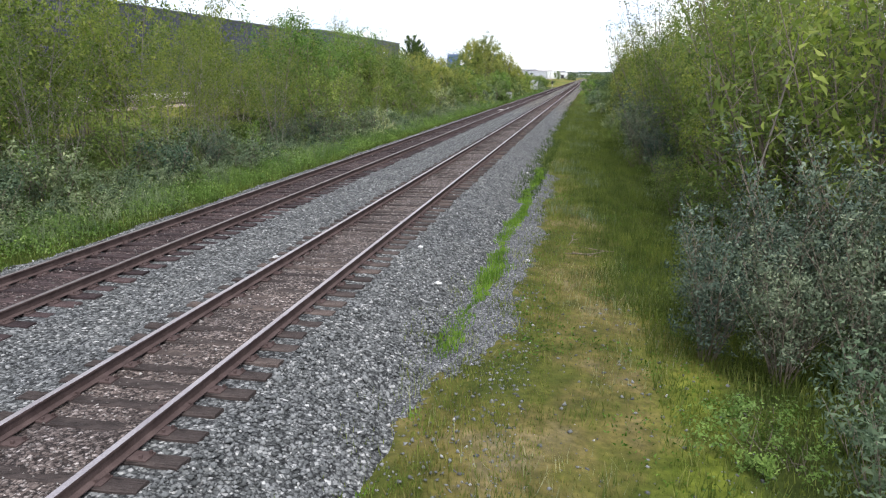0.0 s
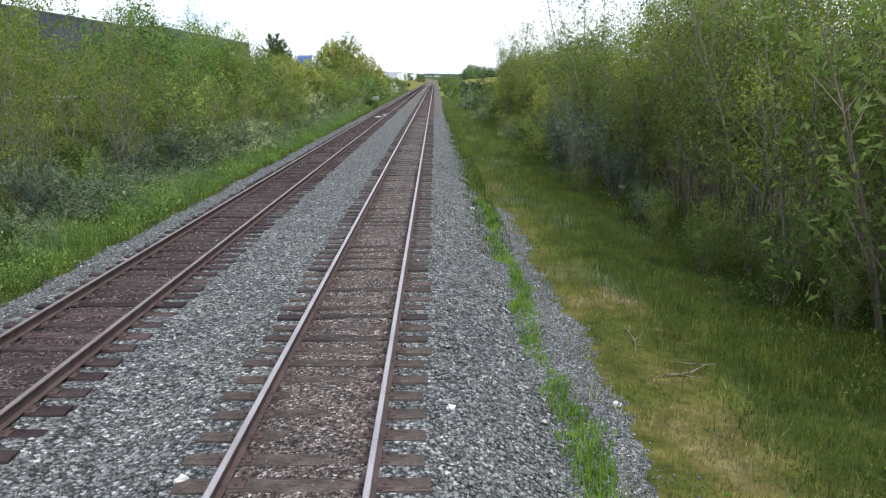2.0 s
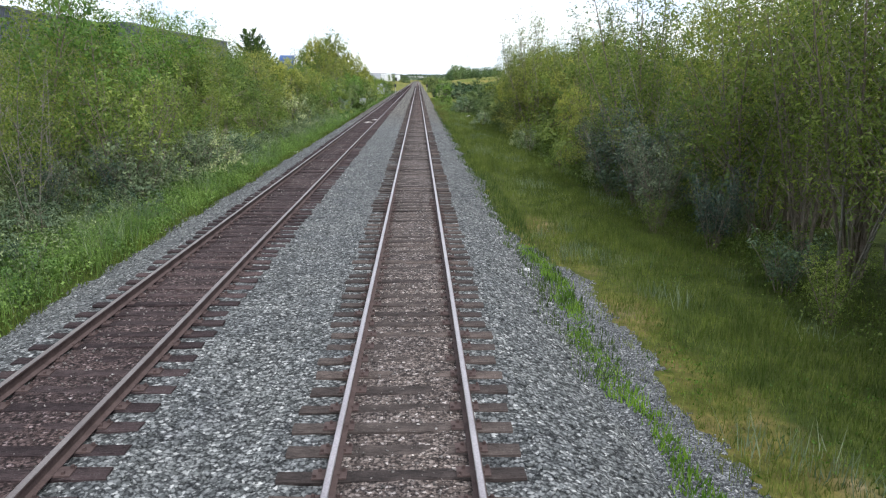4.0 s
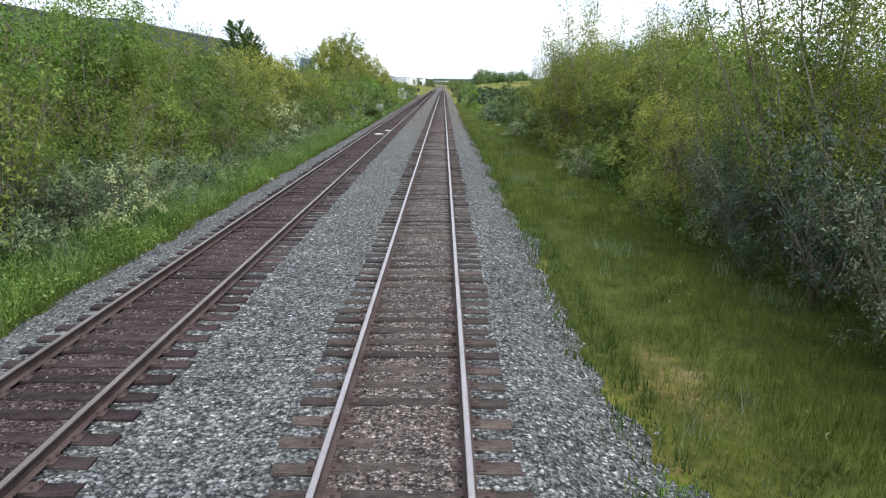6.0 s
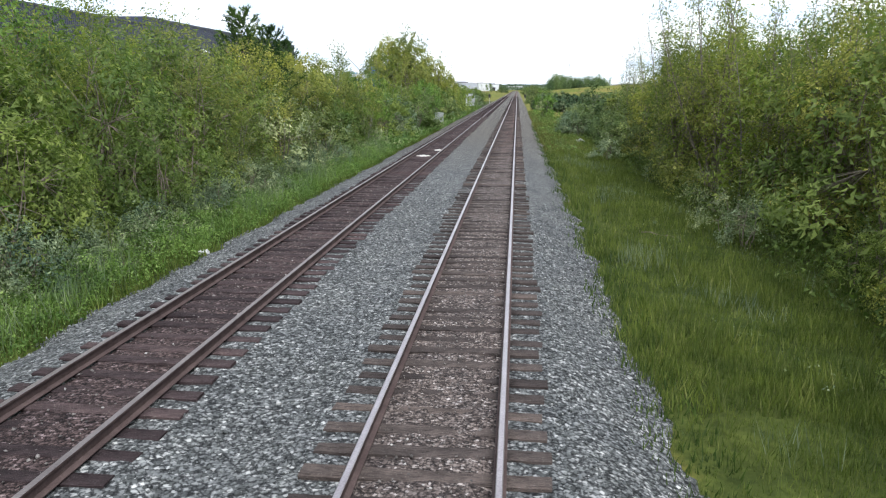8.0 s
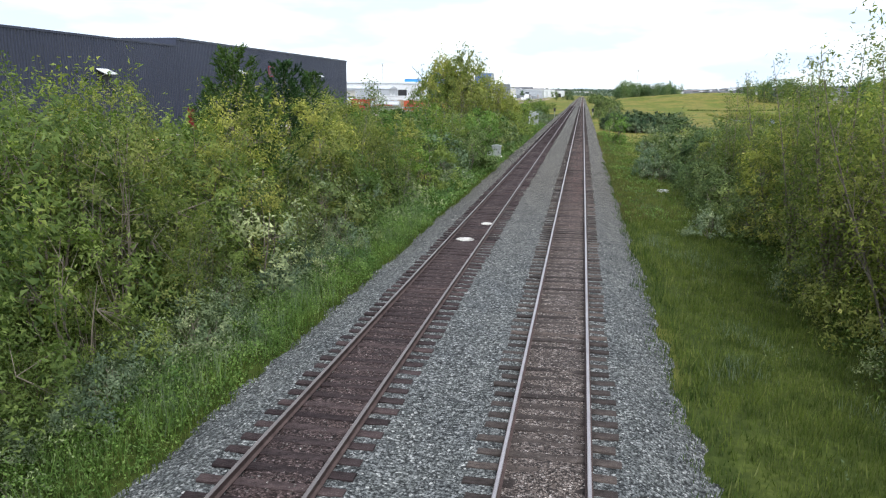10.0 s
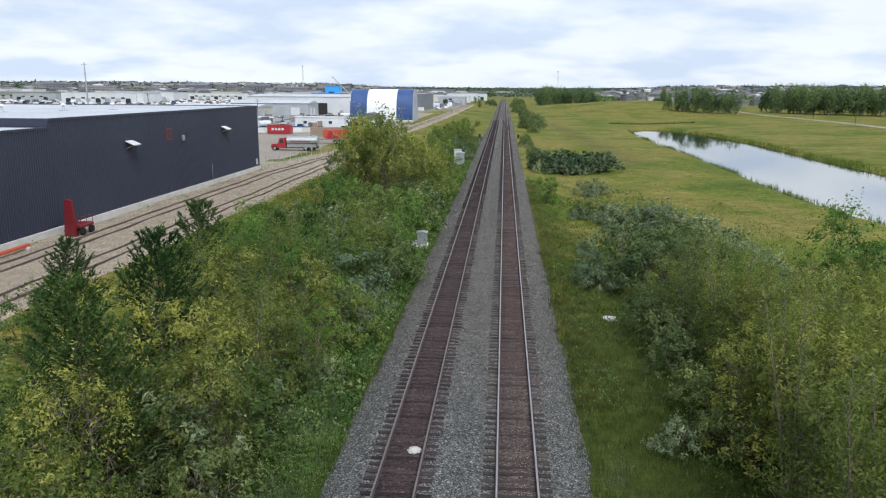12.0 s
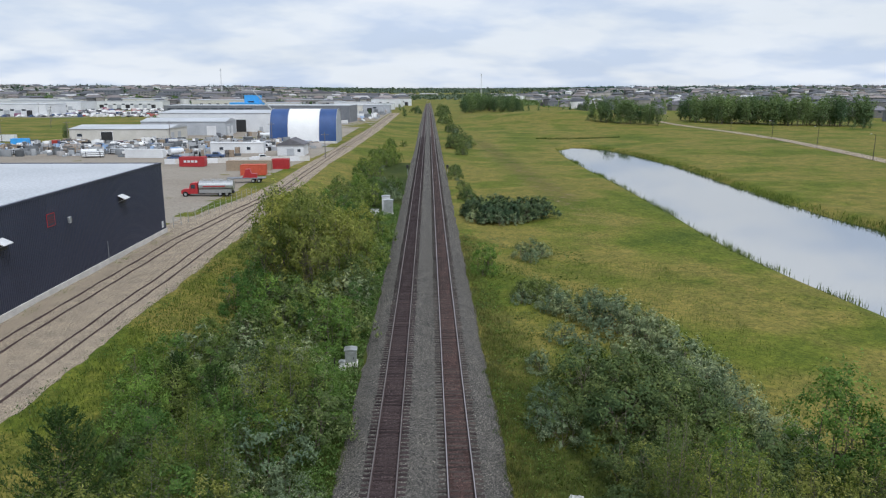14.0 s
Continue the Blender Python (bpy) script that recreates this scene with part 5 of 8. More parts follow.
for px, py, s in ((11.0, 171.0, 1.4), (12.6, 173.0, 1.5), (13.8, 171.5, 1.3), (12.0, 168.6, 1.2), (8.2, 149.4, 1.0), (9.3, 149.2, 0.9), (6.2, 198.0, 1.5), (8.0, 196.4, 1.5), (10.4, 196.0, 1.4), (13.0, 196.4, 1.3)):
    put("silver", px, py, s)
put("poplar", 5.0, 160.5, 0.92)
put("poplar", 6.0, 161.9, 0.85)
DB = np.random.default_rng(31)
for k in range(26):
    a, r = DB.uniform(0, 6.28), math.sqrt(DB.uniform(0, 1))
    put("darkbush", 12.2 + 7.2 * r * math.cos(a), 202.2 + 4.8 * r * math.sin(a), DB.uniform(1.2, 1.65))
BR = np.random.default_rng(83)
for cx, cy, rx, ry, n, lo, hi in ((11.5, 366, 4.5, 12, 16, 1.3, 2.0), (9.5, 330, 2.0, 5, 4, 0.9, 1.2), (10.5, 470, 3.5, 20, 9, 1.3, 1.9), (9.5, 560, 3.0, 26, 9, 1.4, 2.0), (12, 700, 4.0, 40, 10, 1.6, 2.2), (5.6, 262, 0.8, 22, 9, 0.6, 1.0), (6.2, 232, 0.8, 10, 5, 0.7, 1.0), (14, 880, 5, 60, 9, 1.6, 2.4), (-13, 800, 3.5, 60, 7, 1.6, 2.2)):
    for k in range(n):
        a, r = BR.uniform(0, 6.28), math.sqrt(BR.uniform(0, 1))
        put("greywillow" if BR.random() < 0.6 else "silver", cx + rx * r * math.cos(a), cy + ry * r * math.sin(a), BR.uniform(lo, hi))

# ---- planting: far trees ----
FR = np.random.default_rng(13)
for x, y in jitter_grid(172, 262, 500, 590, 7.2, FR):
    if y - 578 < -(x - 172) * 0.75 + 12:
        if y > 545 - (x - 172) * 0.62:
            put("fartree", x, y, FR.uniform(1.15, 1.6))
for k in range(26):
    f = k / 25
    put("fartree" if FR.random() < 0.5 else "spruce", 112 + 38 * f + FR.uniform(-3, 3), 640 - 70 * f + FR.uniform(-9, 9), FR.uniform(0.8, 1.2))
for k in range(24):
    f = k / 23
    put("spruce" if FR.random() < 0.6 else "fartree", 98 + 36 * f + FR.uniform(-1.5, 1.5), 530 - 20 * f + FR.uniform(-4, 4), FR.uniform(0.95, 1.3) if f > 0.3 else FR.uniform(0.7, 1.0))
for k in range(44):
    put("fartree", 34 + FR.uniform(0, 62), 770 + FR.uniform(0, 150), FR.uniform(1.0, 1.7))
for k in range(19):
    put("spruce", 70 + k * 7.4 + FR.uniform(-2, 2), 745 + FR.uniform(-16, 16), FR.uniform(0.7, 1.2))
for k in range(14):
    put("spruce", 235 + k * 7 + FR.uniform(-2, 2), 470 + FR.uniform(-12, 12), FR.uniform(0.6, 1.0))
for px, py, s in ((-150, 374, 0.6), (-44, 600, 0.6), (-29, 780, 0.6), (-20, 640, 0.7), (-160, 500, 0.55)):
    put("fartree", px, py, s)
# taller birches behind the thicket beside the tracks
for px, py, s in ((-12.2, 92.5, 0.95), (-13.2, 98.0, 1.06), (-14.8, 104.0, 1.1), (-12.6, 107.5, 1.0), (-11.9, 115.5, 1.08), (-11.4, 120.0, 1.0)):
    put("birch", px, py, s)


def belt(name, n, x0, x1, y0, y1, h, size, mat, rng, label):
    """A far wood in one mesh: heaped leaf clumps with an uneven top."""
    x, y = rng.uniform(x0, x1, n), rng.uniform(y0, y1, n)
    top = h * (0.65 + 0.35 * wobble(x * 0.05, y * 0.03)) * rng.uniform(0.6, 1.1, n)
    p = np.stack([x, y, ground_z(x, y) + top * rng.uniform(0, 1, n) ** 0.6], -1)
    v, f, nm = leaf_quads(p, size, rng, 1.2)
    return solo(name, arr_mesh(name, v, f, mat, nm), label, "woods", kind="stuff")


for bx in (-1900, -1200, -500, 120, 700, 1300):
    belt("far_woods", 3200, bx, bx + 720, 1500 + 100 * math.sin(bx), 2300, 11, 7.0, L_HORIZON_HAZE, FR, "distant belt of woods on the horizon, haze put into its leaf colour")
belt("far_woods", 5200, -900, 900, 3300, 4500, 9, 11.0, L_HORIZON_HAZE, FR, "distant belt of woods on the horizon, haze put into its leaf colour")
belt("far_woods", 5000, -800, -60, 1150, 1300, 9, 5.0, L_FAR_HAZE, FR, "distant trees among the houses of the town")
belt("far_woods", 6000, 120, 900, 1050, 1200, 9, 5.0, L_FAR_HAZE, FR, "distant trees among the houses of the town")


# ---- grass and undergrowth ----
GR = np.random.default_rng(17)


def blades(n, xs, ys, zf, height, width, mat, label, dens=None, name="grass", tall=None):
    x, y = GR.uniform(*xs, n), ys[0] + (ys[1] - ys[0]) * GR.uniform(0, 1, n) ** 1.15
    if dens is not None:
        k = GR.uniform(0, 1, n) < dens(x, y)
        x, y = x[k], y[k]
    n = len(x)
    a = GR.uniform(0, 6.283, n)
    h = height * GR.uniform(0.45, 1.3, n) * (0.75 + 0.4 * wobble(x * 1.3, y * 1.3))
    if tall is not None:
        h = h * tall(x, y)
    w = width * GR.uniform(0.6, 1.3, n)
    b = np.stack([x, y, zf(x, y) - 0.02], -1)
    s = np.stack([np.cos(a), np.sin(a), 0 * a], -1) * w[:, None]
    t = GR.normal(0, 0.24, (n, 2)) * h[:, None]
    tip = b + np.concatenate([t, h[:, None]], 1)
    v = np.stack([b - s, b + s, tip], 1).reshape(-1, 3)
    return solo(name, arr_mesh(name, v, np.arange(3 * n).reshape(n, 3), mat), label, "grass", kind="stuff")


def right_edge(x, y):
    e = 4.25 + 0.26 * wobble(y * 0.9, y * 0.3) - 1.45 * step(33, 41, y) - 1.25 * step(15, 8.5, y)
    patch = 1 - step(20, 12, y) * (0.12 + 0.62 * step(-0.1, 0.35, wobble(x * 1.4 + 2, y * 1.1) + 0.4 * wobble(x * 4.3, y * 3.7)))
    return step(-0.7, 0.8, x - e) * (0.55 + 0.45 * wobble(x * 0.8, y * 0.8)) * patch


def mown(x, y):
    """Low worn turf near the open end of the verge, with single taller tufts."""
    return 1 - step(26, 15, y) * (0.66 - 0.75 * step(0.55, 0.8, wobble(x * 1.9 + 1, y * 1.5)))


blades(150000, (2.7, 7.8), (-1, 62), ground_z, 0.28, 0.0065, L_GRASS, "yellow-green meadow grass beside the gravel", right_edge, tall=mown)
blades(120000, (3.6, 10.5), (4, 100), ground_z, 0.36, 0.008, L_GRASSDEEP, "deep-green grass under the trees", lambda x, y: step(4.2, 5.6, x - 0.6 * step(36, 22, y) - 2.7 * step(19.5, 10, y) + 0.5 * step(30, 44, y) + 0.4 * wobble(x * 1.3, y * 1.1)))
blades(75000, (2.75, 8.0), (54, 140), ground_z, 0.42, 0.013, L_GRASS, "tall yellow-green grass along the ballast", lambda x, y: 0.55 + 0.5 * wobble(x, y))


def tuft(x, y):
    return step(0.35, 0.75, wobble(x * 1.1 + 3, y * 0.8)) * step(3.0, 3.6, x)


blades(26000, (3.0, 8.0), (24, 110), ground_z, 0.62, 0.008, L_SEED, "pale seed heads of tall grass on the verge", tuft)
blades(26000, (-8.4, -7.0), (1, 120), lambda x, y: np.maximum(bed_z(x, y), ground_z(x, y)), 0.40, 0.010, L_GRASSDEEP, "green grass along the ballast", lambda x, y: step(-6.9, -7.25, x + 0.2 * wobble(y * 1.4, y * 0.7)))


def weed_strip(x, y):
    d = np.abs(x - 3.25 - 0.10 * np.sin(y * 0.8) - 0.05 * np.sin(y * 2.9))
    w = 0.20 + 0.10 * wobble(y * 1.1, y) + 0.08 * wobble(x * 9, y * 7)
    return np.clip(1.3 - d / w, 0, 1) * step(-0.75, -0.2, wobble(y * 0.55 + 3, y * 0.2))


blades(42000, (2.7, 3.9), (2, 39), lambda x, y: np.maximum(bed_z(x, y), apron_z(x, y)), 0.15, 0.014, L_LIME, "bright-green weeds along the edge of the ballast", weed_strip)
blades(80000, (2.8, 7.8), (-1, 40), ground_z, 0.13, 0.007, L_DRY, "dry yellow grass on the verge", lambda x, y: 0.75 * (1 - 0.8 * step(30, 38, y)) * step(4.0, 4.7, x + 1.2 * step(15, 8.5, y) + 0.9 * step(33, 40, y) + 0.3 * wobble(x * 3, y * 2.4)) * step(0.2, -0.6, x - 6.2 + 1.6 * step(18, 32, y)) * (0.5 + 0.5 * wobble(x * 1.2, y * 1.2)))
blades(27000, (3.3, 4.9), (0, 40), lambda x, y: np.maximum(ground_z(x, y), apron_z(x, y)), 0.15, 0.008, L_GRASS, "sparse dry grass spreading over the gravel path", lambda x, y: step(3.5, 4.7, x + 0.45 * wobble(x * 2.2, y * 1.9) + 0.25 * wobble(x * 7, y * 6)) * 0.8)
blades(30000, (4, 30), (100, 170), ground_z, 0.34, 0.028, L_GRASS, "rough meadow grass between the tracks and the pond", lambda x, y: 0.5 + 0.5 * wobble(x * 0.4, y * 0.4))
blades(42000, (-29, -19), (100, 190), ground_z, 0.34, 0.045, L_GRASS, "rough grass beside the spur track", lambda x, y: step(-29.2, -27.5, x) * 0.8)


blades(14000, (2.3, 3.6), (28, 130), lambda x, y: np.maximum(bed_z(x, y), ground_z(x, y)), 0.26, 0.014, L_GRASS, "grass creeping into the edge of the ballast", lambda x, y: step(2.35, 3.1, x + 0.35 * wobble(x * 3, y * 1.9)))


blades(5000, (50, 90), (416, 432), ground_z, 1.1, 0.12, L_GRASSDEEP, "green reeds along a marshy hollow", lambda x, y: np.exp(-((y - 424 - 2 * np.sin(x * 0.12)) / 1.4) ** 2), "reeds")


def shore(n):
    y = GR.uniform(100, 372, n)
    left = GR.random(n) < 0.55
    x = np.where(left, near_bank(y) - GR.uniform(-1.0, 1.6, n), far_bank(y) + GR.uniform(-1.0, 1.4, n))
    k = GR.uniform(0, 1, n) < 0.06 + 0.6 * (wobble(x * 0.2, y * 0.22) > 0.15)
    x, y = x[k], y[k]
    n = len(x)
    h = GR.uniform(0.35, 1.2, n)
    b = np.stack([x, y, np.maximum(ground_z(x, y), WATER_Z) - 0.05], -1)
    a = GR.uniform(0, 6.28, n)
    s = np.stack([np.cos(a), np.sin(a), 0 * a], -1) * 0.05
    tip = b + np.stack([GR.normal(0, 0.15, n), GR.normal(0, 0.15, n), h], -1)
    v = np.stack([b - s, b + s, tip], 1).reshape(-1, 3)
    solo("reeds", arr_mesh("reeds", v, np.arange(3 * n).reshape(n, 3), L_GRASSDEEP), "green reeds along the banks of the pond", "reeds", kind="stuff")


shore(15000)
blades(26000, (58, 82), (96, 376), lambda x, y: np.maximum(ground_z(x, y), WATER_Z), 1.15, 0.07, L_GRASSDEEP, "dense green sedge along the far bank of the pond", lambda x, y: step(1.8, 0.2, np.abs(x - far_bank(y) - 0.6 + 0.6 * wobble(y * 0.3, y * 0.1))), "reeds")


def undergrowth(n, xs, ys, height, size, mat, label, dens=None, long=1.6):
    x, y = GR.uniform(*xs, n), GR.uniform(*ys, n)
    if dens is not None:
        k = GR.uniform(0, 1, n) < dens(x, y)
        x, y = x[k], y[k]
    top = height * (0.62 + 0.38 * wobble(x * 1.1, y * 1.1)) * (0.75 + 0.35 * wobble(x * 3.7, y * 3.1))
    z = ground_z(x, y) + top * GR.uniform(0.05, 1, len(x)) ** 0.7
    v, f, nm = leaf_quads(np.stack([x, y, z], -1), size, GR, long)
    solo("undergrowth", arr_mesh("undergrowth", v, f, mat, nm), label, "undergrowth", kind="stuff")


undergrowth(105000, (-10.2, -7.1), (1, 92), 0.95, 0.048, L_WEED, "bright-green leafy weeds along the ballast", lambda x, y: step(-6.95, -7.6, x + 0.25 * wobble(y, y * 0.7)))
undergrowth(45000, (-11.5, -8.0), (1, 100), 1.35, 0.045, L_STALK, "tall grey-green weed stalks along the thicket", lambda x, y: (0.35 + 0.65 * (wobble(x * 1.1, y * 0.7) > -0.1)) * step(-8.0, -8.9, x), 2.2)
undergrowth(30000, (-10.5, -7.3), (92, 215), 0.95, 0.13, L_WEED, "bright-green leafy weeds along the ballast", lambda x, y: step(-6.95, -7.6, x + 0.25 * wobble(y, y * 0.7)))
undergrowth(12000, (-11.0, -7.4), (92, 215), 1.2, 0.10, L_STALK, "tall grey-green weed stalks along the ballast", lambda x, y: 0.2 + 0.8 * (wobble(x * 0.9, y * 0.6) > 0.1), 2.2)
undergrowth(9000, (-10.5, -7.3), (92, 215), 1.0, 0.10, L_LIME, "lime-green weeds along the ballast", lambda x, y: 0.1 + 0.9 * (wobble(x * 0.7 + 4, y * 0.5) > 0.2))
undergrowth(22000, (3.0, 9.0), (96, 190), 0.6, 0.085, L_WEED, "lush weeds along the edge of the ballast", lambda x, y: (0.15 + 0.85 * (wobble(x * 0.6 + 2, y * 0.35) > 0.1)) * step(8.2, 5, x))
undergrowth(12000, (3.2, 18.0), (104, 185), 0.5, 0.075, L_STALK, "pale tufts of tall meadow weeds", lambda x, y: (wobble(x * 0.7 + 2, y * 0.5) > 0.35) * 1.0, 2.6)
blades(26000, (-10.0, -7.2), (24, 100), ground_z, 0.8, 0.011, L_WEED, "tall green weeds along the ballast", lambda x, y: step(-7.0, -7.6, x) * (0.4 + 0.6 * wobble(x * 1.7, y * 1.1)))
blades(18000, (-10.8, -7.4), (12, 100), ground_z, 1.05, 0.010, L_STALK, "tall pale grasses along the thicket", lambda x, y: step(-7.2, -8.0, x) * (wobble(x * 0.9 + 1, y * 0.6) > 0.15))
undergrowth(30000, (-18, -9.8), (2, 112), 1.4, 0.13, L_UNDER, "tangled green undergrowth among the trees", lambda x, y: 0.6 + 0.4 * wobble(x * 0.6, y * 0.6))
undergrowth(30000, (-23, -9.8), (108, 200), 1.1, 0.16, L_UNDER, "tangled green undergrowth among the bushes", lambda x, y: step(-23.5, -19, x))
undergrowth(26000, (7.4, 13), (13, 52), 1.2, 0.042, L_UNDER, "tangled green undergrowth among the trees", lambda x, y: step(6.7, 9, x))
undergrowth(30000, (7.2, 15), (50, 108), 1.4, 0.085, L_UNDER, "tangled green undergrowth among the trees", lambda x, y: step(6.5, 9, x))
undergrowth(12000, (4.8, 20), (104, 180), 0.7, 0.13, L_UNDER, "low green weeds among the bushes", lambda x, y: 0.2 + 0.8 * (wobble(x * 0.5, y * 0.4) > 0.1))
undergrowth(9000, (4.0, 7.4), (1, 30), 0.16, 0.035, L_LIME, "low green clover patches on the verge", lambda x, y: (wobble(x * 1.3 + 7, y * 0.9) > 0.25) * 1.0)
undergrowth(11000, (4.4, 8.6), (38, 104), 0.62, 0.036, L_SAGE, "pale sage-green weeds in the grass under the trees", lambda x, y: step(0.30, 0.6, wobble(x * 1.5 + 4, y * 1.0)) * step(4.2, 5.6, x), 2.2)
undergrowth(9000, (5.6, 8.8), (11, 24), 0.42, 0.032, L_UNDER, "low dark-green leafy weeds in front of the trees", lambda x, y: step(-0.2, 0.4, wobble(x * 1.2 + 3, y * 1.0)) * step(5.6, 6.8, x))
undergrowth(5200, (4.6, 7.8), (6, 38), 0.3, 0.030, L_WEED, "small leafy weeds in the verge", lambda x, y: step(0.2, 0.6, wobble(x * 1.7 + 1, y * 1.3)))
v, f = stones("stones", 900, (4.0, 7.6), (2, 16), ground_z, (0.012, 0.045), M_STONES, RNG)
solo("loose_stones", arr_mesh("loose_stones", v, f, M_STONES), "stray pale stones lying in the grass", "stones", kind="stuff")
v, f = stones("stones", 2600, (2.5, 4.6), (1, 17), lambda x, y: np.maximum(bed_z(x, y), ground_z(x, y)), (0.012, 0.04), M_STONES, RNG)
solo("loose_stones", arr_mesh("loose_stones", v, f, M_STONES), "stones strayed from the ballast into the dry grass", "stones", kind="stuff")
blades(9000, (2.3, 3.7), (1, 17), lambda x, y: np.maximum(bed_z(x, y), ground_z(x, y)), 0.16, 0.007, L_GRASS, "sparse grass creeping into the edge of the ballast", lambda x, y: step(2.3, 3.3, x + 0.5 * wobble(x * 3, y * 2.2)) * (0.3 + 0.7 * (wobble(x * 2.1, y * 1.7) > 0)))
blades(5000, (3.0, 7.0), (1, 20), ground_z, 0.32, 0.004, L_SEED, "thin pale dry stalks standing in the verge", lambda x, y: step(-0.1, 0.5, wobble(x * 1.2 + 5, y * 0.9)))
undergrowth(9000, (9, 46), (104, 260), 0.35, 0.12, L_GRASS, "tufts of taller grass scattered over the meadow", lambda x, y: (wobble(x * 0.35, y * 0.3) > 0.05) * (x < near_bank(y) - 1.5) * 1.0)
undergrowth(5000, (9, 46), (104, 260), 0.3, 0.10, L_LIME, "green weeds scattered over the meadow", lambda x, y: (wobble(x * 0.3 + 5, y * 0.25) > 0.3) * (x < near_bank(y) - 1.5) * 1.0)
blades(16000, (6.4, 9.6), (0, 24), ground_z, 0.30, 0.010, L_GRASS, "rough grass in front of the bushes")
blades(34000, (2.9, 7.4), (96, 185), lambda x, y: np.maximum(bed_z(x, y), ground_z(x, y)), 0.42, 0.018, L_DRY, "brownish dry grass along the ballast", lambda x, y: step(7.0, 4.0, x + 0.9 * wobble(x * 0.8, y * 0.4)))


# ---- the dark warehouse and its yard ----
WH_X, WH_Y0, WH_Y1, WH_YM = -41.0, 40.0, 180.3, 125.2
YARD_Z = 1.0


def ribbed(x, y0, y1, z0, z1, deep=0.06, pitch=0.32):
    """Upright trapezoid ribs along a wall that faces +x."""
    ys, xs = [], []
    y = y0
    while y < y1 - 1e-6:
        for d, o in ((0, 0), (0.10, 0), (0.14, deep), (0.28, deep)):
            if y + d <= y1:
                ys.append(y + d)
                xs.append(x + o)
        y += pitch
    ys.append(y1)
    xs.append(x)
    n = len(ys)
    v = np.concatenate([np.stack([xs, ys, [z0] * n], -1), np.stack([xs, ys, [z1] * n], -1)])
    i = np.arange(n - 1)
    return v, np.stack([i, i + 1, i + 1 + n, i + n], -1)


wh = thing("warehouse", "long dark navy metal-clad warehouse with a pale flat roof", "warehouse")
part("cladding", arr_mesh("cladding", *ribbed(WH_X, WH_YM, WH_Y1, 1.7, 11.25), M_CLAD), None, wh)
part("cladding", arr_mesh("cladding", *ribbed(WH_X, WH_Y0, WH_YM - 0.05, 1.7, 10.55), M_CLAD), None, wh)
bm = bmesh.new()
box(bm, -130, WH_X - 0.02, WH_YM, WH_Y1, 0.9, 11.2)
part("main_hall", bm, M_CLAD, wh)
bm = bmesh.new()
box(bm, -130, WH_X - 0.02, WH_Y0, WH_YM - 0.01, 0.9, 10.5)
part("lower_hall", bm, M_CLAD, wh)
bm = bmesh.new()
box(bm, -130, WH_X + 0.16, WH_Y0, WH_Y1 + 0.15, 0.8, 1.72, 0.02)
part("foundation", bm, M_CONC, wh, "pale concrete foundation strip")
bm = bmesh.new()
box(bm, -130.1, WH_X - 0.25, WH_YM + 0.3, WH_Y1 - 0.25, 11.2, 11.32)
part("roof", bm, M_ROOF, wh, "pale grey flat roof membrane")
bm = bmesh.new()
box(bm, -130.1, WH_X - 0.25, WH_Y0, WH_YM - 0.3, 10.5, 10.62)
part("roof", bm, M_ROOF, wh, "pale grey flat roof membrane")
bm = bmesh.new()
box(bm, WH_X - 0.28, WH_X + 0.1, WH_YM, WH_Y1 + 0.06, 11.2, 11.42)
box(bm, -130, WH_X - 0.28, WH_Y1 - 0.28, WH_Y1 + 0.06, 11.2, 11.42)
box(bm, -130, WH_X - 0.28, WH_YM - 0.02, WH_YM + 0.25, 11.2, 11.42)
box(bm, WH_X - 0.28, WH_X + 0.1, WH_Y0, WH_YM - 0.03, 10.5, 10.68)
part("parapet", bm, M_CLAD, wh, "dark metal parapet capping")


def wall_hood(y, z):
    """A sloping pale vent hood on brackets, with a dark box below."""
    t = thing("vent_hood", "pale sloping metal vent hood on the dark wall", "vent hood", pose(WH_X + 0.06, y, z), "vent hoods")
    bm = bmesh.new()
    vs = [bm.verts.new(p) for p in ((0, -0.8, 0.42), (0, 0.8, 0.42), (0.95, 0.8, 0.0), (0.95, -0.8, 0.0))]
    f = bm.faces.new(vs)
    r = bmesh.ops.extrude_face_region(bm, geom=[f])
    for g in r["geom"]:
        if isinstance(g, bmesh.types.BMVert):
            g.co.z += 0.07
    bmesh.ops.recalc_face_normals(bm, faces=bm.faces)
    part("hood", bm, M_WHITE, t)
    bm = bmesh.new()
    box(bm, 0, 0.5, -0.55, 0.55, -0.5, 0.12, 0.04)
    part("dark_box", bm, M_DARK, t, "dark louvred duct")
    for sy in (-0.72, 0.72):
        bm = bmesh.new()
        cyl(bm, (0, sy, -0.35), (0.88, sy, 0.03), 0.03, n=6)
        part("bracket", bm, M_STEEL, t)


for y, z in ((112.8, 7.45), (138.8, 8.1), (165.4, 8.35)):
    wall_hood(y, z)
t = thing("wall_sign", "square dark sign with a thin red border", "sign", pose(WH_X + 0.07, 148.2, 8.7))
bm = bmesh.new()
box(bm, 0, 0.03, -0.75, 0.75, -0.65, 0.65)
part("panel", bm, M_CLAD, t)
for a in ((-0.8, 0.8, 0.6, 0.68), (-0.8, 0.8, -0.68, -0.6), (-0.8, -0.72, -0.6, 0.6), (0.72, 0.8, -0.6, 0.6)):
    bm = bmesh.new()
    box(bm, 0.002, 0.05, *a)
    part("border", bm, M_RED, t, "thin red border strip")
for a in (-0.25, 0.0, 0.25):
    bm = bmesh.new()
    box(bm, 0.03, 0.04, -0.5, 0.5, a - 0.05, a + 0.05)
    part("bar", bm, M_DEEPRED, t)
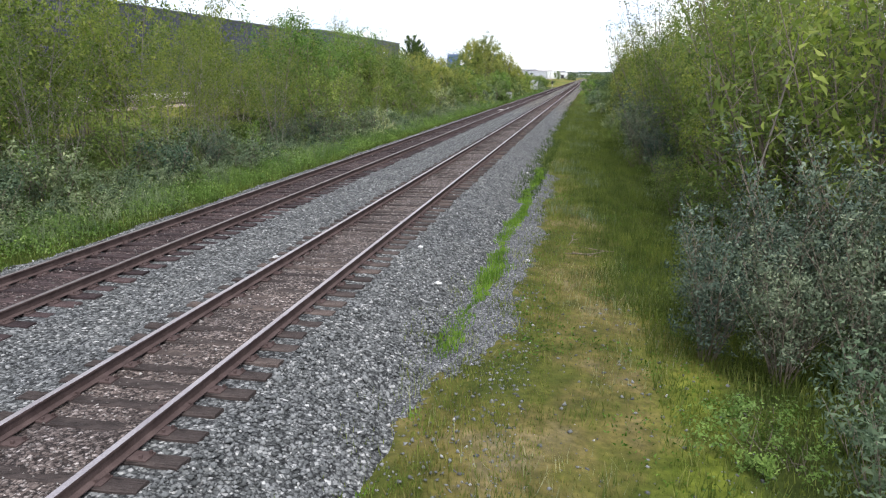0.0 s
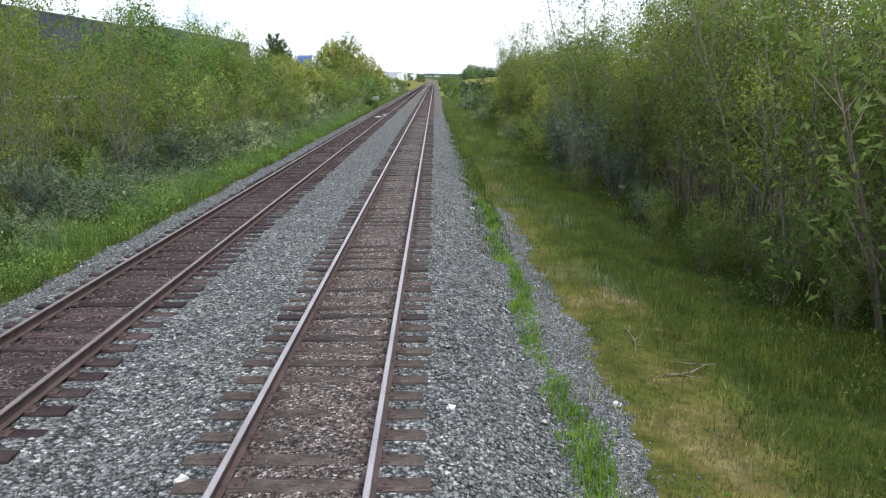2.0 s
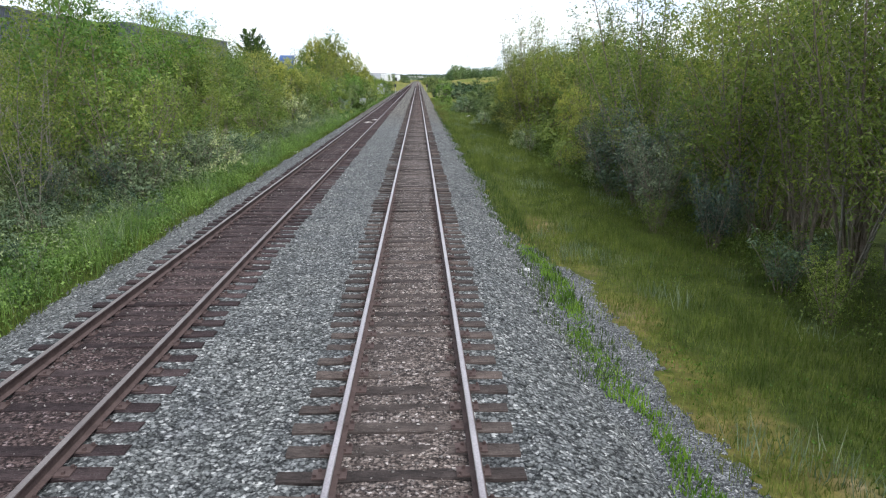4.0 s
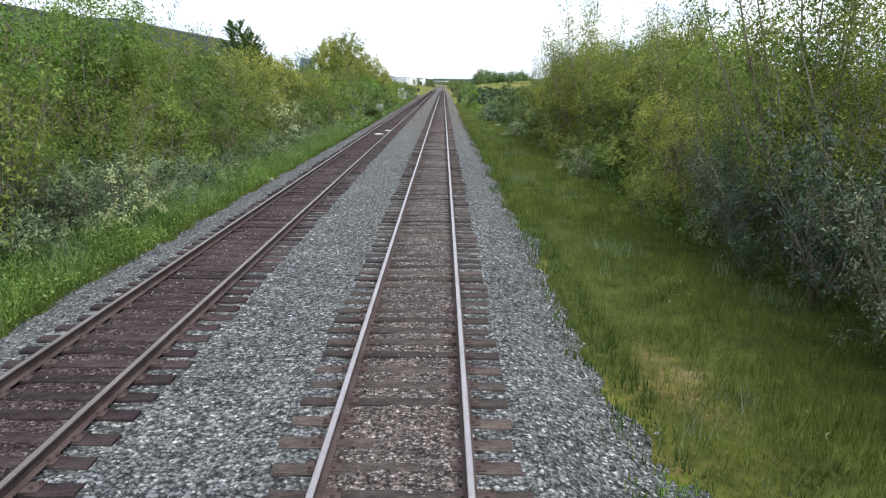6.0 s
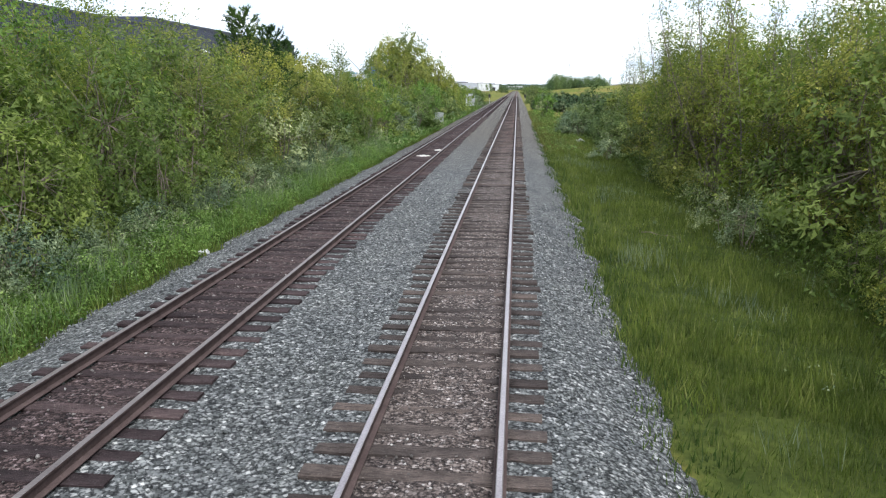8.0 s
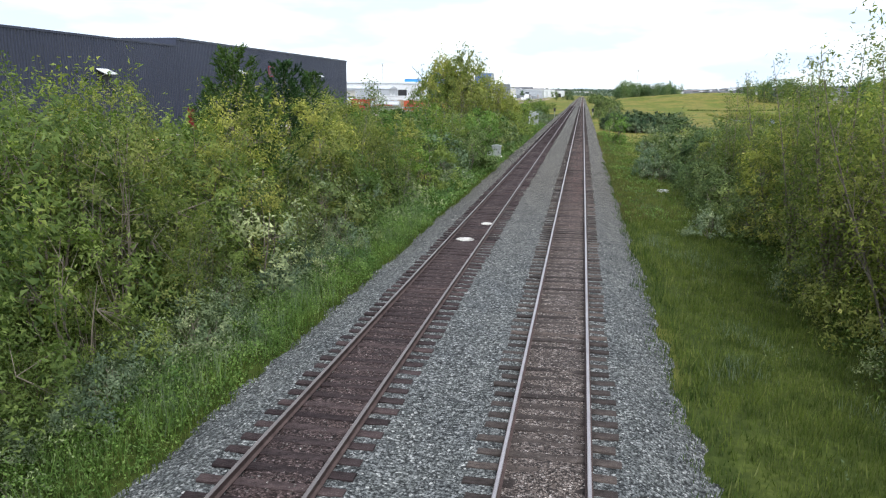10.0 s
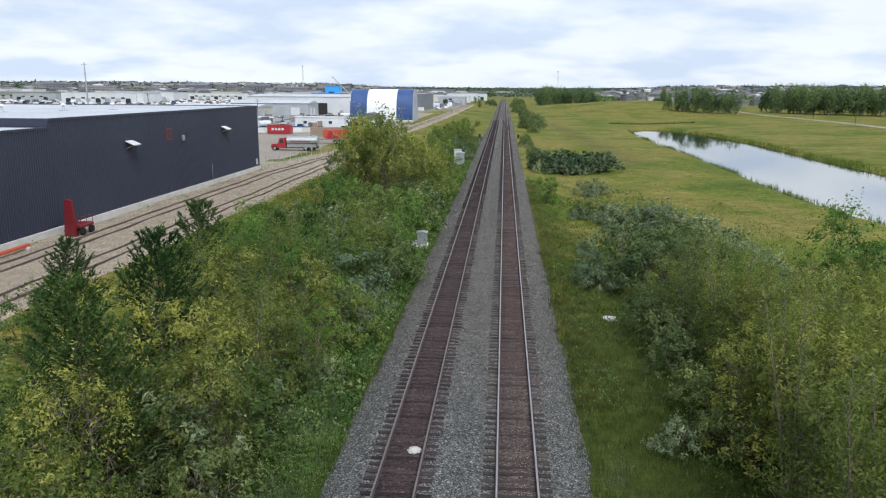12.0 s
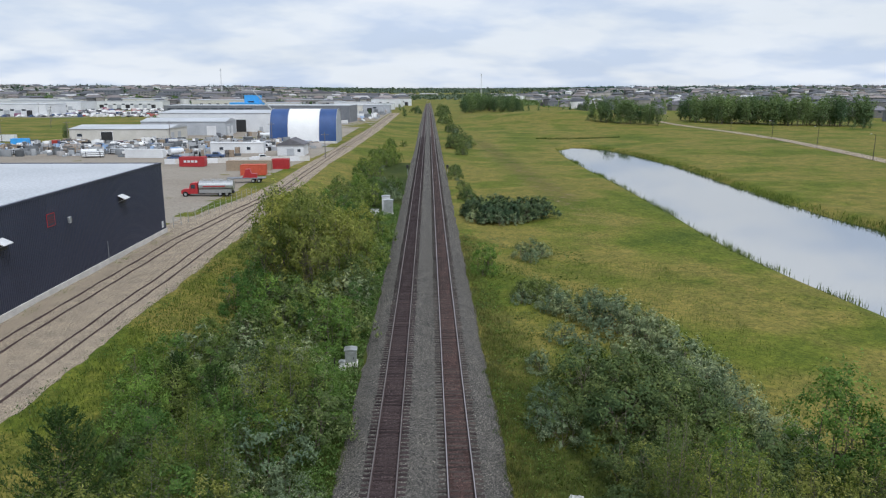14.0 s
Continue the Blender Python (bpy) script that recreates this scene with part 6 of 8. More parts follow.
t = thing("wall_lamp", "small pale lamp box on the dark wall", "lamp", pose(WH_X + 0.07, 151.8, 8.1))
bm = bmesh.new()
box(bm, 0, 0.3, -0.22, 0.22, -0.3, 0.3, 0.05)
part("housing", bm, M_STEEL, t)
bm = bmesh.new()
box(bm, 0.05, 0.27, -0.18, 0.18, -0.36, -0.3)
part("lens", bm, M_WHITE, t)
t = thing("notice_board", "small white notice at the corner of the warehouse", "sign", pose(WH_X + 0.07, 178.9, 2.5))
bm = bmesh.new()
box(bm, 0, 0.04, -0.35, 0.35, -0.45, 0.45, 0.01)
part("panel", bm, M_WHITE, t)
for a in (-0.2, 0.0, 0.2):
    bm = bmesh.new()
    box(bm, 0.04, 0.05, -0.25, 0.25, a - 0.03, a + 0.03)
    part("bar", bm, M_DKGREY, t)
t = thing("wall_pipe", "thin grey drain pipe standing against the wall", "pipe", pose(WH_X + 0.2, 160.3, 1.7))
bm = bmesh.new()
cyl(bm, (0, 0, 0), (0, 0, 2.2), 0.06, n=8)
part("pipe", bm, M_DKGREY, t)
for k, (rx, ry) in enumerate(((-55, 150), (-52, 156), (-58, 143), (-75, 160), (-66, 170))):
    t = thing("roof_vent", "small pale roof vent with a round cap", "roof vent", pose(rx, ry, 11.3), "roof vents")
    bm = bmesh.new()
    cyl(bm, (0, 0, 0), (0, 0, 0.7), 0.16, n=10)
    part("pipe", bm, M_WHITE, t)
    bm = bmesh.new()
    cyl(bm, (0, 0, 0.7), (0, 0, 0.95), 0.38, 0.12, 12)
    part("cap", bm, M_WHITE, t)
    bm = bmesh.new()
    cyl(bm, (0, 0, 0), (0, 0, 0.06), 0.7, 0.5, 12)
    part("flange", bm, M_DKGREY, t)


# ---- yard, lots and roads: thin sheets over the meadow ----
def strip(name, xs, ys, mat, lift, label, cat="yard"):
    return solo(name, sheet(name, xs, ys, lambda x, y: ground_z(x, y) + lift, mat), label, cat, kind="structure")


def spur_edge(y):
    return -28.9 + 0.14 * wobble(y * 0.17, y * 0.21) + 0.14 * wobble(y * 0.9, y * 0.6)


def yard_z(x, y):
    return ground_z(x, y) + 0.06 - 0.5 * step(-0.3, 0.25, x - spur_edge(y))


solo("yard", sheet("yard", np.arange(-43, -27.4, 0.4), axis(((-40, 60, 2.0), (60, 195, 0.6))), yard_z, M_YARD), "dusty pale gravel yard along the warehouse", "yard", kind="structure")


def yard2_z(x, y):
    mid = np.interp(y, (195, 240, 280, 320, 460, 730), (-35.5, -33.2, -33.4, -32.4, -31, -31.4))
    wide = np.interp(y, (195, 215, 260, 730), (6.6, 4.2, 3.6, 4.5))
    return ground_z(x, y) + 0.06 - 0.5 * step(-0.5, 0.3, np.abs(x - mid) - wide)


solo("spur_bed", sheet("spur_bed", np.arange(-43, -26, 0.5), axis(((195, 330, 1.5), (330, 730, 10))), yard2_z, M_YARD), "pale gravel bed of the spur track", "yard", kind="structure")


def lot_z(x, y):
    e = np.minimum(np.minimum(-42.0 + 0.07 * np.maximum(y - 236, 0) + 0.5 * wobble(y * 0.3, x * 0.2) - x, x + 240), np.minimum(y - (187 + 0.42 * np.maximum(x + 43, 0) ** 1.4), 345 - y))
    return ground_z(x, y) + 0.07 - 0.6 * step(0.6, -0.6, e)


M_LOT = surface("dusty_lot", (0.225, 0.195, 0.160), (0.29, 0.262, 0.222), 0.03, 2.0, 0.95, 0.1)
solo("lot", sheet("lot", np.concatenate([np.arange(-242, -60, 4.0), np.arange(-60, -33, 1.0)]), axis(((180, 260, 1.0), (260, 350, 5))), lot_z, M_LOT), "pale dusty lot behind the warehouse", "yard", kind="structure")
strip("lot_far", np.array((-150.0, -100, -60, -40)), np.array((345.0, 420, 480)), M_LOT, 0.05, "pale dusty industrial lot")
strip("lot_east", np.array((-130.0, -80, -36)), np.array((480.0, 560, 640, 760)), M_LOT, 0.05, "pale dusty industrial lot")
strip("lot_town", np.array((-520.0, -320, -140)), np.array((625.0, 700, 860)), M_ASPHALT, 0.05, "grey asphalt lot with parked vehicles")
strip("lot_town", np.array((-188.0, -120, -60)), np.array((770.0, 860, 1000)), M_ASPHALT, 0.05, "grey asphalt lot with parked vehicles")


def ribbon(name, pts, wide, mat, lift, label):
    p = np.array(pts, float)
    t = np.gradient(p, axis=0)
    t /= np.linalg.norm(t, axis=1)[:, None]
    nrm = np.stack([t[:, 1], -t[:, 0]], -1)
    rows = [p + nrm * o for o in np.linspace(-wide / 2, wide / 2, 5)]
    v = np.stack(rows, 1)
    z = ground_z(v[..., 0], v[..., 1]) + lift
    i = np.arange(len(p) * 5).reshape(len(p), 5)
    f = np.stack([i[:-1, :-1], i[1:, :-1], i[1:, 1:], i[:-1, 1:]], -1).reshape(-1, 4)
    return solo(name, arr_mesh(name, np.concatenate([v, z[..., None]], -1).reshape(-1, 3), f, mat), label, "road", kind="structure")


def spline(pts, n=40):
    p = np.array(pts, float)
    s = np.linspace(0, 1, len(p))
    q = np.linspace(0, 1, n)
    out = np.stack([np.interp(q, s, p[:, k]) for k in (0, 1)], -1)
    for _ in range(6):
        out[1:-1] = (out[:-2] + 2 * out[1:-1] + out[2:]) / 4
    return out


ribbon("road", spline(((132, 200), (139, 285), (148, 340), (155, 390), (157, 440), (155, 490), (146, 550), (128, 570)), 60), 6.0, M_YARD, 0.10, "pale gravel road curving beyond the pond")


# spur tracks
def spur(x_of, y0, y1, word):
    t = thing("spur_track", f"rusty spur track half sunk in pale gravel {word}", "railway track")
    ys = np.arange(y0, y1, 4.0)
    for s in (-0.7525, 0.7525):
        xs = np.array([x_of(y) for y in ys]) + s
        prof = np.array(((-0.06, -0.05), (-0.05, 0.17), (0.05, 0.17), (0.06, -0.05)))
        v = np.stack([xs[:, None] + prof[None, :, 0], np.repeat(ys[:, None], 4, 1), ground_z(xs, ys)[:, None] + 0.02 + prof[None, :, 1]], -1)
        i = np.arange(len(ys) * 4).reshape(-1, 4)
        f = np.concatenate([np.stack([i[:-1, k], i[1:, k], i[1:, k + 1], i[:-1, k + 1]], -1) for k in range(3)])
        part("rail", arr_mesh("rail", v.reshape(-1, 3), f, M_RUST), None, t)
    bmk = bmesh.new()
    box(bmk, -1.25, 1.25, -0.12, 0.12, -0.1, 0.075)
    tm = bm_mesh("tie", bmk, M_TIE)
    y, k = y0, 0
    while y < min(y1, 290) and k < 260:
        if wobble(y * 0.11, y * 0.07 + 2) > -0.1 and LR.random() < 0.22:
            o = part("tie", tm, None, t)
            o.matrix_basis = pose(x_of(y) + LR.normal(0, 0.05), y, float(ground_z(x_of(y), y)) + LR.uniform(-0.05, -0.02), 0, 0, LR.normal(0, 2))
        y, k = y + 0.62, k + 1


spur(lambda y: -31.8 - 1.2 * float(step(195, 245, y)) + 1.2 * float(step(290, 420, y)), -36, 720, "along the bushes")
spur(lambda y: -37.3 + 4.3 * float(step(168, 236, y)), -36, 232, "along the warehouse")


# red car mover parked at the wall
t = thing("loading_ramp", "red steel loading machine with a tall back plate by the wall", "machine", pose(-39.3, 124.4, YARD_Z + 0.06))
bm = bmesh.new()
prism(bm, ((-0.6, 0), (0.5, 0), (0.32, 3.2), (-0.32, 3.35)), -0.2, 0.1)
part("back_plate", bm, M_DEEPRED, t)
bm = bmesh.new()
box(bm, -0.8, 0.8, 0.1, 2.3, 0.65, 0.95, 0.06)
part("bed", bm, M_DEEPRED, t)
for sx in (-0.72, 0.72):
    bm = bmesh.new()
    for yy in (0.3, 1.2, 2.2):
        cyl(bm, (sx, yy, 0.95), (sx, yy, 1.65), 0.03, n=6)
    cyl(bm, (sx, 0.2, 1.65), (sx, 2.25, 1.65), 0.03, n=6)
    part("handrail", bm, M_DEEPRED, t)
    for yy in (0.5, 1.9):
        bm = bmesh.new()
        cyl(bm, (sx - 0.12, yy, 0.33), (sx + 0.12, yy, 0.33), 0.33, n=14)
        part("wheel", bm, M_TYRE, t)
t = thing("barrier_rail", "low orange-red barrier beam lying by the warehouse wall", "barrier", pose(-39.6, 116.2, YARD_Z + 0.06, 0, 0, 0))
bm = bmesh.new()
box(bm, -0.15, 0.15, -2.6, 2.6, 0.25, 0.5, 0.03)
part("beam", bm, M_ORANGE, t)
for yy in (-2.2, 2.2):
    bm = bmesh.new()
    box(bm, -0.25, 0.25, yy - 0.15, yy + 0.15, 0, 0.25)
    part("foot", bm, M_CONC, t)


# ---- trackside equipment ----
def cabinet(x, y, w, d, h, label, mat=M_STEEL):
    z = float(ground_z(x, y))
    t = thing("signal_cabinet", label, "cabinet", pose(x, y, z, 0, 0, 4), "trackside cabinets")
    bm = bmesh.new()
    box(bm, -w / 2 - 0.1, w / 2 + 0.1, -d / 2 - 0.1, d / 2 + 0.1, -0.1, 0.35, 0.02)
    part("plinth", bm, M_CONC, t, "pale concrete plinth")
    bm = bmesh.new()
    box(bm, -w / 2, w / 2, -d / 2, d / 2, 0.35, h, 0.02)
    part("body", bm, mat, t)
    bm = bmesh.new()
    prism(bm, ((-w / 2 - 0.08, h), (w / 2 + 0.08, h), (w / 2 + 0.05, h + 0.06), (0, h + 0.14), (-w / 2 - 0.05, h + 0.06)), -d / 2 - 0.08, d / 2 + 0.08)
    part("lid", bm, M_STEEL, t, "pale overhanging lid")
    bm = bmesh.new()
    box(bm, -w / 2 + 0.06, w / 2 - 0.06, -d / 2 - 0.03, -d / 2, 0.45, h - 0.1, 0.01)
    dr = part("door", bm, mat, t)
    bm = bmesh.new()
    box(bm, w / 4 - 0.02, w / 4 + 0.02, -d / 2 - 0.07, -d / 2 - 0.03, h * 0.5, h * 0.5 + 0.18)
    part("handle", bm, M_DARK, dr)


cabinet(-8.35, 131.0, 0.95, 0.85, 1.4, "pale steel signal cabinet beside the track")
cabinet(-8.95, 129.8, 0.4, 0.35, 0.75, "small white junction box beside the signal cabinet", M_WHITE)
cabinet(-9.2, 204.5, 1.7, 1.3, 2.75, "tall grey signal cabinet beside the track")
cabinet(-9.8, 207.5, 1.5, 1.3, 3.0, "tall white signal cabinet behind the grey one", M_WHITE)
cabinet(-11.3, 204.0, 0.8, 0.7, 1.0, "low white junction box beside the cabinets", M_WHITE)
cabinet(-12.2, 205.0, 0.7, 0.6, 0.8, "low white junction box beside the cabinets", M_WHITE)
t = thing("post", "dark post beside the signal cabinet", "post", pose(-9.4, 128.6, -0.65))
bm = bmesh.new()
cyl(bm, (0, 0, 0), (0, 0, 1.5), 0.05, n=8)
part("shaft", bm, M_DARK, t)
bm = bmesh.new()
cyl(bm, (0, 0, 1.5), (0, 0, 1.58), 0.07, 0.02, 8)
part("cap", bm, M_DARK, t)
for x in (-7.5, 3.25):
    t = thing("dwarf_signal", "low black dwarf signal on a short post", "signal", pose(x, 268, -0.7), "dwarf signals")
    bm = bmesh.new()
    cyl(bm, (0, 0, 0), (0, 0, 1.7), 0.06, n=8)
    part("post", bm, M_STEEL, t)
    bm = bmesh.new()
    box(bm, -0.3, 0.3, -0.2, 0.2, 1.7, 2.7, 0.06)
    hd = part("head", bm, M_DARK, t, "black lamp housing")
    for zz in (2.0, 2.4):
        bm = bmesh.new()
        cyl(bm, (0, -0.32, zz), (0, -0.19, zz), 0.12, 0.1, 10)
        part("hood", bm, M_DARK, hd)


# ---- small things on the bed ----
def scrap(name, x, y, zf, size, mat, label, cat, flat=0.3, seed=1):
    rng = np.random.default_rng(seed)
    bm = bmesh.new()
    bmesh.ops.create_icosphere(bm, subdivisions=2, radius=size)
    for v in bm.verts:
        v.co *= 1 + rng.uniform(-0.35, 0.35)
        v.co.z *= flat
    solo(name, bm_mesh(name, bm, mat), label, cat, pose(x, y, float(zf(np.array(x), np.array(y))) + size * flat * 0.4, 0, 0, seed * 40))


def spill(x, y, r, seed):
    rng = np.random.default_rng(seed)
    n = 260
    a, q = rng.uniform(0, 6.28, n), rng.uniform(0, 1, n) ** 0.8
    px, py = x + r * q * np.cos(a), y + 1.1 * r * q * np.sin(a)
    pr = 0.05 * (1.1 - q)[:, None, None] + 0.012
    v = OCT_V[None] * pr * rng.uniform(0.6, 1.3, (n, 6, 1)) + np.stack([px, py, np.full(n, -0.175)], -1)[:, None]
    f = OCT_F[None] + 6 * np.arange(n)[:, None, None]
    solo("mineral_spill", arr_mesh("mineral_spill", v.reshape(-1, 3), f.reshape(-1, 3), M_LIME), "white heap of spilled grain between the rails", "spill", kind="stuff")


spill(-4.55, 86.3, 0.42, 3)
spill(-4.1, 90.4, 0.3, 4)
scrap("white_scrap", -7.28, 62.0, bed_z, 0.17, M_LITTER, "crumpled white scrap at the edge of the ballast", "litter", 0.5, 5)
scrap("white_scrap", 6.6, 110.8, ground_z, 0.44, M_LITTER, "crumpled white plastic sheet in the grass", "litter", 0.35, 6)
scrap("pale_stone", -1.21, 15.98, bed_z, 0.085, M_LITTER, "single large pale stone on the ballast", "stone", 0.6, 8)
scrap("pale_stone", 2.42, 15.77, bed_z, 0.07, M_LITTER, "single large pale stone on the ballast", "stone", 0.6, 9)
scrap("pale_stone", 1.61, 17.74, bed_z, 0.06, M_LITTER, "single large pale stone on the ballast", "stone", 0.6, 10)
scrap("pale_stone", 4.02, 35.4, apron_z, 0.075, M_LITTER, "single large pale stone on the gravel path", "stone", 0.6, 12)
scrap("pale_stone", 2.75, 34.2, bed_z, 0.08, M_LITTER, "single large pale stone on the ballast", "stone", 0.6, 13)
scrap("pale_stone", 4.02, 18.8, apron_z, 0.06, M_LITTER, "single large pale stone on the gravel path", "stone", 0.6, 11)
for bx, by in ((5.0, 21.6), (5.6, 20.2), (5.4, 67.1)):
    t = thing("fallen_branch", "dry fallen branch lying in the grass", "branch", pose(bx, by, float(ground_z(bx, by)) + 0.06, 0, 0, by * 37))
    rng = np.random.default_rng(int(by))
    pts = [((np.linspace(-0.6, 0.6, 5)[:, None] * np.array([[1, 0.1, 0.02]]) + rng.normal(0, 0.03, (5, 3))), np.linspace(0.025, 0.008, 5))]
    for k in range(6):
        o = pts[0][0][k % 5]
        d = rng.normal(0, 0.25, 3) * np.array((1, 1, 0.3))
        pts.append((np.stack([o, o + d * 0.5 + rng.normal(0, 0.02, 3), o + d]), np.array((0.012, 0.008, 0.003))))
    part("stem", arr_mesh("stem", *tubes(pts), M_BARK), None, t)

# weeds along the foot of the warehouse and the edge of the yard
undergrowth(1600, (-40.6, -39.4), (60, 180), 0.5, 0.10, L_UNDER, "dry weeds along the foot of the warehouse", lambda x, y: (wobble(y * 0.35, y * 0.2) > 0.1) * 1.0)
undergrowth(6000, (-29.6, -27.6), (95, 195), 0.45, 0.09, L_WEED, "ragged weeds along the edge of the yard", lambda x, y: 0.3 + 0.7 * (wobble(x * 0.8, y * 0.5) > 0))


# ---- industrial buildings ----
def gz(x, y):
    return float(ground_z(x, y))


def wall_ring(w, d, h):
    bm = bmesh.new()
    box(bm, 0, w, 0, d, -0.3, h)
    return bm


def building(label, x, y, w, d, h, wall, roof=M_ROOF, rot=0.0, rise=0.0, doors=(), windows=(), side_doors=(), category="building", name="industrial_building", group="industrial buildings"):
    """Front on local y = 0, facing the tracks' near end. Openings are set in their frames, a hand deep."""
    t = thing(name, label, category, pose(x, y, gz(x, y), 0, 0, rot), group)
    part("wall", wall_ring(w, d, h), wall, t)
    bm = bmesh.new()
    o = 0.35
    if rise:
        prism(bm, ((-o, h), (w + o, h), (w + o, h + 0.18), (w / 2, h + rise), (-o, h + 0.18)), -o, d + o) if d > w else None
        if d <= w:
            v = [(-o, -o), (d / 2, rise), (d + o, -o)]
            a = [bm.verts.new(p) for p in ((-o, -o, h), (-o, d / 2, h + rise), (-o, d + o, h), (w + o, -o, h), (w + o, d / 2, h + rise), (w + o, d + o, h))]
            for q in ((0, 1, 4, 3), (1, 2, 5, 4), (0, 2, 1), (3, 4, 5), (0, 3, 5, 2)):
                bm.faces.new([a[k] for k in q])
            bmesh.ops.recalc_face_normals(bm, faces=bm.faces)
    else:
        box(bm, -0.15, w + 0.15, -0.15, d + 0.15, h, h + 0.3)
    part("roof", bm, roof, t)
    for dx, dw, dh, mt in doors:
        bm = bmesh.new()
        box(bm, dx, dx + dw, -0.06, 0.1, 0.02, dh)
        dr = part("door", bm, mt, t)
        bm = bmesh.new()
        box(bm, dx - 0.15, dx, -0.1, 0.1, 0, dh + 0.15)
        box(bm, dx + dw, dx + dw + 0.15, -0.1, 0.1, 0, dh + 0.15)
        box(bm, dx, dx + dw, -0.1, 0.1, dh, dh + 0.15)
        part("frame", bm, M_WHITE, dr)
    for dy, dw, dh, mt in side_doors:
        bm = bmesh.new()
        box(bm, w - 0.1, w + 0.06, dy, dy + dw, 0.02, dh)
        part("door", bm, mt, t)
    for wx, wz, ww, wh_ in windows:
        bm = bmesh.new()
        box(bm, wx, wx + ww, -0.05, 0.1, wz, wz + wh_)
        wi = part("window", bm, M_GLASSY, t)
        if y < 500:
            bm = bmesh.new()
            box(bm, wx - 0.1, wx + ww + 0.1, -0.12, 0.0, wz - 0.12, wz)
            part("sill", bm, M_WHITE, wi)
    return t


building("long cream metal shed with a dark open bay", -145.4, 367.5, 39, 24, 5.2, M_CREAM, M_ROOF, 0, 1.2, ((12.5, 4.6, 4.0, M_DARK), (33, 1.2, 2.2, M_GREY)), ((3, 2.2, 2, 1.1),), ((4, 3.5, 3.6, M_GREY), (12, 3.5, 3.6, M_GREY)))
building("grey metal workshop with a pale shallow roof", -133.7, 411, 38.5, 18, 6.3, M_GREY, M_ROOF, 0, 1.4, ((30, 4, 4.2, M_WHITE),), (), ((3, 3.6, 4, M_WHITE), (9, 3.6, 4, M_WHITE)))
building("wide white metal hall with a dark loading door", -136, 441, 60, 34, 9.2, M_WHITE, M_ROOF, -3, 1.2, ((38.5, 5, 6, M_DARK), (50, 2, 2.5, M_GREY)), ((8, 4, 3, 1.2), (16, 4, 3, 1.2), (24, 4, 3, 1.2)), ((5, 4.5, 5, M_GREY),))
building("long slate-grey industrial hall", -112, 545, 60, 30, 10.5, M_DKGREY, M_ROOF, -4, 0, ((20, 5, 6, M_WHITE), (40, 5, 6, M_WHITE)))
building("bright blue boxy plant building", -168, 690, 26, 16, 9.5, M_SKYBLUE, M_SKYBLUE, 0, 0, ((4, 5, 6, M_WHITE),), name="plant_building")
building("bright blue tower block of a plant", -156, 692, 12, 12, 15.5, M_SKYBLUE, M_SKYBLUE, 0, 0, (), ((3, 9, 5, 2),), name="plant_building")
building("long low dark-glass showroom building", -205, 640, 70, 26, 8.5, M_DKGREY, M_ROOF, 0, 0, (), tuple((3 + 6.6 * k, 1.5, 5.4, 5) for k in range(10)))
building("white site trailer with two small windows", -74, 315, 17.5, 3.2, 3.4, M_WHITE, M_WHITE, 0, 0, ((8, 1, 2.2, M_GREY),), ((3, 1.3, 1.2, 0.9), (12, 1.3, 1.2, 0.9)), name="site_trailer", category="trailer")
building("small gabled white shed with a grey roof", -50.2, 306.5, 8.4, 9.5, 3.3, M_WHITE, M_SHINGLE, 0, 2.1, ((3, 2.4, 2.3, M_GREY),), ((6.4, 1.2, 1.0, 0.9),), name="shed", category="shed")

# striped barrel-shaped storage tent
t = thing("fabric_tent", "large barrel-shaped blue and white striped fabric storage tent", "storage tent", pose(-64.0, 360.0, 1.0, 0, 0, 0))
arch = [(math.copysign(abs(math.cos(a)) ** 0.8, math.cos(a)) * 9.0, 13.2 * math.sin(a) ** 0.85 if math.sin(a) > 0 else 0.0) for a in np.linspace(0, math.pi, 25)]
for x0, x1, mt, word in ((0, 7.0, M_BLUE, "blue"), (7.0, 19.2, M_FABRIC, "white"), (19.2, 26.0, M_BLUE, "blue")):
    bm = bmesh.new()
    ra = [bm.verts.new((x0, 9 - yy, zz)) for yy, zz in arch]
    rb = [bm.verts.new((x1, 9 - yy, zz)) for yy, zz in arch]
    for k in range(24):
        bm.faces.new((ra[k], ra[k + 1], rb[k + 1], rb[k])).smooth = True
    part("fabric", bm, mt, t, f"{word} fabric panel stretched over arches")
for x0, mt in ((0.02, M_BLUE), (25.98, M_GREY)):
    bm = bmesh.new()
    vs = [bm.verts.new((x0, 9 - yy, zz)) for yy, zz in arch]
    bm.faces.new(vs)
    part("end_wall", bm, mt, t)
for x0 in (0, 7.0, 19.2, 26.0):
    pts = [(np.array([(x0, 9 - yy * 1.004, zz * 1.004) for yy, zz in arch]), np.full(25, 0.09))]
    part("arch", arr_mesh("arch", *tubes(pts, 5), M_STEEL), None, t)
bm = bmesh.new()
box(bm, 0, 26.0, -0.35, 0.35, 0, 0.9, 0.05)
part("footing", bm, M_CONC, t)

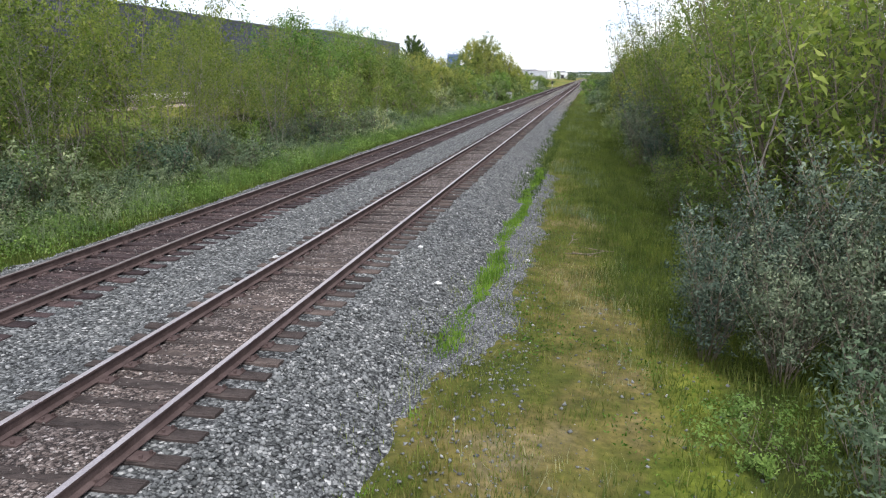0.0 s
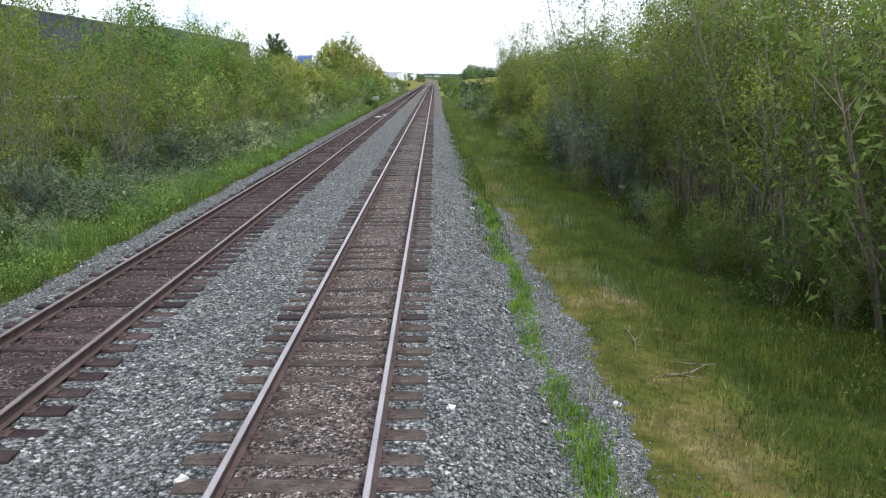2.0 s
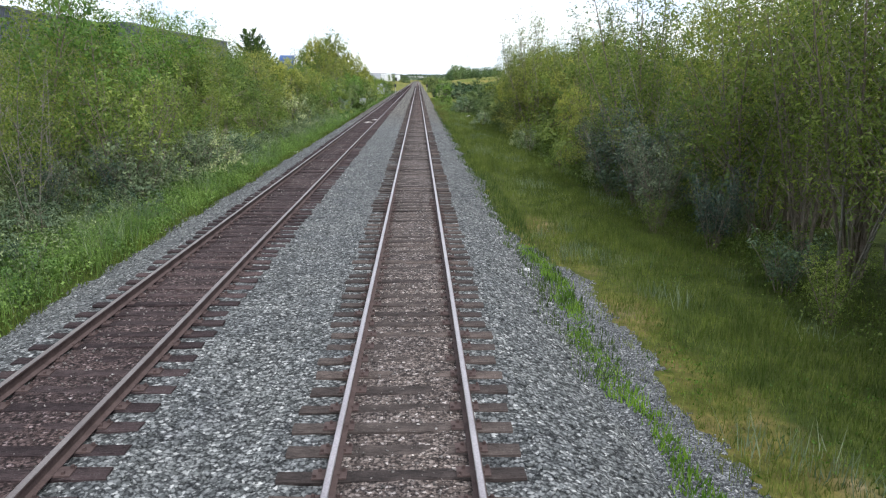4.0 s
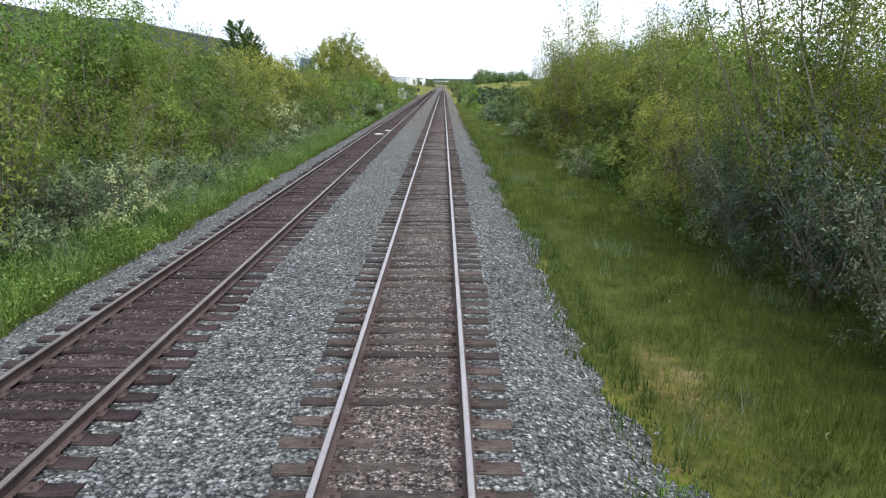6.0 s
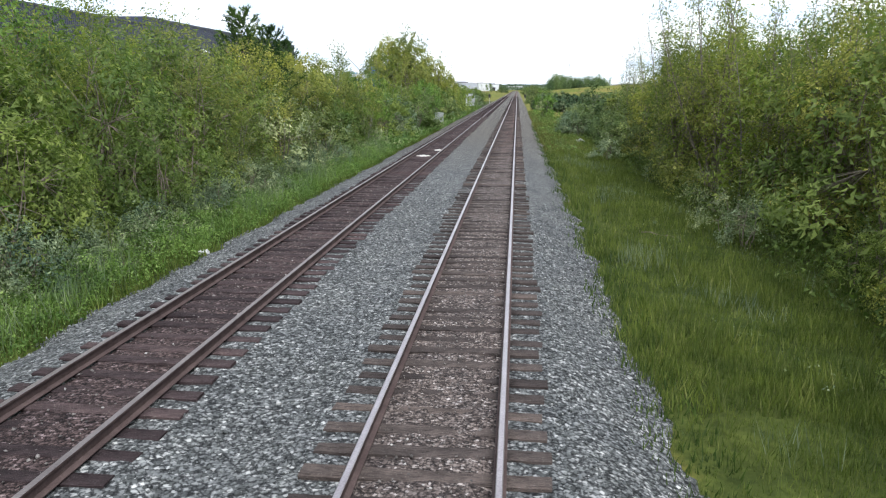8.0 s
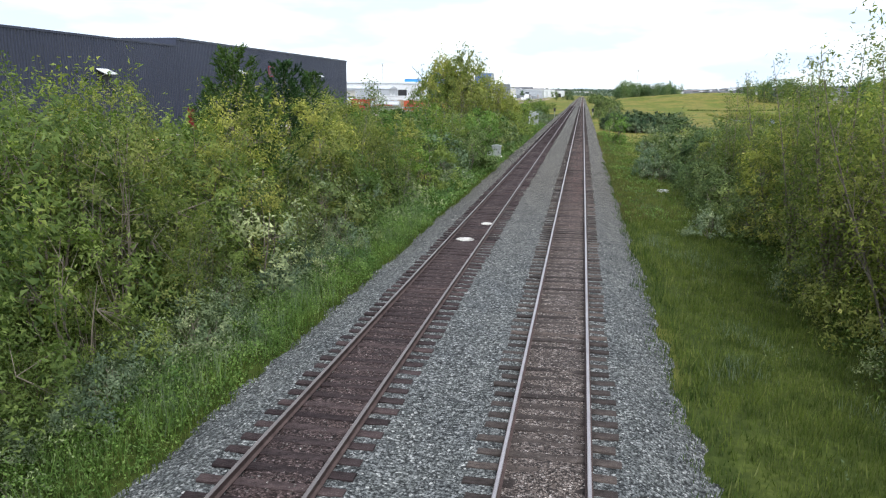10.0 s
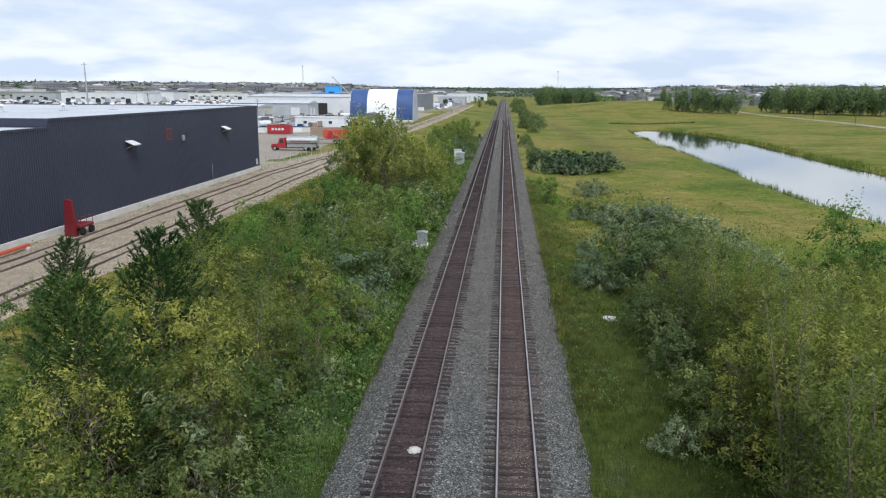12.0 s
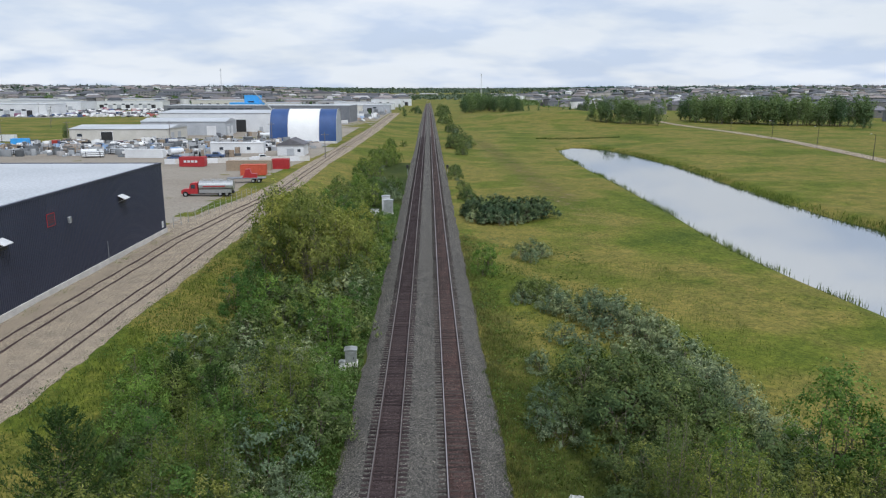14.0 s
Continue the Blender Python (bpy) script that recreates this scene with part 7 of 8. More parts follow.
# crane
t = thing("mobile_crane", "mobile crane with a long thin raised boom", "crane", pose(-93, 520, 1.0))
bm = bmesh.new()
box(bm, -5, 5, -1.4, 1.4, 0.8, 2.0, 0.1)
part("carrier", bm, M_STEEL, t)
bm = bmesh.new()
box(bm, -2, 2.5, -1.3, 1.3, 2.0, 4.4, 0.15)
part("cab", bm, M_WHITE, t)
bm = bmesh.new()
cyl(bm, (1, 0, 4), (-16, 0, 21.0), 0.55, 0.2, 6)
part("boom", bm, M_STEEL, t)
for k in (-3.6, -1.8, 2.4, 4.0):
    bm = bmesh.new()
    cyl(bm, (k, -1.45, 0.6), (k, 1.45, 0.6), 0.6, n=12)
    part("wheel", bm, M_TYRE, t)


# ---- containers, tanker, vehicles ----
def container(label, x, y, length, mat, rot=0.0, bars=False):
    t = thing("shipping_container", label, "container", pose(x, y, gz(x, y) + 0.1, 0, 0, rot), "containers in the lot")
    n = int(length / 0.28)
    xs, ys = [], []
    for k in range(n):
        for d, o in ((0, 0), (0.08, 0), (0.12, 0.05), (0.24, 0.05)):
            xs.append(0.1 + k * 0.28 + d)
            ys.append(o)
    xs.append(length - 0.1)
    ys.append(0)
    m = len(xs)
    v = np.concatenate([np.stack([xs, ys, [0.15] * m], -1), np.stack([xs, ys, [2.5] * m], -1)])
    i = np.arange(m - 1)
    part("side", arr_mesh("side", v, np.stack([i, i + 1, i + 1 + m, i + m], -1), mat), None, t)
    bm = bmesh.new()
    box(bm, 0.02, length - 0.02, 0.08, 2.42, 0.1, 2.52)
    part("body", bm, mat, t)
    bm = bmesh.new()
    for xx in (0, length - 0.16):
        for yy in (-0.02, 2.28):
            box(bm, xx, xx + 0.16, yy, yy + 0.16, 0, 2.6)
    for yy in (-0.02, 2.28):
        box(bm, 0.16, length - 0.16, yy, yy + 0.14, 2.46, 2.6)
        box(bm, 0.16, length - 0.16, yy, yy + 0.14, 0, 0.15)
    part("frame", bm, mat, t)
    if bars:
        for k in range(4):
            bm = bmesh.new()
            box(bm, 1.3 + k * 1.0, 2.0 + k * 1.0, -0.05, -0.02, 1.1, 1.7)
            part("bar", bm, M_WHITE, t)
    return t


container("red shipping container with faded white marks", -70.2, 273, 6.9, M_RED, 0, True)
container("long tan shipping container in the lot", -54.5, 262.5, 11.5, M_TAN, 2)
container("orange-red shipping container in the lot", -48.2, 252.0, 6.2, M_ORANGE, 4)
container("dark red shipping container in the lot", -43.6, 266.5, 4.6, M_RED, 4)
container("dark red shipping container in the lot", -64.0, 318.5, 6.1, M_RED, 3)
container("white shipping container in the yard", -96.0, 300.0, 12.0, M_WHITE, -4)
container("blue shipping container in the yard", -158.0, 348.0, 6.1, M_SKYBLUE, 8)
container("white shipping container in the yard", -182.0, 372.0, 12.0, M_WHITE, 0)
container("cream shipping container in the yard", -200.0, 366.0, 12.0, M_CREAM, 5)


def wheel(t, x, y, r=0.5, w=0.3):
    bm = bmesh.new()
    cyl(bm, (x, y - w / 2, r), (x, y + w / 2, r), r, n=14)
    wh_ = part("wheel", bm, M_TYRE, t)
    bm = bmesh.new()
    s = -1 if y < 0 else 1
    cyl(bm, (x, y + s * (w / 2 - 0.02), r), (x, y + s * (w / 2 + 0.02), r), r * 0.55, n=10)
    part("rim", bm, M_STEEL, wh_)


t = thing("tanker_truck", "fuel tanker truck with a red cab and silver tank", "truck", pose(-50.9, 217.3, 1.07, 0, 0, 4))
bm = bmesh.new()
prism(bm, ((0.1, 0.55), (1.7, 0.55), (1.7, 1.55), (0.35, 1.45), (0.1, 1.2)), -0.95, 0.95)
part("hood", bm, M_RED, t)
bm = bmesh.new()
prism(bm, ((1.7, 0.6), (3.3, 0.6), (3.3, 2.75), (2.3, 2.75), (1.9, 2.55), (1.7, 1.6)), -1.15, 1.15)
part("cab", bm, M_RED, t)
bm = bmesh.new()
prism(bm, ((1.76, 1.62), (1.93, 2.46), (1.90, 2.46), (1.70, 1.62)), -1.0, 1.0)
part("windscreen", bm, M_GLASSY, t)
for s in (-1, 1):
    bm = bmesh.new()
    box(bm, 2.05, 2.85, s * 1.16 - 0.015, s * 1.16 + 0.015, 1.65, 2.4)
    part("side_window", bm, M_GLASSY, t)
    bm = bmesh.new()
    box(bm, 3.6, 9.9, s * 1.22 - 0.03, s * 1.22 + 0.03, 0.75, 1.45)
    part("side_skirt", bm, M_STEEL, t)
    bm = bmesh.new()
    box(bm, 4.4, 8.6, s * 1.235 - 0.02, s * 1.235 + 0.02, 1.95, 2.15)
    part("stripe", bm, M_RED, t)
    bm = bmesh.new()
    box(bm, 0.1, 0.2, s * 0.7 - 0.15, s * 0.7 + 0.15, 0.85, 1.1)
    part("headlight", bm, M_WHITE, t)
    for x in (0.9, 7.6, 8.9):
        wheel(t, x, s * 1.0, 0.52)
bm = bmesh.new()
bmesh.ops.create_cone(bm, cap_ends=True, segments=28, radius1=1, radius2=1, depth=6.6, matrix=Matrix.Translation((6.85, 0, 2.1)) @ Matrix.Diagonal((1, 1.22, 0.95, 1)) @ pose(0, 0, 0, 0, 90, 0))
part("tank", bm, M_STEEL, t, "silver oval fuel tank")
bm = bmesh.new()
box(bm, 0.3, 10.2, -0.5, 0.5, 0.5, 0.9)
part("chassis", bm, M_DARK, t)
for x in (4.6, 6.2, 7.8, 9.2):
    bm = bmesh.new()
    cyl(bm, (x, 0, 3.0), (x, 0, 3.18), 0.3, n=12)
    part("hatch", bm, M_STEEL, t)
bm = bmesh.new()
for y in (-0.6, 0.6):
    cyl(bm, (3.8, y, 3.3), (9.9, y, 3.3), 0.03, n=5)
part("top_rail", bm, M_STEEL, t)

t = thing("flatbed_trailer", "dark flatbed trailer with a red tractor behind the tanker", "trailer", pose(-47.5, 238, 1.07, 0, 0, 6))
bm = bmesh.new()
box(bm, 0, 8.5, -1.2, 1.2, 0.95, 1.2, 0.03)
part("deck", bm, M_DKGREY, t)
for s in (-1, 1):
    for x in (5.8, 7.1):
        wheel(t, x, s * 0.95, 0.48)
    bm = bmesh.new()
    box(bm, 1.0, 1.2, s * 0.8 - 0.1, s * 0.8 + 0.1, 0, 0.95)
    part("landing_leg", bm, M_STEEL, t)
bm = bmesh.new()
prism(bm, ((3.4, 1.2), (6.6, 1.2), (6.6, 2.0), (5.4, 2.1), (5.1, 3.1), (4.2, 3.1), (3.9, 2.0)), -0.9, 0.9)
part("load", bm, M_RED, t, "red loader on the deck")


def vehicle(kind, wheels=True):
    """Car, pickup or van along x; length about 4.6 to 5.8 m."""
    label = {"car": "parked car in the industrial lot", "pickup": "parked pickup truck in the industrial lot", "van": "parked boxy work van in the industrial lot"}[kind]
    t = thing({"car": "car", "pickup": "pickup_truck", "van": "van"}[kind], label, {"car": "car", "pickup": "pickup truck", "van": "van"}[kind], None, "parked vehicles")
    side = {"car": ((-2.3, 0.3), (2.3, 0.3), (2.3, 0.8), (1.2, 0.95), (0.5, 1.45), (-1.2, 1.45), (-1.9, 0.98), (-2.3, 0.95)),
            "pickup": ((-2.8, 0.4), (2.8, 0.4), (2.8, 1.0), (1.5, 1.15), (0.9, 1.85), (-0.7, 1.85), (-0.8, 1.15), (-2.8, 1.15)),
            "van": ((-2.8, 0.35), (2.8, 0.35), (2.8, 1.05), (2.1, 1.2), (1.6, 2.3), (-2.7, 2.4), (-2.8, 2.2))}[kind]
    bm = bmesh.new()
    prism(bm, side, -0.92, 0.92)
    bmesh.ops.bevel(bm, geom=list(bm.edges), offset=0.05, segments=1, affect="EDGES")
    part("body", bm, M_PAINT, t)
    gl = {"car": ((-1.7, 1.0), (1.0, 1.0), (0.45, 1.38), (-1.15, 1.38)), "pickup": ((-0.6, 1.2), (1.3, 1.2), (0.8, 1.75), (-0.6, 1.75)), "van": ((0.6, 1.25), (1.9, 1.25), (1.5, 2.0), (0.6, 2.0))}[kind]
    bm = bmesh.new()
    prism(bm, gl, -0.935, 0.935)
    if wheels:
        part("side_window", bm, M_GLASSY, t)
    for s in (-1, 1) if wheels else ():
        for x in (-1.45 if kind == "car" else -1.75, 1.45 if kind == "car" else 1.75):
            bm = bmesh.new()
            cyl(bm, (x, s * 0.72, 0.36), (x, s * 0.95, 0.36), 0.36, n=10)
            part("wheel", bm, M_TYRE, t)
    return t


VR = np.random.default_rng(41)
PARK = []
for k in range(17):
    PARK.append((-150 + VR.uniform(0, 90), VR.uniform(318, 360), VR.uniform(0, 360)))
for x, y, a in ((-92, 345, 10), (-84, 336, 170), (-66, 322, 0), (-60, 330, 5), (-108, 330, 90), (-116, 342, 80), (-52, 292, 20), (-68, 300, 0), (-78, 293, 180), (-86, 305, 5), (-100, 312, 95)):
    PARK.append((x, y, a))
for row, y in enumerate((634, 648, 664, 682, 702, 726)):
    for k in range(22):
        if VR.random() < 0.85:
            PARK.append((-312 + k * 4.6 + VR.uniform(-0.6, 0.6), y + VR.uniform(-1, 1), 90 + VR.normal(0, 4)))
for k in range(20):
    PARK.append((-420 + VR.uniform(0, 100), 636 + VR.uniform(0, 8), VR.choice((0, 90)) + VR.normal(0, 6)))
for k in range(26):
    PARK.append((-150 + VR.uniform(0, 60), VR.uniform(334, 362), VR.choice((0, 90)) + VR.normal(0, 14)))
for k in range(34):
    PARK.append((VR.uniform(-120, -45), VR.uniform(490, 740), VR.uniform(0, 360)))
for k in range(14):
    PARK.append((VR.uniform(-205, -135), VR.uniform(600, 634), VR.choice((0, 90)) + VR.normal(0, 6)))
for k in range(60):
    PARK.append((VR.uniform(-185, -65), VR.uniform(780, 960), VR.choice((0, 90)) + VR.normal(0, 5)))
PV = {}
HALLS = [(-145, -106, 366, 393), (-135, -94, 409, 430), (-137, -75, 436, 478), (-113, -50, 536, 580), (-170, -140, 688, 708), (-206, -133, 638, 668)]
for x, y, a in PARK:
    if any(a0 - 3 < x < a1 + 3 and b0 - 3 < y < b1 + 3 for a0, a1, b0, b1 in HALLS):
        continue
    k = ("car", "pickup", "van")[int(VR.choice(3, p=(0.42, 0.38, 0.2)))]
    m = pose(x, y, gz(x, y) + 0.07, 0, 0, float(a))
    q = (k, y < 420)
    if q not in PV:
        PV[q] = vehicle(*q)
        PV[q].matrix_basis = m if y < 420 else m @ pose(0, 0, -0.25)
    else:
        copy_thing(PV[q], m if y < 420 else m @ pose(0, 0, -0.25))


def stack(x, y, seed):
    """A pallet stack of pipes or crates in a yard."""
    rng = np.random.default_rng(seed)
    kind = seed % 3
    t = thing(("pipe_stack", "crate_stack", "storage_tank")[kind], ("stack of grey steel pipes on a rack in the yard", "stack of weathered wooden crates in the yard", "white cylindrical storage tank in the yard")[kind], ("pipes", "crates", "tank")[kind], pose(x, y, gz(x, y) + 0.06, 0, 0, rng.uniform(0, 180)), "yard stores")
    if kind == 0:
        for r in range(3):
            for c in range(4 - r):
                bm = bmesh.new()
                cyl(bm, (-3, c * 0.62 + r * 0.31, 0.5 + r * 0.55), (3, c * 0.62 + r * 0.31, 0.5 + r * 0.55), 0.3, n=8)
                part("pipe", bm, M_STEEL if seed % 2 else M_DKGREY, t)
        for xx in (-2, 2):
            bm = bmesh.new()
            box(bm, xx - 0.1, xx + 0.1, -0.4, 2.4, 0, 0.2)
            box(bm, xx - 0.1, xx + 0.1, -0.45, -0.33, 0.2, 1.8)
            box(bm, xx - 0.1, xx + 0.1, 2.2, 2.32, 0.2, 1.8)
            part("rack", bm, M_DARK, t)
    elif kind == 1:
        for k in range(5):
            bm = bmesh.new()
            box(bm, (k % 3) * 1.4, (k % 3) * 1.4 + 1.25, 0, 1.2, (k // 3) * 1.1, (k // 3) * 1.1 + 1.05, 0.04)
            part("crate", bm, (M_TAN, M_POLE, M_WHITE)[k % 3], t)
    else:
        bm = bmesh.new()
        cyl(bm, (-2.2, 0, 1.5), (2.2, 0, 1.5), 1.0, n=16)
        part("tank", bm, M_WHITE, t)
        for xx in (-1.4, 1.4):
            bm = bmesh.new()
            box(bm, xx - 0.15, xx + 0.15, -0.8, 0.8, 0, 0.8)
            part("saddle", bm, M_DKGREY, t)


def clutter(x, y, seed):
    """A heap of panels, boxes and machine frames kept in a yard."""
    rng = np.random.default_rng(seed + 500)
    t = thing("equipment_pile", "heap of grey panels, boxes and frames in the yard", "equipment", pose(x, y, gz(x, y) + 0.06, 0, 0, rng.uniform(0, 180)), "yard stores")
    for k in range(int(rng.integers(5, 9))):
        bm = bmesh.new()
        a, b, c = rng.uniform(-3, 3), rng.uniform(-1.5, 1.5), 0.0
        w, d, h = (rng.uniform(1.5, 3.5), 0.15, rng.uniform(1.2, 2.2)) if rng.random() < 0.4 else (rng.uniform(0.6, 2.2), rng.uniform(0.5, 1.4), rng.uniform(0.5, 1.7))
        box(bm, a, a + w, b, b + d, c, h, 0.03)
        if rng.random() < 0.4:
            for q in (a, a + w):
                cyl(bm, (q, b, h), (q, b, h + rng.uniform(0.4, 1.4)), 0.06, n=5)
        part("panel" if d < 0.2 else "box", bm, (M_GREY, M_DKGREY, M_STEEL, M_WHITE, M_POLE, M_DARK, M_GREY, M_TAN)[int(rng.integers(8))], t)


CR = np.random.default_rng(77)
for k in range(74):
    x, y = (CR.uniform(-150, -60), CR.uniform(300, 362)) if k < 52 else (CR.uniform(-92, -66), CR.uniform(340, 420)) if k < 66 else (CR.uniform(-66, -44), CR.uniform(318, 350))
    if not any(a0 - 4 < x < a1 + 4 and b0 - 4 < y < b1 + 4 for a0, a1, b0, b1 in HALLS + [(-76, -55, 311, 320), (-66, -36, 358, 380), (-52, -40, 304, 318)]):
        clutter(x, y, k)
for k in range(60):
    if k % 3 == 2 and k % 4 or k % 6 == 0:
        continue
    x, y = (VR.uniform(-160, -62), VR.uniform(292, 362)) if k < 40 else (VR.uniform(-100, -72), VR.uniform(365, 430)) if k < 48 else (VR.uniform(-120, -45), VR.uniform(585, 740))
    if not any(a0 - 4 < x < a1 + 4 and b0 - 4 < y < b1 + 4 for a0, a1, b0, b1 in HALLS):
        stack(x, y, k)


def goods(name, label, cat, n, xs, ys, wide, deep, high, mat, seed, free=()):
    """Many small boxes in one mesh, kept on a lot or parked in rows far off."""
    rng = np.random.default_rng(seed)
    x, y = rng.uniform(*xs, n), rng.uniform(*ys, n)
    clear = np.ones(n, bool)
    for a0, a1, b0, b1 in list(HALLS) + list(free):
        clear &= ~((x > a0 - 2) & (x < a1 + 2) & (y > b0 - 2) & (y < b1 + 2))
    x, y = x[clear], y[clear]
    n = len(x)
    w, d, h = rng.uniform(*wide, n), rng.uniform(*deep, n), high[0] + (high[1] - high[0]) * rng.uniform(0, 1, n) ** 2
    q = np.array(((-1, -1, 0), (1, -1, 0), (1, 1, 0), (-1, 1, 0), (-0.96, -0.94, 1), (0.96, -0.94, 1), (0.96, 0.94, 1), (-0.96, 0.94, 1)), float)
    v = q[None] * np.stack([w / 2, d / 2, h], -1)[:, None]
    a = rng.normal(0, 0.12, n) + rng.integers(0, 2, n) * 1.571
    c, sn = np.cos(a)[:, None], np.sin(a)[:, None]
    v = np.stack([v[..., 0] * c - v[..., 1] * sn, v[..., 0] * sn + v[..., 1] * c, v[..., 2]], -1) + np.stack([x, y, ground_z(x, y) + 0.05], -1)[:, None]
    f = np.array(((4, 5, 6, 7), (0, 1, 5, 4), (1, 2, 6, 5), (2, 3, 7, 6), (3, 0, 4, 7)))[None] + 8 * np.arange(n)[:, None, None]
    solo(name, arr_mesh(name, v.reshape(-1, 3), f.reshape(-1, 4), mat), label, cat, kind="stuff")


M_GOODS = loose_mat("stored_goods", ((0.0, (0.05, 0.055, 0.06)), (0.3, (0.16, 0.17, 0.18)), (0.55, (0.30, 0.31, 0.32)), (0.72, (0.24, 0.19, 0.15)), (0.8, (0.55, 0.56, 0.57)), (0.94, (0.70, 0.70, 0.70)), (1.0, (0.10, 0.22, 0.42))))
M_FLEET = loose_mat("parked_fleet", ((0.0, (0.04, 0.04, 0.045)), (0.3, (0.12, 0.125, 0.135)), (0.45, (0.62, 0.62, 0.63)), (0.8, (0.74, 0.74, 0.74)), (0.88, (0.28, 0.05, 0.04)), (1.0, (0.08, 0.13, 0.26))))
goods("stored_goods", "grey pallets, crates and covered goods stored in the yard", "goods", 520, (-158, -58), (304, 362), (0.8, 4.2), (0.7, 2.0), (0.5, 2.3), M_GOODS, 201, ((-76, -55, 311, 320), (-52, -40, 304, 318)))
goods("stored_goods", "grey racks and crates stored beside the tent", "goods", 190, (-96, -42), (330, 358), (0.6, 5.0), (0.5, 1.6), (0.6, 3.0), M_GOODS, 202)
goods("stored_goods", "pale materials stored in rows beside the spur", "goods", 260, (-118, -38), (585, 760), (1.5, 7.0), (1.5, 3.0), (1.0, 4.0), M_GOODS, 203)
goods("parked_fleet", "rows of pale parked vehicles on a distant lot", "vehicles", 620, (-500, -140), (640, 850), (4.2, 5.6), (1.8, 2.1), (1.4, 2.4), M_FLEET, 204, ((-412, -332, 782, 812), (-372, -298, 652, 680)))
goods("parked_fleet", "rows of pale parked vehicles on a distant lot", "vehicles", 260, (-190, -55), (775, 990), (4.2, 5.6), (1.8, 2.1), (1.4, 2.4), M_FLEET, 205)
t = thing("barrier_wall", "long low white barrier wall in the lot", "barrier", pose(-76.5, 279.5, 1.07, 0, 0, 14))
for k in range(14):
    bm = bmesh.new()
    prism(bm, ((k * 2.9, 0), (k * 2.9 + 2.84, 0), (k * 2.9 + 2.84, 1.5), (k * 2.9, 1.5)), -0.2, 0.2)
    part("block", bm, M_CONC if k % 4 else M_WHITE, t)

# fence at the corner of the lot
t = thing("wire_fence", "thin grey wire fence along the edge of the lot", "fence")
FP = [(-41.0 + 0.32 * k, 183.5 + 2.5 * k) for k in range(15)]
for x, y in FP:
    bm = bmesh.new()
    cyl(bm, (x, y, gz(x, y)), (x, y, gz(x, y) + 1.9), 0.045, n=6)
    part("post", bm, M_STEEL, t)
for zz in (0.5, 1.2, 1.85):
    part("wire", arr_mesh("wire", *tubes([(np.array([(x, y, gz(x, y) + zz) for x, y in FP]), np.full(len(FP), 0.012))]), M_STEEL), None, t)


# ---- poles and masts ----
def pole(x, y, h, arms=1, mat=M_POLE, label="tall weathered wooden utility pole with a crossarm", r=0.16):
    t = thing("utility_pole", label, "utility pole", pose(x, y, gz(x, y)), "poles")
    bm = bmesh.new()
    cyl(bm, (0, 0, 0), (0, 0, h), r, r * 0.6, 8)
    part("shaft", bm, mat, t)
    for k in range(arms):
        bm = bmesh.new()
        box(bm, -1.2, 1.2, -0.06, 0.06, h - 0.9 - k * 1.1, h - 0.74 - k * 1.1)
        arm = part("crossarm", bm, mat, t)
        for xx in (-1.0, 0.0, 1.0):
            bm = bmesh.new()
            cyl(bm, (xx, 0, h - 0.74 - k * 1.1), (xx, 0, h - 0.5 - k * 1.1), 0.06, 0.03, 6)
            part("insulator", bm, M_WHITE, arm)


def lamp_post(x, y, h):
    t = thing("lamp_post", "slim dark lamp post beside the gravel road", "lamp post", pose(x, y, gz(x, y)), "lamp posts")
    bm = bmesh.new()
    cyl(bm, (0, 0, 0), (0, 0, h), 0.12, 0.07, 8)
    part("shaft", bm, M_DARK, t)
    bm = bmesh.new()
    cyl(bm, (0, 0, h - 0.1), (-1.4, 0, h + 0.15), 0.05, 0.04, 6)
    part("arm", bm, M_DARK, t)
    bm = bmesh.new()
    box(bm, -1.9, -1.2, -0.15, 0.15, h + 0.08, h + 0.22, 0.03)
    part("head", bm, M_STEEL, t)


pole(-169, 348, 23, 1, M_STEEL, "very tall grey steel pole in the industrial yard", 0.35)
for px, py, ph in ((-141.7, 358.8, 9), (-175, 372, 9), (-100, 352, 9), (-60, 345, 9), (-34, 300, 8), (-210, 480, 10), (-250, 560, 10), (-66, 470, 9), (-120, 600, 10), (-300, 640, 11)):
    pole(px, py, ph)
for px, py in ((143.8, 348.3), (150.5, 399.5), (161, 470), (136, 300), (168, 553)):
    lamp_post(px + 3, py, 8.0)


def mast(x, y, h, label):
    t = thing("radio_mast", label, "mast", pose(x, y, gz(x, y)))
    bm = bmesh.new()
    for k in range(3):
        a = k * 2.094
        cyl(bm, (1.6 * math.cos(a), 1.6 * math.sin(a), 0), (0.5 * math.cos(a), 0.5 * math.sin(a), h), 0.32, 0.22, 5)
        for j in range(10):
            f0, f1 = j / 10, (j + 1) / 10
            r0, r1 = 1.6 - 1.1 * f0, 1.6 - 1.1 * f1
            b = a + 2.094
            cyl(bm, (r0 * math.cos(a), r0 * math.sin(a), h * f0), (r1 * math.cos(b), r1 * math.sin(b), h * f1), 0.12, n=4)
    part("lattice", bm, M_WHITE, t)
    for k in range(3):
        a = k * 2.094 + 1
        bm = bmesh.new()
        box(bm, 1.2 * math.cos(a) - 0.4, 1.2 * math.cos(a) + 0.4, 1.2 * math.sin(a) - 0.3, 1.2 * math.sin(a) + 0.3, h - 4.5, h - 0.5)
        part("antenna", bm, M_WHITE, t)


mast(99.6, 1487, 51, "slender white lattice radio mast on the horizon")
mast(-400, 1500, 53, "slender white lattice radio mast on the horizon")

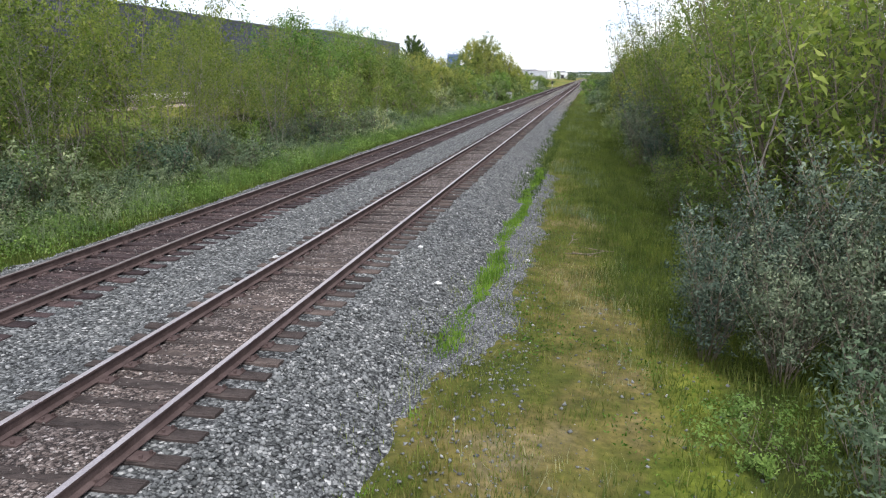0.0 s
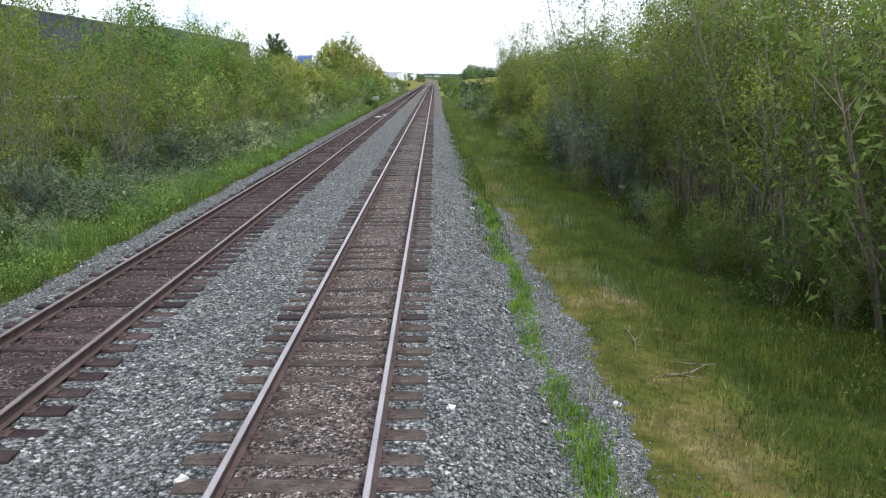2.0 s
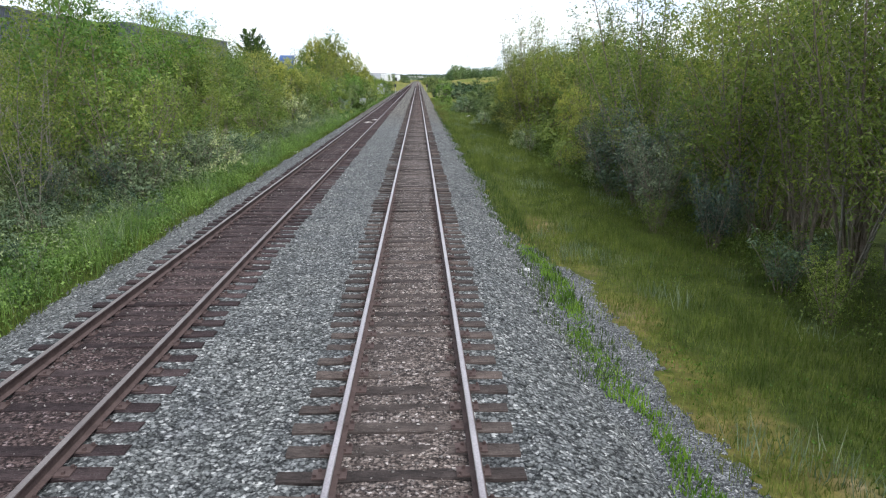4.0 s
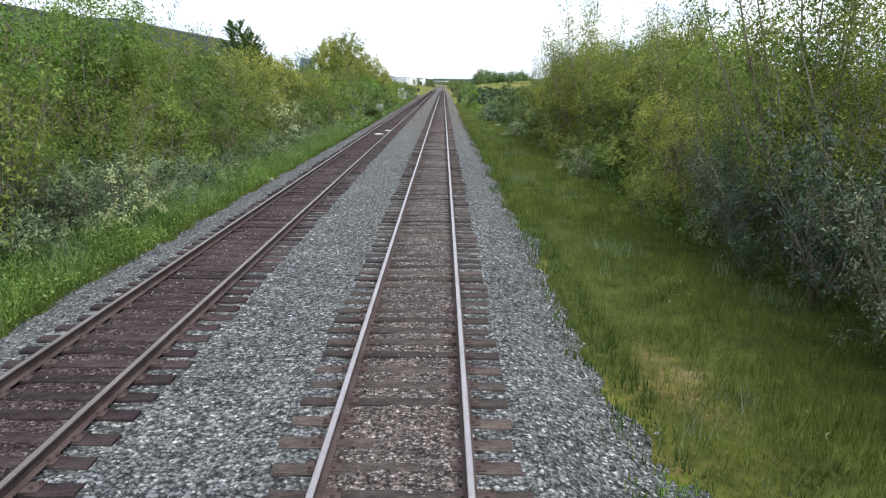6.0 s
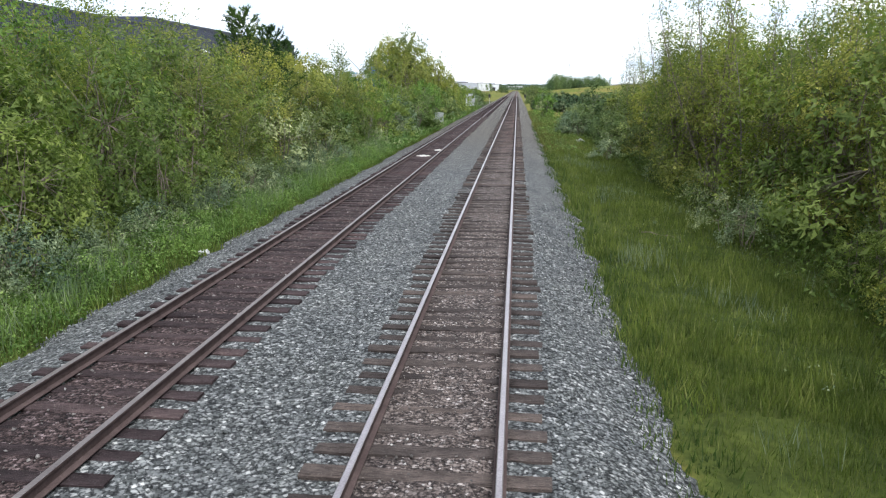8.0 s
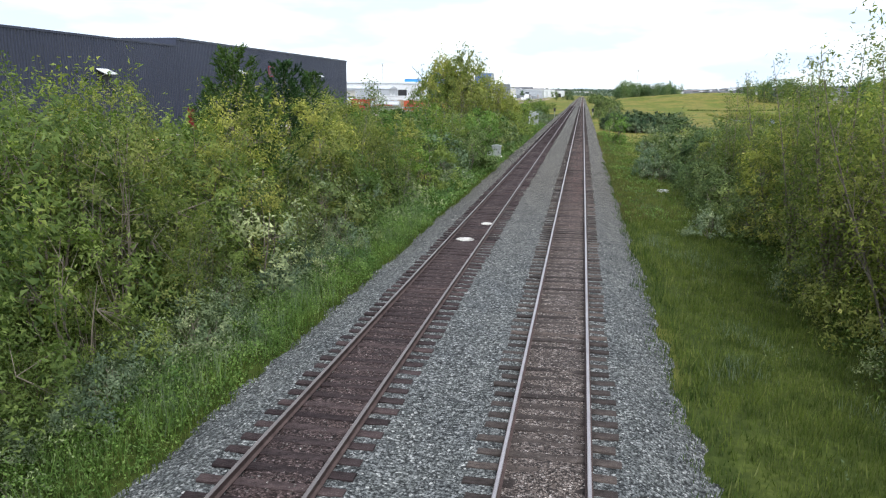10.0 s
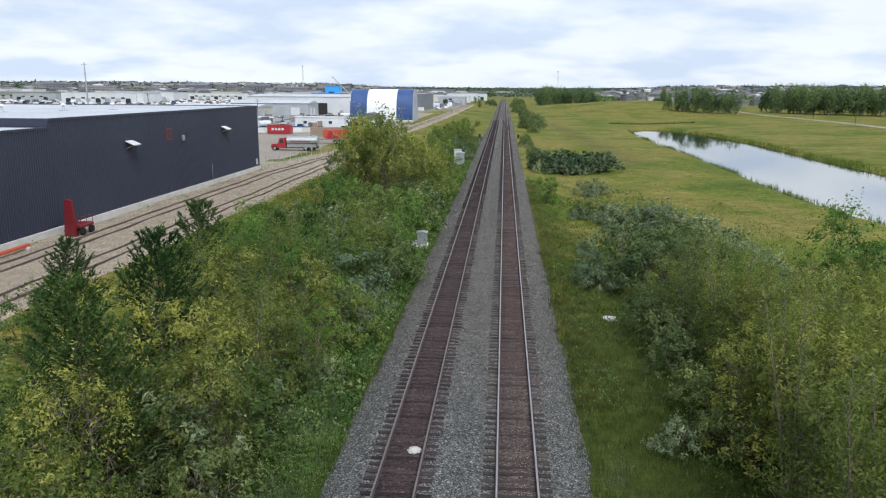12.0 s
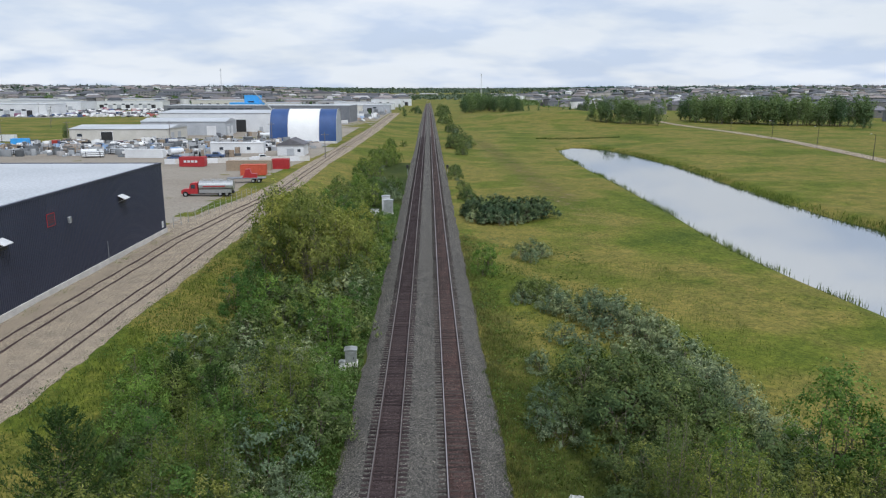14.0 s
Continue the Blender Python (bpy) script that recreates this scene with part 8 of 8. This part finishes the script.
t = thing("road_bridge", "pale concrete road bridge crossing far along the tracks", "bridge", pose(0, 2200, float(ground_z(0.0, 2200.0))))
bm = bmesh.new()
box(bm, -26, 24, -6, 6, 7.0, 8.6, 0.1)
part("deck", bm, M_CONC, t)
for yy in (-6.2, 6.2):
    bm = bmesh.new()
    box(bm, -26, 24, yy - 0.2, yy + 0.2, 8.0, 10.0)
    part("parapet", bm, M_WHITE, t)
for xx in (-20, -11, 8, 18):
    bm = bmesh.new()
    box(bm, xx - 0.6, xx + 0.6, -4.5, 4.5, 0, 7.0)
    part("pier", bm, M_CONC, t)
for xx in (-26, 24):
    bm = bmesh.new()
    box(bm, xx - 1.5, xx + 1.5, -6, 6, 0, 7.0)
    part("abutment", bm, M_CONC, t)

# ---- the far town ----
TR = np.random.default_rng(51)


def house(label, w, d, h, rise, wall, roof, garage=False):
    t = thing("house", label, "house", None, "houses of the town")
    part("wall", wall_ring(w, d, h), wall, t)
    bm = bmesh.new()
    a = [bm.verts.new(p) for p in ((-0.5, -0.5, h), (w + 0.5, -0.5, h), (w + 0.5, d + 0.5, h), (-0.5, d + 0.5, h), (w * 0.25, d / 2, h + rise), (w * 0.75, d / 2, h + rise))]
    for q in ((0, 1, 5, 4), (1, 2, 5), (2, 3, 4, 5), (3, 0, 4), (0, 3, 2, 1)):
        bm.faces.new([a[k] for k in q])
    bmesh.ops.recalc_face_normals(bm, faces=bm.faces)
    part("roof", bm, roof, t)
    for wx, wz in ((w * 0.3, h - 2.0),):
        bm = bmesh.new()
        box(bm, wx, wx + 2.6, -0.06, 0.05, wz, wz + 1.3)
        part("window", bm, M_GLASSY, t)
    if garage:
        bm = bmesh.new()
        box(bm, w / 2 - 1.4, w / 2 + 1.4, -0.07, 0.05, 0, 2.3)
        part("door", bm, M_CREAM, t)
    return t


HP = [house("two-storey grey town house with a hipped shingle roof", 12, 11, 6, 3.2, M_SIDING, M_SHINGLE), house("wide pale town house with a low shingle roof", 15, 10, 5, 2.8, M_SIDING, M_SHINGLE), house("tall narrow town house with a steep dark roof", 10, 11, 7, 4.0, M_DKGREY, M_SHINGLE)]
SPOTS = []
for x, y in jitter_grid(150, 720, 720, 1120, 36, TR):
    if TR.random() < 0.32 and not (x < 190 and y < 760):
        SPOTS.append((x, y))
for x, y in jitter_grid(270, 700, 560, 720, 34, TR):
    if TR.random() < 0.6:
        SPOTS.append((x, y))
for k, (x, y) in enumerate(SPOTS):
    m = pose(x, y, gz(x, y), 0, 0, float(TR.choice((0, 90, 180, 270)) + TR.normal(0, 8)))
    if k < 3:
        HP[k].matrix_basis = m
    else:
        copy_thing(HP[int(TR.integers(3))], m)
WALLS = (M_WHITE, M_WHITE, M_CREAM, M_GREY, M_WHITE, M_SIDING)
WORDS = ("white", "white", "cream", "grey", "white", "beige")
ROW = [(-412, 782, 80, 30, 9), (-372, 652, 74, 28, 9), (-262, 885, 62, 30, 9), (-455, 880, 60, 30, 9), (-360, 870, 70, 28, 8), (-185, 1010, 55, 26, 8), (-95, 800, 34, 22, 8), (-100, 870, 40, 24, 7), (-85, 660, 30, 22, 8), (-60, 720, 24, 20, 7), (-70, 950, 36, 24, 9), (-550, 800, 70, 30, 9), (-640, 860, 70, 30, 10), (-520, 960, 80, 30, 9), (-400, 985, 70, 30, 9), (-290, 990, 66, 28, 8), (-700, 980, 80, 30, 10), (-130, 930, 30, 20, 7), (-58, 840, 20, 16, 6), (-64, 1040, 40, 22, 8), (-170, 820, 36, 22, 7), (-470, 730, 44, 22, 7), (-600, 720, 50, 26, 8)]
for k, (x, y, w, d, h) in enumerate(ROW):
    c = k % 6
    building(f"large {WORDS[c]} metal commercial building with bay doors", x, y, w, d, h, WALLS[c], M_ROOF, float(TR.normal(0, 2)), 0, tuple((4 + j * 9.0, 4.5, 4.6, M_DARK if j % 3 == 0 else M_GREY) for j in range(int(w / 10))), tuple((9.2 + j * 9.0, 4.2, 3.2, 1.3) for j in range(int(w / 10) - 1)), name="commercial_building", group="commercial buildings")
for k in range(12):
    x, y, w, h = -880 + k * 74 + TR.uniform(-12, 12), 1240 + TR.uniform(-80, 120), TR.uniform(36, 55), TR.uniform(11, 15)
    if x > -70:
        continue
    building("grey-beige apartment block with rows of windows", x, y, w, 18, h, M_SIDING if k % 2 else M_DKGREY, M_SHINGLE, float(TR.normal(0, 6)), 3.0, (), tuple((2 + i * 5.2, 1.2 + j * 3.1, 2.4, 1.6) for i in range(int(w / 5.4)) for j in range(int(h / 3.2))), name="apartment_block", category="apartment block", group="apartment blocks")


def far_houses(n, xs, ys, label):
    """The roofs of the town far off, too small to pick apart."""
    x, y = TR.uniform(*xs, n), TR.uniform(*ys, n)
    w, d, h = TR.uniform(7, 24, n), TR.uniform(8, 13, n), TR.uniform(3.5, 10, n)
    up = TR.uniform(0.4, 3.4, n)
    z = ground_z(x, y)
    q = np.array(((0, 0, 0), (1, 0, 0), (1, 1, 0), (0, 1, 0), (0, 0, 1), (1, 0, 1), (1, 1, 1), (0, 1, 1)), float)
    wall = q[None] * np.stack([w, d, h], -1)[:, None] + np.stack([x, y, z], -1)[:, None]
    r = np.array(((-0.03, -0.05), (1.03, -0.05), (1.03, 1.05), (-0.03, 1.05), (0.12, 0.5), (0.88, 0.5)))
    top = np.stack([x[:, None] + r[None, :, 0] * w[:, None], y[:, None] + r[None, :, 1] * d[:, None], (z + h)[:, None] + np.where(np.arange(6) > 3, 1, 0)[None] * up[:, None] + 0.05], -1)
    v = np.concatenate([wall, top], 1).reshape(-1, 3)
    quads = np.array(((0, 1, 5, 4), (1, 2, 6, 5), (2, 3, 7, 6), (3, 0, 4, 7), (8, 9, 13, 12), (10, 11, 12, 13), (9, 10, 13, 13), (11, 8, 12, 12)))
    tri = np.concatenate([quads[:, (0, 1, 2)], quads[:6][:, (0, 2, 3)]])
    f = (tri[None] + 14 * np.arange(n)[:, None, None]).reshape(-1, 3)
    me = arr_mesh("far_houses", v, f, M_FARWALL)
    me.materials.append(M_FARROOF)
    roof = np.tile(np.array([0, 0, 0, 0, 1, 1, 1, 1, 0, 0, 0, 0, 1, 1]), n)
    me.polygons.foreach_set("material_index", roof.astype(np.int32))
    solo("far_houses", me, label, "houses", kind="stuff")


M_FARWALL = loose_mat("distant_house_walls", ((0.0, (0.09, 0.092, 0.10)), (0.35, (0.20, 0.195, 0.19)), (0.7, (0.36, 0.33, 0.30)), (0.85, (0.55, 0.55, 0.55)), (1.0, (0.78, 0.78, 0.78))))
M_FARROOF = loose_mat("distant_house_roofs", ((0.0, (0.055, 0.06, 0.07)), (0.5, (0.12, 0.122, 0.135)), (0.82, (0.22, 0.18, 0.165)), (1.0, (0.52, 0.53, 0.55))))
far_houses(1100, (-1100, -50), (960, 2100), "distant grey roofs and walls of the town")
far_houses(900, (130, 1200), (900, 2000), "distant grey roofs and walls of the suburb")
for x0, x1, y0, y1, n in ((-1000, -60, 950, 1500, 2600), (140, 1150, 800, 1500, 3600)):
    belt("far_woods", n, x0, x1, y0, y1, 8, 4.5, L_FAR_HAZE, TR, "scattered trees between the distant houses")
